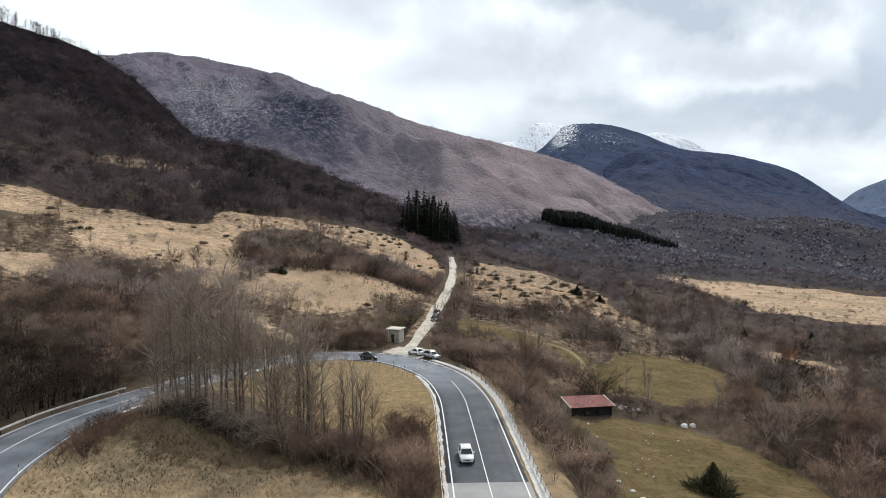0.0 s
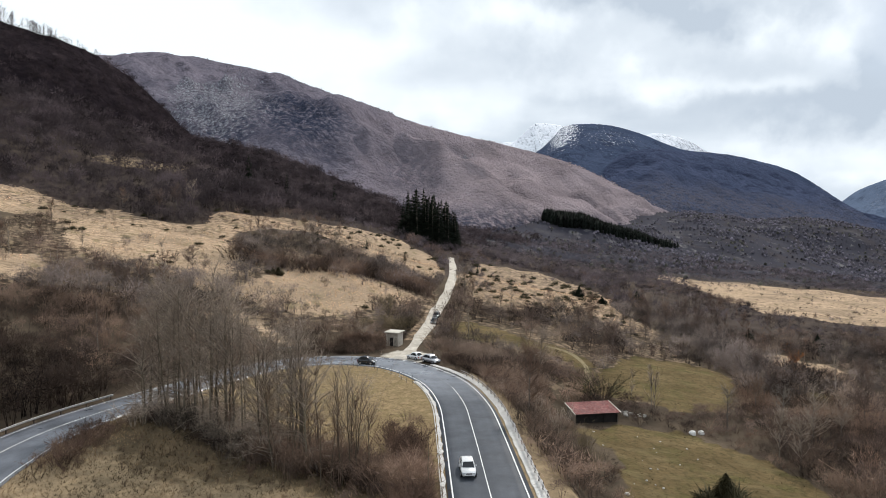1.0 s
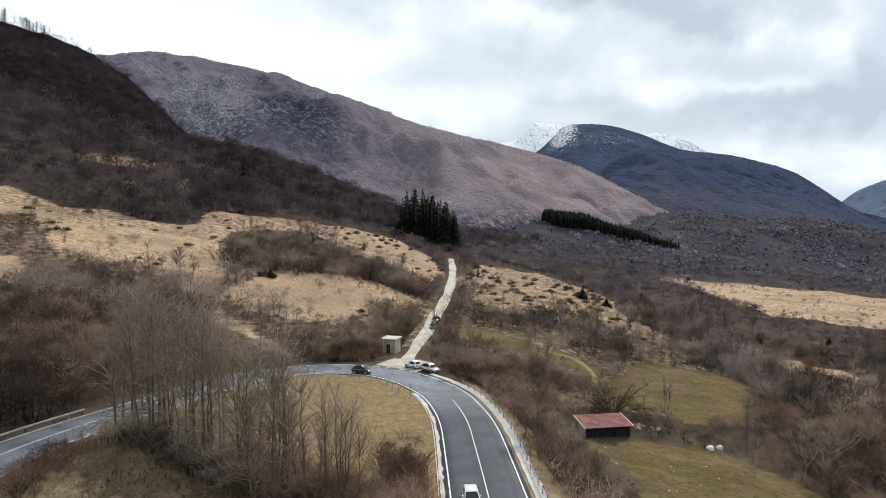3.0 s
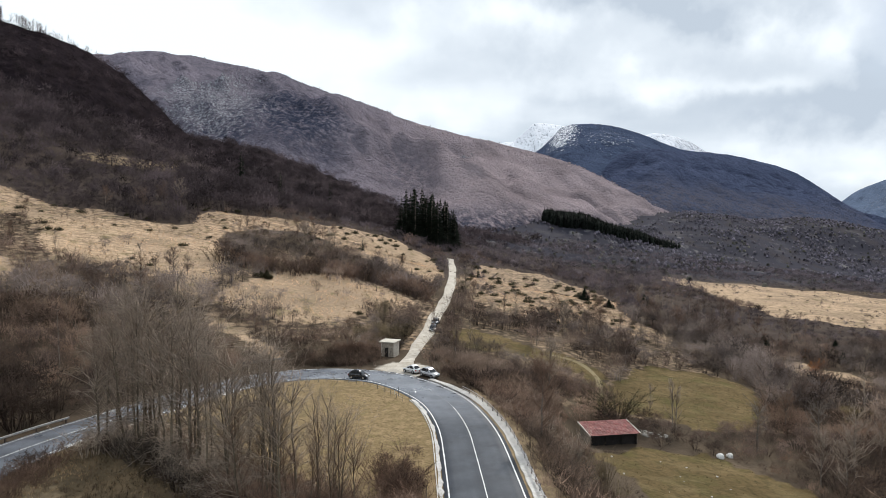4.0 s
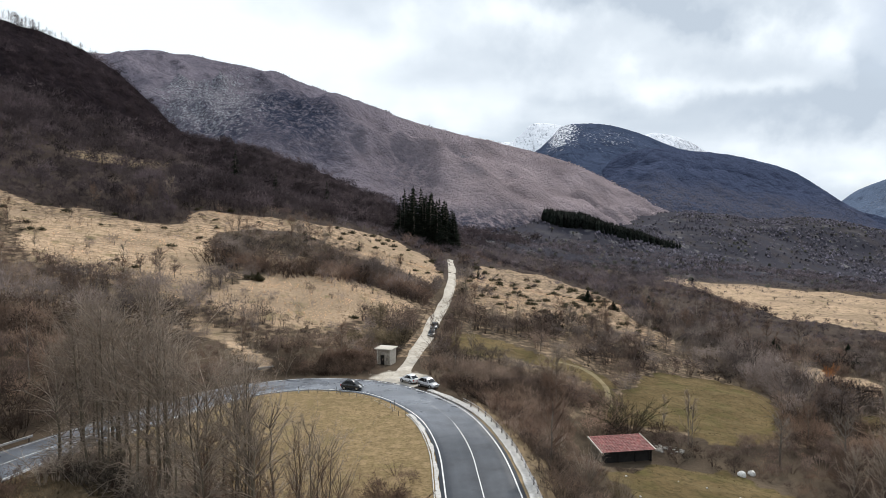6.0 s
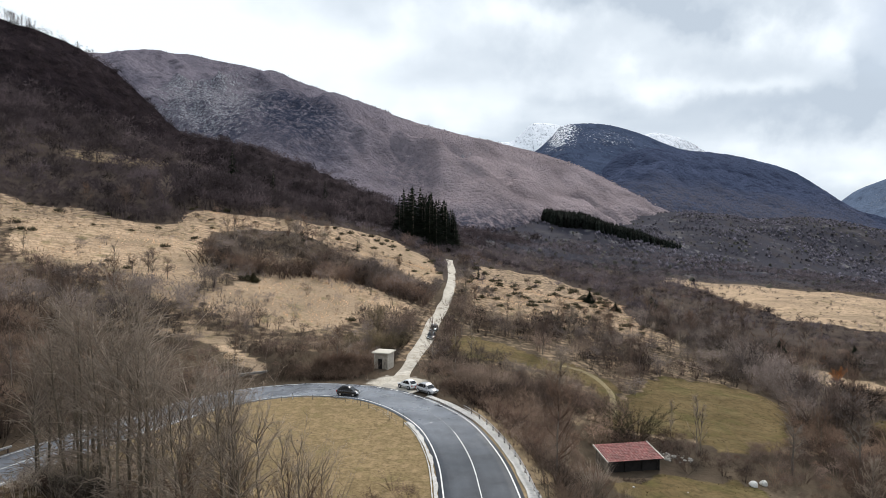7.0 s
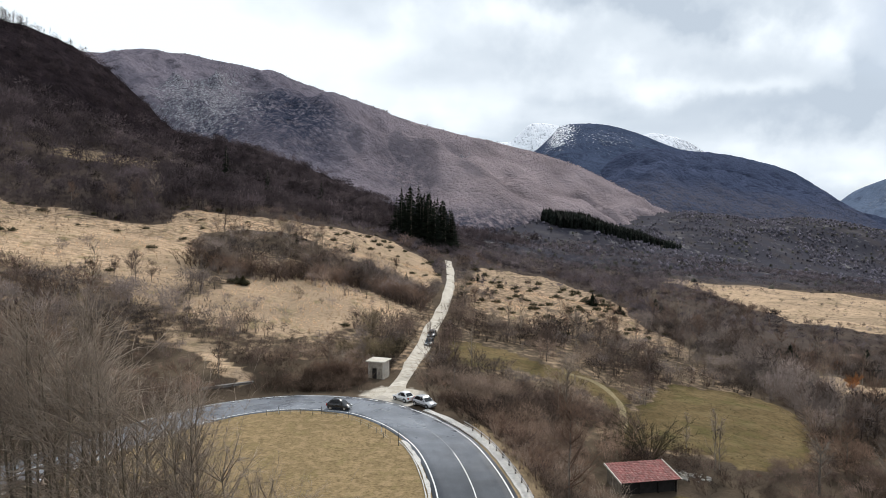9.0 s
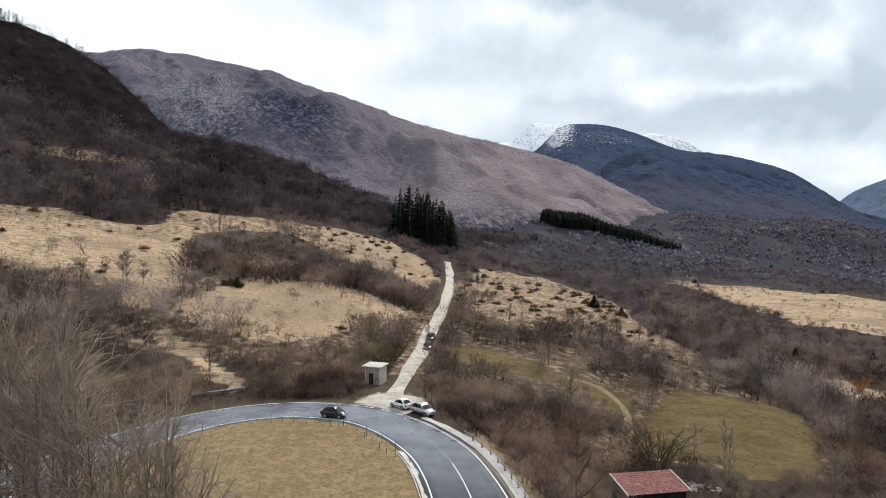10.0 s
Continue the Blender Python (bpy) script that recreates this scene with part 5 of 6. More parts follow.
def bare_tree(seed, branches, twig, sub, r, crown=.3, width=.2, trunk=.012, stretch=1.0):
    """A leafless tree, one unit tall: its trunk, and its crown of limbs and twigs."""
    g = np.random.RandomState(seed)
    z = np.linspace(0, 1, 7)
    axis = np.stack([np.cumsum(g.normal(0, .008, 7)), np.cumsum(g.normal(0, .008, 7)), z], 1)
    axis[0, :2] = 0
    rr = trunk * (1 - z * .88) + .0008
    wood = stem(axis, rr)
    t = crown + (1 - crown) * g.uniform(0, 1, branches) ** .9
    start = np.stack([np.interp(t, z, axis[:, k]) for k in range(3)], 1)
    a = g.uniform(0, 6.283, branches)
    reach = width * (1.15 - .8 * (t - crown) / (1 - crown + 1e-6)) * g.uniform(.5, 1.15, branches)
    out = np.stack([np.cos(a), np.sin(a), 0 * a], 1)
    rise = reach * g.uniform(.7, 1.9, branches) * stretch
    mid = start + out * (reach * .55)[:, None] + np.array([0, 0, 1]) * (rise * .42)[:, None]
    tip = start + out * reach[:, None] + np.array([0, 0, 1]) * rise[:, None]
    pieces = [limbs(start, mid, np.full(branches, r * 1.9), np.full(branches, r * 1.2)), spikes(mid, tip, np.full(branches, r * 1.2))]
    s = np.repeat(np.arange(branches), twig)
    q = g.uniform(.2, .98, len(s))[:, None]
    p0 = np.where(q < .5, start[s] + (mid - start)[s] * q * 2, mid[s] + (tip - mid)[s] * (q - .5) * 2)
    way = out[s] * .5 + g.normal(0, .5, (len(s), 3)) + np.array([0, 0, .8])
    way /= np.linalg.norm(way, axis=1)[:, None]
    p1 = p0 + way * (width * g.uniform(.22, .62, len(s)))[:, None]
    pieces.append(spikes(p0, p1, np.full(len(s), r * .7)))
    if sub:
        s2 = np.repeat(np.arange(len(s)), sub)
        p2 = p0[s2] + (p1 - p0)[s2] * g.uniform(.25, .9, len(s2))[:, None]
        way2 = (p1 - p0)[s2] / np.linalg.norm((p1 - p0)[s2], axis=1)[:, None] + g.normal(0, .55, (len(s2), 3))
        way2 /= np.linalg.norm(way2, axis=1)[:, None]
        pieces.append(slivers(p2, p2 + way2 * (width * g.uniform(.14, .38, len(s2)))[:, None], np.full(len(s2), r * .6), g))
    return wood, joined(*pieces)


def arching_tree(seed, boughs=34, twig=8, r=.0052):
    """A leafless tree, one unit tall, whose long lower boughs arch out and hang while the upper ones rise."""
    g = np.random.RandomState(seed)
    z = np.linspace(0, 1, 7)
    axis = np.stack([np.cumsum(g.normal(0, .014, 7)), np.cumsum(g.normal(0, .014, 7)), z], 1)
    axis[0, :2] = 0
    wood = stem(axis, .013 * (1 - z * .88) + .001)
    h = .1 + .85 * g.uniform(0, 1, boughs)
    base = np.stack([np.interp(h, z, axis[:, k]) for k in range(3)], 1)
    a = g.uniform(0, 6.283, boughs)
    out = np.stack([np.cos(a), np.sin(a), 0 * a], 1)
    reach = (.52 - .3 * h) * g.uniform(.55, 1.15, boughs)
    rise = g.uniform(.5, .9, boughs) + .5 * h
    hang = np.clip(1.25 - 1.5 * h, .05, 1) * g.uniform(.75, 1.25, boughs)

    def along(t):
        """Places on the boughs, t from trunk to tip."""
        return base[k] + out[k] * (reach[k] * t)[:, None] + np.array([0, 0, 1]) * np.maximum(reach[k] * (rise[k] * t - hang[k] * t * t), .03 - base[k][:, 2])[:, None]

    k = np.arange(boughs)
    pieces, last = [], base
    for i, t in enumerate((.3, .6, .85)):
        here = along(np.full(boughs, t))
        pieces.append(limbs(last, here, np.full(boughs, r * (1.0 - .25 * i)), np.full(boughs, r * (.75 - .25 * i))))
        last = here
    pieces.append(spikes(last, along(np.full(boughs, 1.1)), np.full(boughs, r * .3)))
    k = np.repeat(np.arange(boughs), twig)
    t = g.uniform(.25, 1, len(k))
    p0 = along(t)
    way = out[k] * .9 + g.normal(0, .42, (len(k), 3)) + np.array([0, 0, 1]) * (.55 - .5 * hang[k] * t)[:, None]
    way /= np.linalg.norm(way, axis=1)[:, None]
    pieces.append(spikes(p0, p0 + way * g.uniform(.06, .2, len(k))[:, None], np.full(len(k), r * .42)))
    return wood, joined(*pieces)


def spruce(seed, tiers, rays, width=.2, r=.014, fine=True):
    """An evergreen, one unit tall: trunk, and tiers of drooping boughs."""
    g = np.random.RandomState(seed)
    wood = limbs(np.array([[0, 0, 0]]), np.array([[0, 0, .97]]), np.array([.018]), np.array([.003]))
    pieces = []
    for k in range(tiers):
        f = (k + .3) / tiers
        z = .1 + .88 * f
        n = max(5, int(rays * (1 - f * .55)))
        a = g.uniform(0, 6.283, n)
        reach = width * (1 - f) ** .85 * g.uniform(.6, 1.12, n) + .012
        out = np.stack([np.cos(a), np.sin(a), 0 * a], 1)
        start = np.stack([0 * a, 0 * a, z + g.normal(0, .012, n)], 1)
        tip = start + out * reach[:, None] + np.array([0, 0, 1]) * (-reach * g.uniform(.05, .45, n))[:, None]
        pieces.append(spikes(start, tip, r * (1.35 - f) * g.uniform(.7, 1.3, n)))
        if not fine:
            continue
        s = np.repeat(np.arange(n), 3)
        q = g.uniform(.3, .95, len(s))[:, None]
        p0 = start[s] + (tip - start)[s] * q
        way = out[s] * .6 + g.normal(0, .5, (len(s), 3)) + np.array([0, 0, -.25])
        pieces.append(spikes(p0, p0 + way * (.35 * reach[s])[:, None], np.full(len(s), r * .7)))
    pieces.append(spikes(np.array([[0, 0, .93]]), np.array([[0, 0, 1.03]]), np.array([.01])))
    return wood, joined(*pieces)


def tuft_bush(seed, n=120, r=.05):
    """A dense low evergreen bush, one unit tall, of many short shoots."""
    g = np.random.RandomState(seed)
    d = g.normal(0, 1, (n, 3))
    d[:, 2] = np.abs(d[:, 2]) * .8 + .1
    d /= np.linalg.norm(d, axis=1)[:, None]
    c = np.array([(0, 0, .22), (.4, .1, .12), (-.35, .25, .1), (.05, -.4, .15)])[g.randint(0, 4, n)]
    p0 = c + d * g.uniform(.15, .4, n)[:, None]
    return spikes(p0, p0 + (d * .6 + g.normal(0, .35, (n, 3)) + np.array([0, 0, .3])) * g.uniform(.18, .36, n)[:, None], np.full(n, r))


def strewn(protos, x, y, z, size, turn_seed=0, squash=None):
    """Many copies of the prototypes joined into one pair of arrays."""
    g = np.random.RandomState(turn_seed)
    which = g.randint(0, len(protos), len(x))
    turn = g.uniform(0, 6.283, len(x))
    wide = size * (g.uniform(.85, 1.2, len(x)) if squash is None else squash)
    shade = g.uniform(-.4, .38, len(x)) + np.clip((fbm(x / 8, y / 8, 3, 97) - .52) * 2.6, -.5, .55)
    vs, fs, ts, k = [], [], [], 0
    for i, (pv, pf) in enumerate(protos):
        m = np.where(which == i)[0]
        if not len(m):
            continue
        c, s = np.cos(turn[m])[:, None], np.sin(turn[m])[:, None]
        v = np.empty((len(m), len(pv), 3))
        v[:, :, 0] = (pv[None, :, 0] * c - pv[None, :, 1] * s) * wide[m][:, None] + x[m][:, None]
        v[:, :, 1] = (pv[None, :, 0] * s + pv[None, :, 1] * c) * wide[m][:, None] + y[m][:, None]
        v[:, :, 2] = pv[None, :, 2] * size[m][:, None] + z[m][:, None]
        vs.append(v.reshape(-1, 3))
        ts.append(np.repeat(shade[m], len(pv)))
        fs.append((pf[None] + (np.arange(len(m)) * len(pv))[:, None, None] + k).reshape(-1, 3))
        k += len(m) * len(pv)
    return np.concatenate(vs), np.concatenate(fs), np.concatenate(ts)


def stuff(name, protos, x, y, z, size, material, label, category, seed=0, squash=None, smooth=False):
    if not len(x):
        return None
    v, f, tone = strewn(protos, x, y, z, size, seed, squash)
    me = array_mesh(name, v, f, material, smooth)
    attribute(me, "tone", tone)
    return tagged(new(name, me), label, category, kind="stuff")


def jitter(x0, x1, y0, y1, step, seed):
    g = np.random.RandomState(seed)
    x, y = np.meshgrid(np.arange(x0, x1, step), np.arange(y0, y1, step))
    x, y = x.ravel() + g.uniform(-.5, .5, x.size) * step, y.ravel() + g.uniform(-.5, .5, x.size) * step
    keep = np.abs(x - .03 * y) < .73 * y + 10
    return x[keep], y[keep], g.uniform(0, 1, keep.sum())


# the brush: everywhere but on roads and meadows, in clumps
INNER = smooth_line(np.array([(0.2, 66), (0.2, 76), (-.6, 84), (-1.4, 90)], float), 2.0)


def dark_wood(x, y):
    return (x < -50 - np.clip(y - 108, 0, 50) * 1.0) & (y < 124)


def brushy(x, y, u):
    """How thickly brush stands at a place, 0 to 1."""
    d = off_line(x, y, ROAD[::2])
    lane = off_line(x, y, LANE)
    open_land = field(x, y, STRAW) | field(x, y, GREEN, 1.6)
    clump = fbm(x / 13, y / 13, 3, 51)
    wood = dark_wood(x, y)
    thick = np.clip((clump - .36) * 9, .2, 1)
    east = (x > 60 + (y - 100) * .3) & (y < 230)
    thick = np.where(east, np.clip(thick * 1.8 + .25, 0, 1), thick)
    west = ((x < -38) & (y > 100) & (y < 160)) | ((x < -18) & (y > 128) & (y < 186)) | ((x < 1) & (y > 138) & (y < 168))
    thick = np.where(west, np.clip(thick * 1.6 + .2, 0, 1), thick)
    hillside = (y > 240) & (x < -12 - (430 - y) * .4)
    notch = (x > -70) & (x < -8) & (y > 232) & (y < 282)
    thick = np.where(wood | hillside | notch | (y > 300), 1, thick)
    thick = np.where(open_land, np.clip((clump - np.where((x < -12) & (y > 215), .51, np.where((x > 12) & (x < 95), .56, np.where(x > 150, .55, .62)))) * 5, .03, .45) * field(x, y, STRAW), thick)
    loop = in_loop(x, y)
    row, inner = off_line(x, y, ROW), off_line(x, y, INNER)
    thick = np.where(loop, np.maximum(np.clip(1.3 - row / 5, 0, 1), np.clip(1.2 - inner / 3.4, 0, 1)), thick)
    thick = np.where((d < 6.9) | (lane < 3.4), 0, thick)
    layby = ((x + .5) / 6) ** 2 + ((y - 136.5) / 4.5) ** 2 < 1
    hut_spot = ((x + 5) / 4) ** 2 + ((y - 149) / 4) ** 2 < 1
    shed_spot = (x > 26.5) & (x < 39.5) & (y > 112) & (y < 124.5)
    tree_spot = (np.hypot(x - 39, y - 129) < 3) | (np.hypot(x - 47, y - 126) < 2.5) | (np.hypot(x - 57, y - 115.5) < 2)
    thick = np.where(layby | hut_spot | shed_spot | tree_spot, 0, thick)
    return u < thick


def brush_band(y0, y1, step, protos, size, mats, seed, x0=-220, x1=260):
    x, y, u = jitter(x0, x1, y0, y1, step, seed)
    keep = brushy(x, y, u)
    x, y = x[keep], y[keep]
    z = height(x, y) - .05
    g = np.random.RandomState(seed + 1)
    tall = fbm(x / 24, y / 24, 3, 77)
    s = (size[0] + (size[1] - size[0]) * np.clip((tall - .3) * 2.4, 0, 1)) * (.55 + 1.0 * g.uniform(0, 1, len(x)) ** 1.6)
    loop = in_loop(x, y)
    s = np.where(loop, np.clip(s * .8, 1.3, 2.8), s)
    s = np.where((x > 60 + (y - 100) * .3) & (y < 240), s * 1.35, s)
    s = np.where((x < -18) & (y > 128) & (y < 186), s * 1.25, s)
    s = np.where((x > 110) & (y > 240) & (y < 420), s * .62, s)
    s = np.where((x > 18) & (x < 29) & (y > 98) & (y < 128), np.minimum(s, 1.7), s)
    tint = fbm(x / 30, y / 30, 3, 91) + g.uniform(-.2, .2, len(x))
    s = np.where(field(x, y, STRAW) & (y > 165), s * np.where(x < -12, .72, .55), s)
    hillside = (y > 240) & (x < -12 - (430 - y) * .4) & ~field(x, y, STRAW)
    if hillside.any():
        stuff("hillside_wood", protos, x[hillside], y[hillside], z[hillside], s[hillside] * 1.6, TWIG_UMBER, "dark leafless wood below the steep hill", "wood", seed + 8)
        x, y, z, s, tint = x[~hillside], y[~hillside], z[~hillside], s[~hillside], tint[~hillside]
    tint = np.where((x < 3) & (y > 128) & (y < 186) & (tint > .46) & (tint < .6), .69, tint)
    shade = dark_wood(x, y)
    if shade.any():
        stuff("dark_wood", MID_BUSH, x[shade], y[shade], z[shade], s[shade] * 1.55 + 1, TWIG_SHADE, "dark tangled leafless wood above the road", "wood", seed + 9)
        x, y, z, s, tint = x[~shade], y[~shade], z[~shade], s[~shade], tint[~shade]
    for k, (name, material, label) in enumerate(mats):
        lo, hi = k / len(mats), (k + 1) / len(mats)
        rank = np.clip((tint - .3) / .4, 0, .999)
        m = (rank >= lo) & (rank < hi)
        stuff(name, protos, x[m], y[m], z[m], s[m], material, label, "brush", seed + 5 + k)


NEAR_BUSH = [bush(k, 9, 18, .0052, 1.05) for k in range(2)] + [dome(k, 270, .0068, .5 + .05 * (k % 3)) for k in range(6)]
MID_BUSH = [bush(20 + k, 7, 12, .008, 1.1, fork=False)for k in range(1)] + [dome(20 + k, 190, .0082, .5 + .05 * (k % 3)) for k in range(6)]
FAR_BUSH = [dome(40 + k, 96, .016, .46, .3, 3) for k in range(6)]


def round_crown(seed, n=5):
    """A far tree, one unit tall: an uneven rounded head."""
    g = np.random.RandomState(seed)
    rows = []
    for z, r in ((.2, .5), (.72, .36)):
        a = (np.arange(n) + g.uniform(0, 1)) * 2 * math.pi / n + g.uniform(-.2, .2, n)
        w = r * g.uniform(.8, 1.15, n)
        rows.append(np.stack([np.cos(a) * w, np.sin(a) * w, z + g.uniform(-.08, .08, n)], 1))
    k, j = np.arange(n), (np.arange(n) + 1) % n
    f = np.concatenate([np.stack([k, j, j + n], 1), np.stack([k, j + n, k + n], 1), np.stack([k + n, j + n, np.full(n, 2 * n)], 1)])
    return np.vstack(rows + [[[g.uniform(-.08, .08), g.uniform(-.08, .08), .96]]]), f


HILL_CROWN = [dome(66 + k, 30, .03, .48, .25, 1) for k in range(6)]
HILL_DOME = [dome(60 + k, 56, .022, .5, .25, 2) for k in range(6)]
CROWN_DOT = [round_crown(70 + k) for k in range(6)]
brush_band(56, 150, 2.05, NEAR_BUSH, (1.4, 4.0), [
    ("brushwood_grey", TWIG_GREY, "tangled leafless grey brushwood beside the road"),
    ("brushwood_brown", TWIG_BROWN, "tangled leafless russet brushwood beside the road"),
    ("brushwood_dark", TWIG_DARK, "dark leafless thorn brush beside the road"),
    ("brushwood_tan", TWIG_BANK, "tan leafless brushwood beside the road")], 100, -130, 150)
brush_band(150, 260, 2.35, MID_BUSH, (1.8, 5.4), [
    ("scrub_grey", TWIG_GREY, "leafless grey scrub between the meadows"),
    ("scrub_brown", TWIG_TAN, "leafless brown scrub between the meadows"),
    ("scrub_dark", TWIG_DARK, "dark leafless thorn scrub between the meadows"),
    ("scrub_ash", TWIG_ASH, "ash-grey leafless scrub between the meadows")], 200)
brush_band(260, 430, 4.3, FAR_BUSH, (3.2, 6.6), [
    ("far_scrub_grey", TWIG_FAR, "distant leafless grey wood on the slopes"),
    ("far_scrub_brown", TWIG_UMBER, "distant leafless brown wood on the slopes"),
    ("far_scrub_dark", TWIG_GREY, "distant dark leafless wood on the slopes")], 300, -380, 400)
brush_band(430, 900, 6.2, HILL_CROWN, (4.4, 7.4), [("far_wood", TWIG_FAR, "distant leafless wood filling the valley")], 400, -250, 560)
# low thickets on the stony slopes beyond
x, y, u = jitter(-60, 1100, 780, 1430, 6.6, 500)
keep = u < np.clip((fbm(x / 80, y / 80, 5, 61) - .38) * 9, .12, .97)
x, y = x[keep], y[keep]
stuff("stony_slope_scrub", CROWN_DOT, x, y, height(x, y) - .3, np.random.RandomState(3).uniform(2, 5, len(x)), TWIG_SLOPE, "purple-brown thickets on the far stony slopes", "brush", 501, None, True)
x, y, u = jitter(-60, 1000, 620, 1400, 11.0, 510)
keep = u < np.clip((fbm(x / 60, y / 40, 3, 67) - .4) * 1.2, .01, .35)
x, y = x[keep], y[keep]
stuff("stony_slope_junipers", CROWN_DOT, x, y, height(x, y) - .6, np.random.RandomState(4).uniform(2.5, 5.5, len(x)), JUNIPER_FAR, "dark round bushes dotted over the far stony slopes", "brush", 511, None, True)
# wood on the steep hill
g = np.random.RandomState(7)
pick = HILL[2:, 2:-4].reshape(-1, 3)
pick = pick[g.randint(0, len(pick), 3800)] + g.normal(0, 1.5, (3800, 3)) * np.array([1, 1, 0])
size = g.uniform(5, 8.5, len(pick))
low = pick[:, 0] > -175 + g.normal(0, 22, len(pick))
stuff("hill_wood", HILL_DOME, pick[~low, 0], pick[~low, 1], pick[~low, 2] - 1.0, size[~low], TWIG_HILL, "dense leafless wood on the steep hill, cloud shade in its colour", "wood", 9)
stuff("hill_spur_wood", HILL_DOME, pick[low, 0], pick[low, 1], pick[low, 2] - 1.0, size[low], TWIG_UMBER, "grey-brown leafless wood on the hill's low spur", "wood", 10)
# beeches on the broad mountain
g = np.random.RandomState(17)
nu, nv = BEECH.shape[0] - 16, BEECH.shape[1] - 6
iu, iv = g.randint(0, nu, 26000), g.randint(0, nv, 26000)
pick = BEECH[12 + iu, 3 + iv] + g.normal(0, 4, (26000, 3)) * np.array([1, 1, 0])
fu, fv = (iu + 12) / BEECH.shape[0], (iv + 2) / (BEECH.shape[1] - 4)


def masked(kind):
    w = np.zeros(len(pick))
    for k, mu, mv, ru, rv, power in BEECH_MASKS:
        if k == kind:
            w = np.maximum(w, power * np.clip(1.6 - 1.6 * np.hypot((fu - mu) / ru, (fv - mv) / rv), 0, 1))
    return w


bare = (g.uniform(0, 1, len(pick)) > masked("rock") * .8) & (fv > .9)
dark = g.uniform(0, 1, len(pick)) < masked("tint_patch")
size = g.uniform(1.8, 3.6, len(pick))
sun_patch = g.uniform(0, 1, len(pick)) < masked("sun_patch") * .9
# crowns split by colour to follow the painted sunlight and cloud shade
for m, name, material, label in ((bare & ~dark & ~sun_patch, "mountain_beeches", BEECH_TWIGS, "grey leafless beech wood on the broad mountain"), (bare & ~dark & sun_patch, "mountain_russet_beeches", SUNLIT_TWIGS, "leafless beech wood on the broad mountain, sunlight put into its pinkish colour"), (bare & dark, "mountain_dark_wood", SHADED_WOODS, "wood in the mountain's ravine, cloud shade put into its blue-grey colour")):
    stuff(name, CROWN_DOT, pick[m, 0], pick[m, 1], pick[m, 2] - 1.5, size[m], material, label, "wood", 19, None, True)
top = HILL[:, -4][::1]
g = np.random.RandomState(8)


def tree_thing(name, proto, x, y, z, tall, turn, wood_mat, crown_mat, label, category="tree", group="", wide=1.0, lean=0.0):
    ob = empty(name, pose(x, y, z, lean, 0, turn), label, category, group)
    meshes = tree_thing.cache
    key = (id(proto), wood_mat.name, crown_mat.name)
    if key not in meshes:
        meshes[key] = (array_mesh("trunk", *proto[0], wood_mat), array_mesh("crown", *proto[1], crown_mat))
    for part_name, me in zip(("trunk", "crown"), meshes[key]):
        b = new(part_name, me)
        b.parent = ob
        b.matrix_basis = Matrix.Diagonal((tall * wide, tall * wide, tall, 1))
    return ob


tree_thing.cache = {}
CREST_TREES = [bare_tree(600 + k, 20, 6, 2, .0034, .16, .24, .011, 1.2) for k in range(4)]
for k in range(110):
    i = int(62 + 40 * g.uniform())
    q = top[i] + np.array([g.uniform(-4, 4), g.uniform(-8, 8), 0])
    tree_thing("crest_tree", CREST_TREES[k % 4], q[0], q[1], q[2] - 2, float(np.interp(i, [62, 72, 84, 92, 102], [19, 17, 11, 6, 4])) * g.uniform(.75, 1.05), g.uniform(0, 360), BARK, TWIG_HILL, "bare tree standing on the hill's crest", "tree", "crest trees")

# the row of tall alders in the hollow
ALDERS = [bare_tree(700 + k, 25, 7, 2, .0015, .24, .21 + .02 * (k % 3), .0082, 1.7) for k in range(7)]
SPREADING = [arching_tree(720 + k) for k in range(4)]
g = np.random.RandomState(31)
for k in range(56):
    f = (k + g.uniform(-.3, .3)) / 55
    q = ROW[int(np.clip(f, 0, 1) ** 1.08 * (len(ROW) - 9))] + g.normal(0, 1.1, 2) + np.array([0, 1.6 * (k % 3 == 0)])
    if float(off_line(q[:1], q[1:], ROAD[::2])[0]) < 6.5:
        continue
    tall = float(np.interp(q[0], [-44, -40, -33, -26, -17, -9, -3], [12, 16, 20, 19, 16, 12.5, 7])) * g.uniform(.8, 1.08)
    wide = q[0] < -8 and k % 5 in (1, 3)
    tree_thing("alder", SPREADING[k % 4] if wide else ALDERS[k % 7], q[0], q[1], float(height(*q)) - .15, tall * (.8 if wide else 1), g.uniform(0, 360), DARK_BARK, TWIG_PALE if wide else TWIG_TALL,
               "leafless alder with pale arching boughs in the hollow" if wide else "tall slender leafless alder in the hollow inside the bend", "tree", "alders inside the bend", g.uniform(.8, 1.15), g.normal(0, 3))

# younger alders where the row runs down to the verge
g = np.random.RandomState(33)
for k in range(22):
    q = ROW[int((.5 + .48 * g.uniform()) * (len(ROW) - 2))] + g.normal(0, 1.7, 2)
    tree_thing("young_alder", ALDERS[k % 7], q[0], q[1], float(height(*q)) - .15, g.uniform(5.5, 10), g.uniform(0, 360), DARK_BARK, TWIG_BROWN, "thin russet young alder at the end of the row", "tree", "young alders", g.uniform(.8, 1.2), g.normal(0, 4))

# evergreens
SPRUCES = [spruce(800 + k, 19, 13, .15 + .02 * (k % 3), .012) for k in range(5)]
g = np.random.RandomState(41)


def evergreen(x, y, tall, label, group="", wide=1.0, sink=.3):
    return tree_thing("spruce", SPRUCES[int(g.randint(0, 5))], x, y, float(height(x, y)) - sink, tall, g.uniform(0, 360), BARK, NEEDLES, label, "conifer", group, wide)


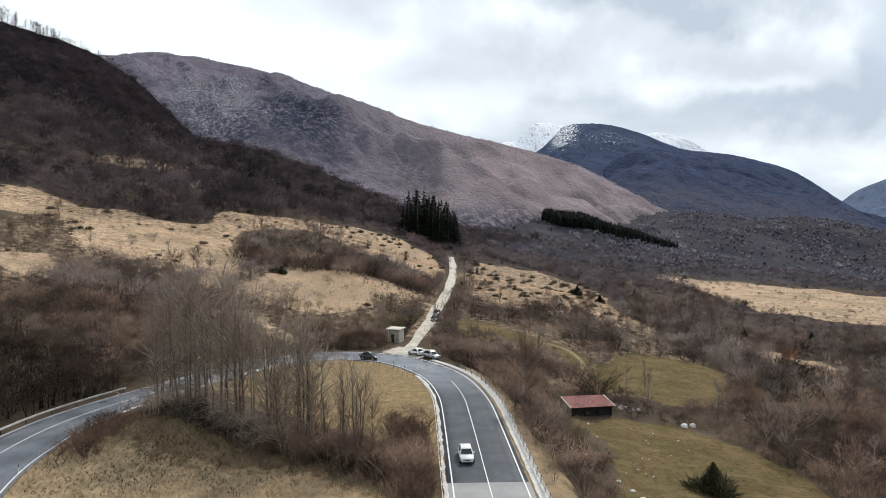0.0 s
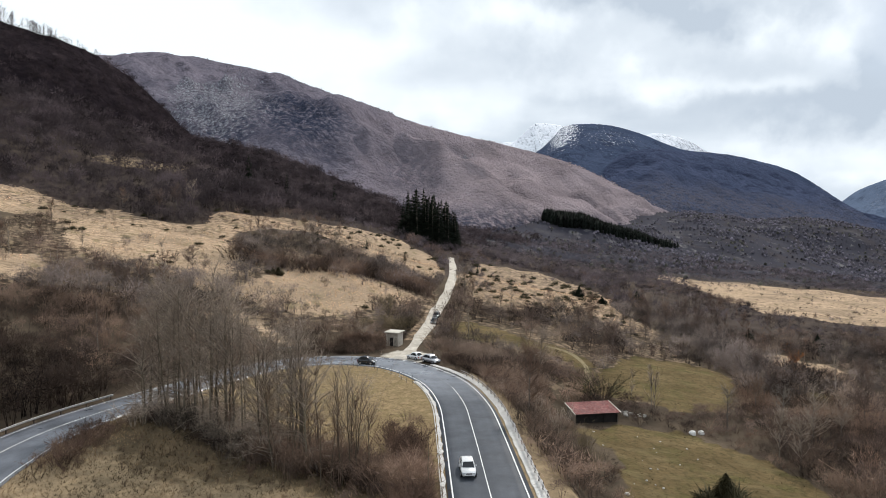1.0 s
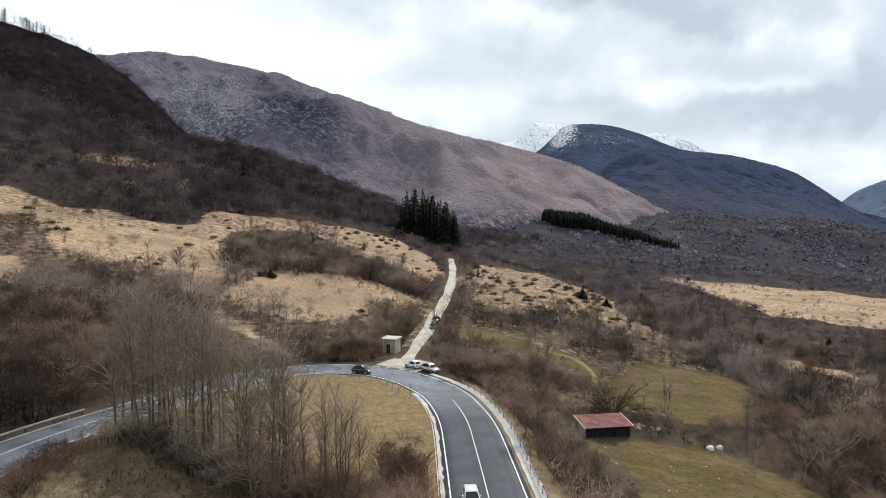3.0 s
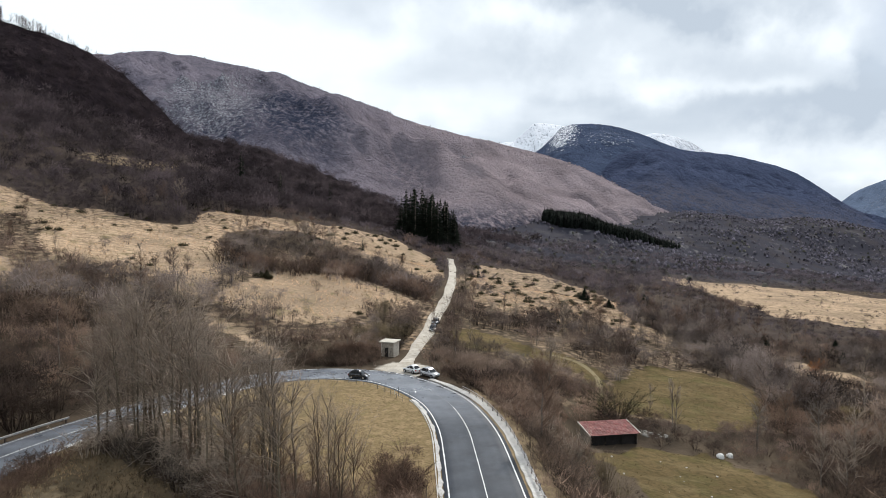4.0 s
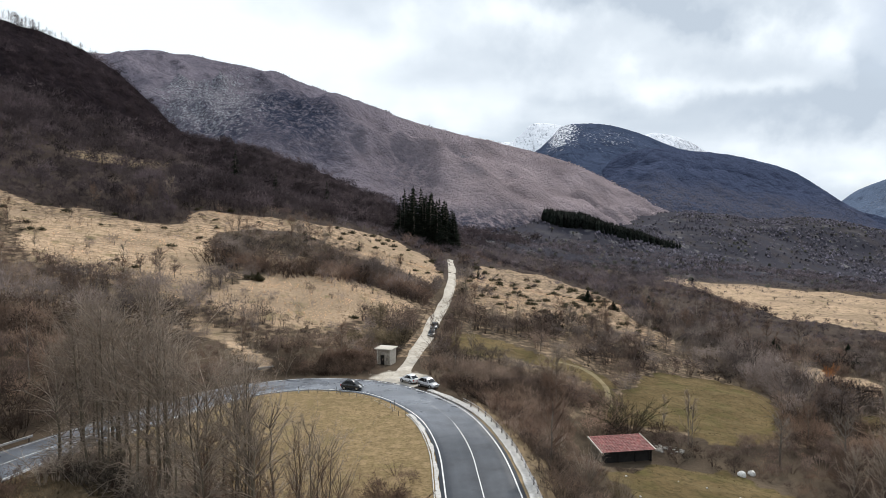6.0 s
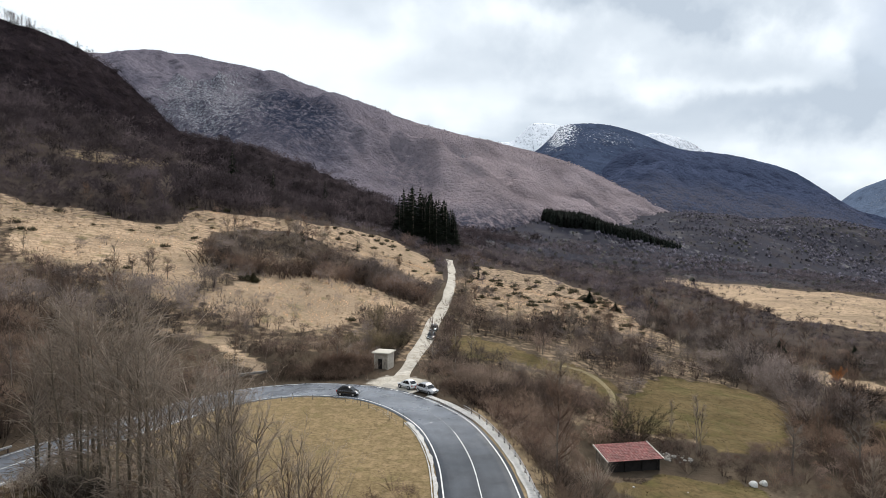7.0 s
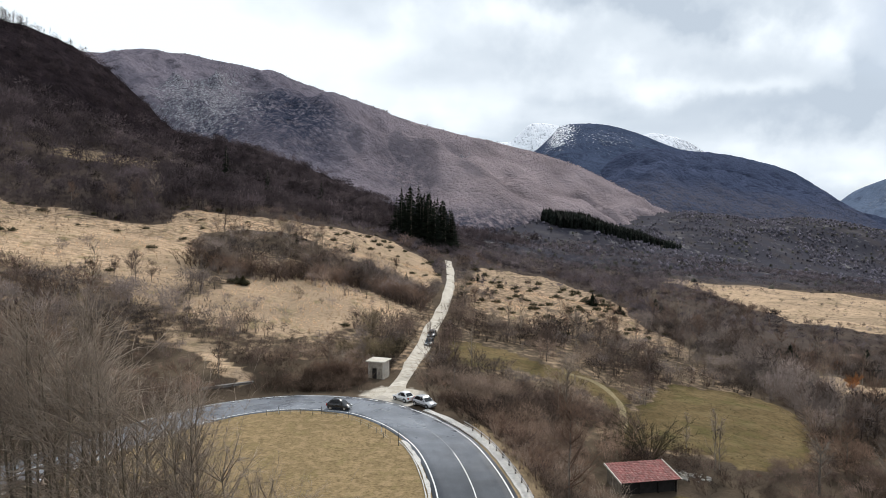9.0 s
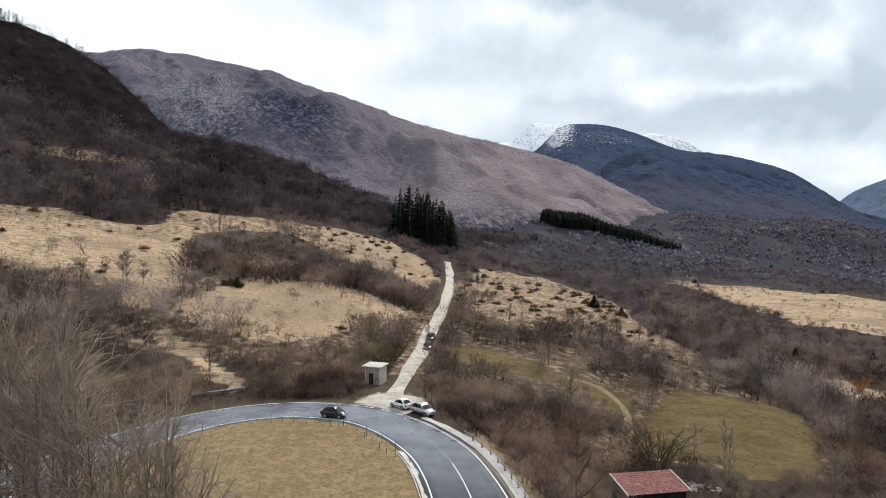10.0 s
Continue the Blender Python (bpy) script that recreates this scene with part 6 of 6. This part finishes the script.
for k in range(38):
    x, y = g.uniform(-10, 27), g.uniform(395, 440)
    evergreen(x, y, float(np.interp(x, [-10, -2, 12, 22, 27], [28, 33, 33, 30, 21])) * g.uniform(.82, 1.05), "dark spruce in the dense grove where the track ends", "spruce grove", 1.4)
for x, y, tall in ((-52.7, 405, 19), (-73, 360, 18), (-95, 365, 22), (-45, 398, 10)):
    evergreen(x, y, tall, "dark spruce among the bare wood on the slope", "", 1.2)
for x, y, tall in ((-1.6, 242, 4.2), (-40.5, 261, 4.6), (-37, 260.5, 3.8), (-21.7, 272, 4.8), (-5.7, 270, 3.6), (27.5, 297, 5.5)):
    evergreen(x, y, tall, "small young spruce on the straw ridge", "young spruces", 1.3)
BROAD = spruce(880, 24, 38, .5, .016)
low_shoots = tuft_bush(881, 700, .022)
BROAD = (BROAD[0], joined(BROAD[1], (low_shoots[0] * np.array([.8, .8, .85]), low_shoots[1])))
tree_thing("broad_conifer", BROAD, 42.0, 87.6, float(height(42, 87.6)) - .5, 5.0, 20, BARK, YEW, "broad bushy brown-green conifer on the green meadow", "conifer", "", 1.2)
for x, y, tall in ((101, 292, 6.5), (70, 276, 5.5), (143, 221, 4.6), (122, 232, 5), (152, 238, 5), (76, 262, 4)):
    tree_thing("round_conifer", BROAD, x, y, float(height(x, y)) - .4, tall, x * 7, BARK, NEEDLES, "round dark conifer in the scrub", "conifer", "round conifers", .8)
# the pine plantation
def pine_top(seed):
    """A far pine, one unit tall: a narrow upright head of steep shoots."""
    g = np.random.RandomState(seed)
    n = 9
    a = g.uniform(0, 6.283, n)
    z = g.uniform(.08, .7, n)
    out = np.stack([np.cos(a), np.sin(a), 0 * a], 1)
    base = out * .04 + np.array([0, 0, 1]) * z[:, None]
    tip = base + out * (.3 * (1 - z))[:, None] + np.array([0, 0, .16])
    return joined(spikes([[0, 0, .05]], [[0, 0, 1.0]], [.17]), spikes(base, tip, np.full(n, .09)))


px, py, pu = jitter(196, 430, 880, 1110, 4.2, 61)
mid = np.interp(px, [196, 206, 273, 330, 411, 430], [985, 990, 985, 985, 1024, 1034])
keep = (np.abs(py - mid) < np.interp(px, [196, 215, 290, 380, 430], [6, 34, 30, 18, 3]))
px, py = px[keep], py[keep]
stuff("pine_plantation", [pine_top(840 + k) for k in range(5)], px, py, height(px, py) - .5, np.interp(px, [196, 300, 430], [22, 18, 10]) * np.random.RandomState(5).uniform(.8, 1.1, len(px)), PINE_NEEDLES, "dense dark pine plantation on the far slope", "wood", 62, np.random.RandomState(6).uniform(.75, 1.05, len(px)))


# single bare trees among the brush
FIELD_TREES = [bare_tree(900 + k, 26, 8, 3, .0042, .22, .34, .014, .9) for k in range(6)]
SLIM_TREES = [bare_tree(920 + k, 22, 6, 2, .0034, .25, .17, .008, 1.3) for k in range(4)]
SNAG = bare_tree(950, 11, 7, 3, .006, .28, .32, .03, 1.3)
g = np.random.RandomState(52)
tree_thing("dead_tree", SNAG, 59.5, 122.5, float(height(59.5, 122.5)) - .2, 7.4, 40, BARK, BARK, "gnarled dark tree with few bare limbs", "tree")
tree_thing("dead_tree", SNAG, 71.5, 124, float(height(71.5, 124)) - .2, 8.2, 200, BARK, BARK, "old dark tree with heavy bare limbs in the brush", "tree")
FRUIT = (stem(np.array([(0, 0, 0), (.01, 0, .06), (0, .01, .12)]), np.array([.03, .024, .018])), bush(955, 34, 26, .0062, 1.15))
tree_thing("fruit_tree", FRUIT, 37.2, 129.7, float(height(37.2, 129.7)) - .2, 7.0, 10, BARK, FRUIT_TWIGS, "spreading leafless fruit tree behind the shed", "tree", "", 1.15)
for x, y, tall in ((46.5, 127.5, 9.0), (47.6, 128.2, 7.5), (44.5, 133, 6.5)):
    tree_thing("slim_tree", SLIM_TREES[int(g.randint(0, 4))], x, y, float(height(x, y)) - .2, tall, g.uniform(0, 360), PALE_BARK, TWIG_TALL, "slim pale-barked leafless tree near the shed", "tree", "slim trees")
tree_thing("round_tree", FIELD_TREES[1], -7.5, 163, float(height(-7.5, 163)) - .2, 7.0, 0, BARK, TWIG_OLIVE, "round leafless tree beside the gravel track", "tree", "", 1.25)
count = 0
while count < 120:
    x, y = g.uniform(-120, 150), g.uniform(95, 300)
    if abs(x) > .75 * y + 5 or not brushy(np.array([x]), np.array([y]), np.array([.5]))[0] or in_loop(np.array([x]), np.array([y]))[0] or float(off_line(np.array([x]), np.array([y]), ROAD[::3])[0]) < 9 or (-45 < x < 0 and 150 < y < 216) or dark_wood(x, y):
        continue
    if field(np.array([x]), np.array([y]), STRAW)[0] or field(np.array([x]), np.array([y]), STRAW, 1)[0]:
        continue
    slim = g.uniform() < .45
    proto = SLIM_TREES[count % 4] if slim else FIELD_TREES[count % 6]
    tree_thing("bare_tree", proto, x, y, float(height(x, y)) - .2, g.uniform(6, 10.5), g.uniform(0, 360), PALE_BARK if slim else BARK, (TWIG_TALL, TWIG_GREY, TWIG_BROWN)[count % 3], "leafless tree rising out of the scrub", "tree", "trees in the scrub", g.uniform(.8, 1.1))
    count += 1
for x, y, tall in ((122, 203, 3.0), (119, 199, 2.0), (131, 224, 2.6), (134, 226, 2.4)):
    stuff("rust_oak", [bush(990, 16, 40, .02, .9)], np.array([x]), np.array([y]), np.array([float(height(x, y)) - .1]), np.array([tall * 1.2]), TWIG_RUST, "young oak bush still holding rust-brown leaves", "bush", 3)["kind"] = "thing"

for x, y, tall in ((-63.5, 184.5, 6.5), (-66, 188, 5.5), (-60.5, 186, 5.0), (-68.5, 185, 4.5)):
    tree_thing("bare_tree", FIELD_TREES[int(x) % 6], x, y, float(height(x, y)) - .2, tall, x * 31, BARK, TWIG_GREY, "dark leafless tree in a clump on the straw meadow", "tree", "trees in the meadow", 1.1)
for x, y, tall in ((-42.2, 196.5, 2.7), (-44.5, 199, 1.6)):
    tree_thing("round_conifer", BROAD, x, y, float(height(x, y)) - .2, tall, 50, BARK, YEW, "dark bushy conifer alone on the straw meadow", "conifer", "meadow conifers", 1.15)

# junipers on the straw meadows
JUNIPERS = [array_mesh("juniper_bush", *tuft_bush(970 + k), JUNIPER) for k in range(4)]
count = 0
while count < 150:
    x, y = g.uniform(-130, 100), g.uniform(170, 400)
    here = field(np.array([x]), np.array([y]), STRAW[:5], 2)[0]
    edge_of = field(np.array([x + g.uniform(-8, 8)]), np.array([y + g.uniform(-8, 8)]), STRAW[:5], 2)[0]
    if not (edge_of and (not here or g.uniform() < .33)) or inside(STRAW[0], np.array([x]), np.array([y]))[0]:
        continue
    ob = new("juniper_bush", JUNIPERS[count % 4])
    size = g.uniform(.7, 1.7) * (1.0 + (y - 170) / 300)
    ob.matrix_world = pose(x, y, float(height(x, y)) - .1, 0, 0, g.uniform(0, 360)) @ Matrix.Diagonal((size * 1.1, size * 1.1, size * 1.15, 1))
    tagged(ob, "low dark green juniper bush on the straw meadow", "bush", "junipers on the meadows")
    count += 1


for k in range(46):
    while True:
        x, y = g.uniform(16, 92), g.uniform(208, 300)
        if inside(STRAW[3], np.array([x]), np.array([y]))[0]:
            break
    ob = new("juniper_bush", JUNIPERS[k % 4])
    size = g.uniform(.9, 2.2)
    ob.matrix_world = pose(x, y, float(height(x, y)) - .1, 0, 0, g.uniform(0, 360)) @ Matrix.Diagonal((size * 1.15, size * 1.15, size * 1.15, 1))
    tagged(ob, "broad dark green juniper bush beside the track", "bush", "junipers on the meadows")


# grass tussocks
def tussock(seed, n=6, r=.05):
    g = np.random.RandomState(seed)
    a = g.uniform(0, 6.283, n)
    way = np.stack([np.cos(a) * .5, np.sin(a) * .5, np.ones(n)], 1) * g.uniform(.5, 1, n)[:, None]
    base = np.stack([np.cos(a), np.sin(a), 0 * a], 1) * .12
    return slivers(base, base + way, np.full(n, r), g)


TUSSOCKS = [tussock(k) for k in range(8)]
x, y, u = jitter(-50, 30, 58, 132, .5, 700)
keep = in_loop(x, y) & (off_line(x, y, ROAD[::2]) > 6) & (u < 1.0 * fbm(x / 7, y / 7, 3, 15) - .36)
x, y = x[keep], y[keep]
stuff("meadow_tussocks", TUSSOCKS, x, y, height(x, y) - .03, np.random.RandomState(1).uniform(.1, .26, len(x)), GRASS_HAY, "dry brownish grass tussocks inside the bend", "grass", 701)
x, y, u = jitter(-150, 110, 168, 300, .95, 710)
keep = field(x, y, STRAW) & (u < .2 + .8 * fbm(x / 8, y / 8, 3, 25))
x, y = x[keep], y[keep]
stuff("straw_tussocks", TUSSOCKS, x, y, height(x, y) - .03, np.random.RandomState(2).uniform(.3, .75, len(x)), GRASS_STRAW, "pale straw grass tussocks on the meadows", "grass", 711)
x, y, u = jitter(20, 90, 62, 182, 1.0, 720)
keep = field(x, y, GREEN, 1.6) & (u < .1 + .8 * fbm(x / 6, y / 6, 3, 35))
x, y = x[keep], y[keep]
stuff("green_tussocks", TUSSOCKS, x, y, height(x, y) - .03, np.random.RandomState(3).uniform(.15, .45, len(x)), GRASS_GREEN, "short olive grass tussocks on the green meadows", "grass", 721)

# the dense strip of brush in the hollow under the alders, and by the inner verge
g = np.random.RandomState(81)
HOLLOW = smooth_line(np.array([(-40, 95.5), (-33, 92), (-24, 84.5), (-17.5, 78.5), (-11.5, 75), (-6, 71), (-1, 67.5)], float), .5)


THICKET = [bush(90 + k, 6, 12, .0073, .8) for k in range(4)] + [dome(94 + k, 110, .008, .42) for k in range(2)]


def thicket(line, count, spread, size, material, name, label, seed):
    g = np.random.RandomState(seed)
    q = line[g.randint(0, len(line), count)] + g.normal(0, 1, (count, 2)) * spread
    d = off_line(q[:, 0], q[:, 1], ROAD[::2])
    shed_spot = (q[:, 0] > 25) & (q[:, 0] < 39) & (q[:, 1] > 114.5) & (q[:, 1] < 125)
    hut_spot = np.hypot(q[:, 0] + 5, q[:, 1] - 148) < 3.6
    q = q[(d > 5.6) & ~shed_spot & ~hut_spot & (off_line(q[:, 0], q[:, 1], LANE) > 2.8)]
    s = g.uniform(*size, len(q))
    s = np.where((q[:, 0] > 18) & (q[:, 0] < 29) & (q[:, 1] > 98) & (q[:, 1] < 128), np.minimum(s, 1.7), s)
    stuff(name, THICKET, q[:, 0], q[:, 1], height(q[:, 0], q[:, 1]) - .1, s, material, label, "brush", seed)


thicket(HOLLOW, 400, 1.05, (1.1, 2.6), TWIG_DARK, "hollow_brush", "dense dark brushwood in the hollow under the alders", 82)
thicket(HOLLOW[-44:] + np.array([.6, 1.4]), 420, 1.7, (1.9, 4.2), TWIG_BANK, "hollow_end_brush", "tall tan-brown brushwood at the end of the alder row", 83)
thicket(smooth_line(np.array([(-.6, 64), (-.8, 72), (-1.4, 79), (-2.2, 85)], float), .5), 330, 1.1, (1.5, 3.5), TWIG_BROWN, "verge_brush", "russet brushwood beside the inner verge", 84)
thicket(HOLLOW[:-40], 130, 1.5, (2.2, 4.6), TWIG_PALE, "arching_brush", "pale arching bare branches at the foot of the alders", 87)
thicket(smooth_line(np.array([(-46, 94), (-43.5, 90), (-42, 84), (-41, 76)], float), .5), 170, 1.5, (1.0, 2.8), TWIG_BROWN, "roadside_weeds", "thin dry weeds beside the road", 85)
q = np.stack([g.uniform(-44, -4, 700), g.uniform(56, 92, 700)], 1)
keep = in_loop(q[:, 0], q[:, 1]) & (off_line(q[:, 0], q[:, 1], ROAD[::2]) > 7) & (q[:, 1] < 88 - (q[:, 0] + 40) * .5) & (fbm(q[:, 0] / 6, q[:, 1] / 6, 3, 58) > np.interp(q[:, 1], [60, 80], [.6, .46]))
q = q[keep]
stuff("dry_weeds", [bush(110 + k, 7, 8, .006, .35) for k in range(4)], q[:, 0], q[:, 1], height(q[:, 0], q[:, 1]) - .05, g.uniform(.4, 1.5, len(q)), TWIG_BROWN, "thin dry weeds standing in the grass", "weeds", 86)

# fan-shaped willows on the road bank
for k, (x, y, tall) in enumerate(((22.5, 103.5, 5.2), (25.5, 98.5, 4.6), (20.5, 112, 3.8), (24, 90, 4.4), (-13, 152, 3.4), (-9.5, 153, 2.8))):
    v, f = bush(130 + k, 46, 7, .0042, .55)
    ob = new("willow_bush", array_mesh("willow_bush", v * tall, f, TWIG_PALE if k % 2 == 0 else TWIG_OLIVE))
    ob.matrix_world = pose(x, y, float(height(x, y)) - .1)
    tagged(ob, "fan-shaped leafless willow bush with pale upright stems", "bush", "willow bushes")

thicket(smooth_line(np.array([(-17, 145), (-12, 146.5), (-8.4, 146.8)], float), .5), 130, 1.0, (2.0, 3.4), TWIG_BROWN, "hut_brush", "rounded brown brush beside the hut", 88)
thicket(smooth_line(np.array([(7, 134), (12, 128), (15.5, 118), (17.5, 106)], float), .5), 300, 1.6, (1.4, 3.6), TWIG_BROWN, "bank_brush", "tall russet brush on the bank behind the guard rail", 89)

# the bank between the road and the shed, and the scrub beside the track
thicket(smooth_line(np.array([(17.5, 76), (18, 90), (18, 104), (17, 116), (14, 127), (9, 136)], float), .5), 420, 2.2, (1.6, 3.6), TWIG_TAN, "bank_brush", "grey-tan upright brushwood on the bank below the road", 91)
thicket(smooth_line(np.array([(23, 118), (21, 128), (16, 138), (10, 146), (6, 152)], float), .5), 380, 2.6, (2.0, 4.2), TWIG_TAN, "bank_thicket", "tall dense tan-grey thicket on the bank beyond the road", 92)
thicket(smooth_line(np.array([(12, 139), (17, 144), (23, 148), (29, 150)], float), .5), 150, 2.6, (1.8, 3.6), TWIG_TAN, "slope_thicket", "tan brushwood covering the slope beyond the bend", 97)
thicket(smooth_line(np.array([(16, 134), (22, 140), (30, 143), (37, 140)], float), .5), 150, 2.6, (1.8, 4.0), TWIG_GREY, "slope_brush", "grey brushwood covering the slope above the shed", 98)
thicket(smooth_line(np.array([(24, 104), (24.5, 112), (25, 122), (24, 132)], float), .5), 150, 1.5, (2, 4), TWIG_BANK, "shed_brush", "tan brushwood beside the shed", 93)
thicket(smooth_line(np.array([(-22, 142), (-16, 142.5), (-11, 144), (-9, 148), (-8.5, 155)], float), .5), 270, 1.7, (1.4, 2.8), TWIG_BANK, "hut_brush", "dense rounded brown brush beside the concrete hut", 94)
thicket(smooth_line(np.array([(-14, 158), (-9, 160), (-4, 158), (-2.5, 166)], float), .5), 70, 1.6, (2.4, 4.6), TWIG_OLIVE, "olive_brush", "tall olive-tan brush behind the hut", 96)
x, y, u = jitter(-48, 4, 56, 98, .42, 730)
keep = in_loop(x, y) & (off_line(x, y, ROAD[::2]) > 5.6) & (y < np.interp(x, [-47, -38, -28, -19, -11, -4, .5], [97, 93, 89, 84, 76, 70, 68]))
keep &= u < .25 + .9 * fbm(x / 5, y / 5, 3, 45)
x, y = x[keep], y[keep]
stuff("rough_grass", TUSSOCKS, x, y, height(x, y) - .03, np.random.RandomState(4).uniform(.25, .6, len(x)), GRASS_ROUGH, "rough dry golden grass below the alders", "grass", 731)
thicket(smooth_line(np.array([(5, 150), (6.5, 162), (8, 176), (10, 195)], float), .5), 170, 1.3, (1.4, 3.0), TWIG_GREY, "track_brush", "grey brush along the gravel track", 95)

thicket(smooth_line(np.array([(-4.2, 150), (-2.6, 160), (-.2, 172), (2.2, 188), (5.5, 206)], float), .5), 150, .35, (.5, 1.3), TWIG_DARK, "ditch_weeds", "dark weeds in the ditch beside the gravel track", 104)
thicket(smooth_line(np.array([(29.8, 113.6), (31.5, 113.4), (33, 113.8)], float), .3), 26, .35, (.5, 1.0), TWIG_DARK, "shed_front_brush", "low dark brush pile in front of the shed", 105)
thicket(smooth_line(np.array([(-18, 140.5), (-13, 141.5), (-9.5, 143), (-8.4, 146)], float), .5), 130, .8, (1.3, 2.5), TWIG_BANK, "hut_front_brush", "rounded russet brush between the hut and the road", 106)
# the hedge of scrub between the two straw meadows, and the bushes along the lower meadow's foot
HEDGE = smooth_line(np.array([(-56, 208), (-48, 206), (-40, 209), (-32, 217), (-23, 222), (-13, 223), (-3, 215), (3, 211)], float), .5)
thicket(HEDGE, 200, 2.4, (2.6, 6.2), TWIG_GREY, "hedge_scrub", "dense grey scrub between the straw meadows", 101)
thicket(HEDGE, 120, 2.6, (3.0, 7.0), TWIG_BROWN, "hedge_brush", "tall brown scrub between the straw meadows", 102)
thicket(smooth_line(np.array([(-32, 151), (-28, 153), (-22, 156), (-14, 157), (-6, 162), (-3.5, 173)], float), .5), 90, 1.4, (1.6, 3.6), TWIG_TAN, "meadow_edge_brush", "tan bushes along the foot of the straw meadow", 103)
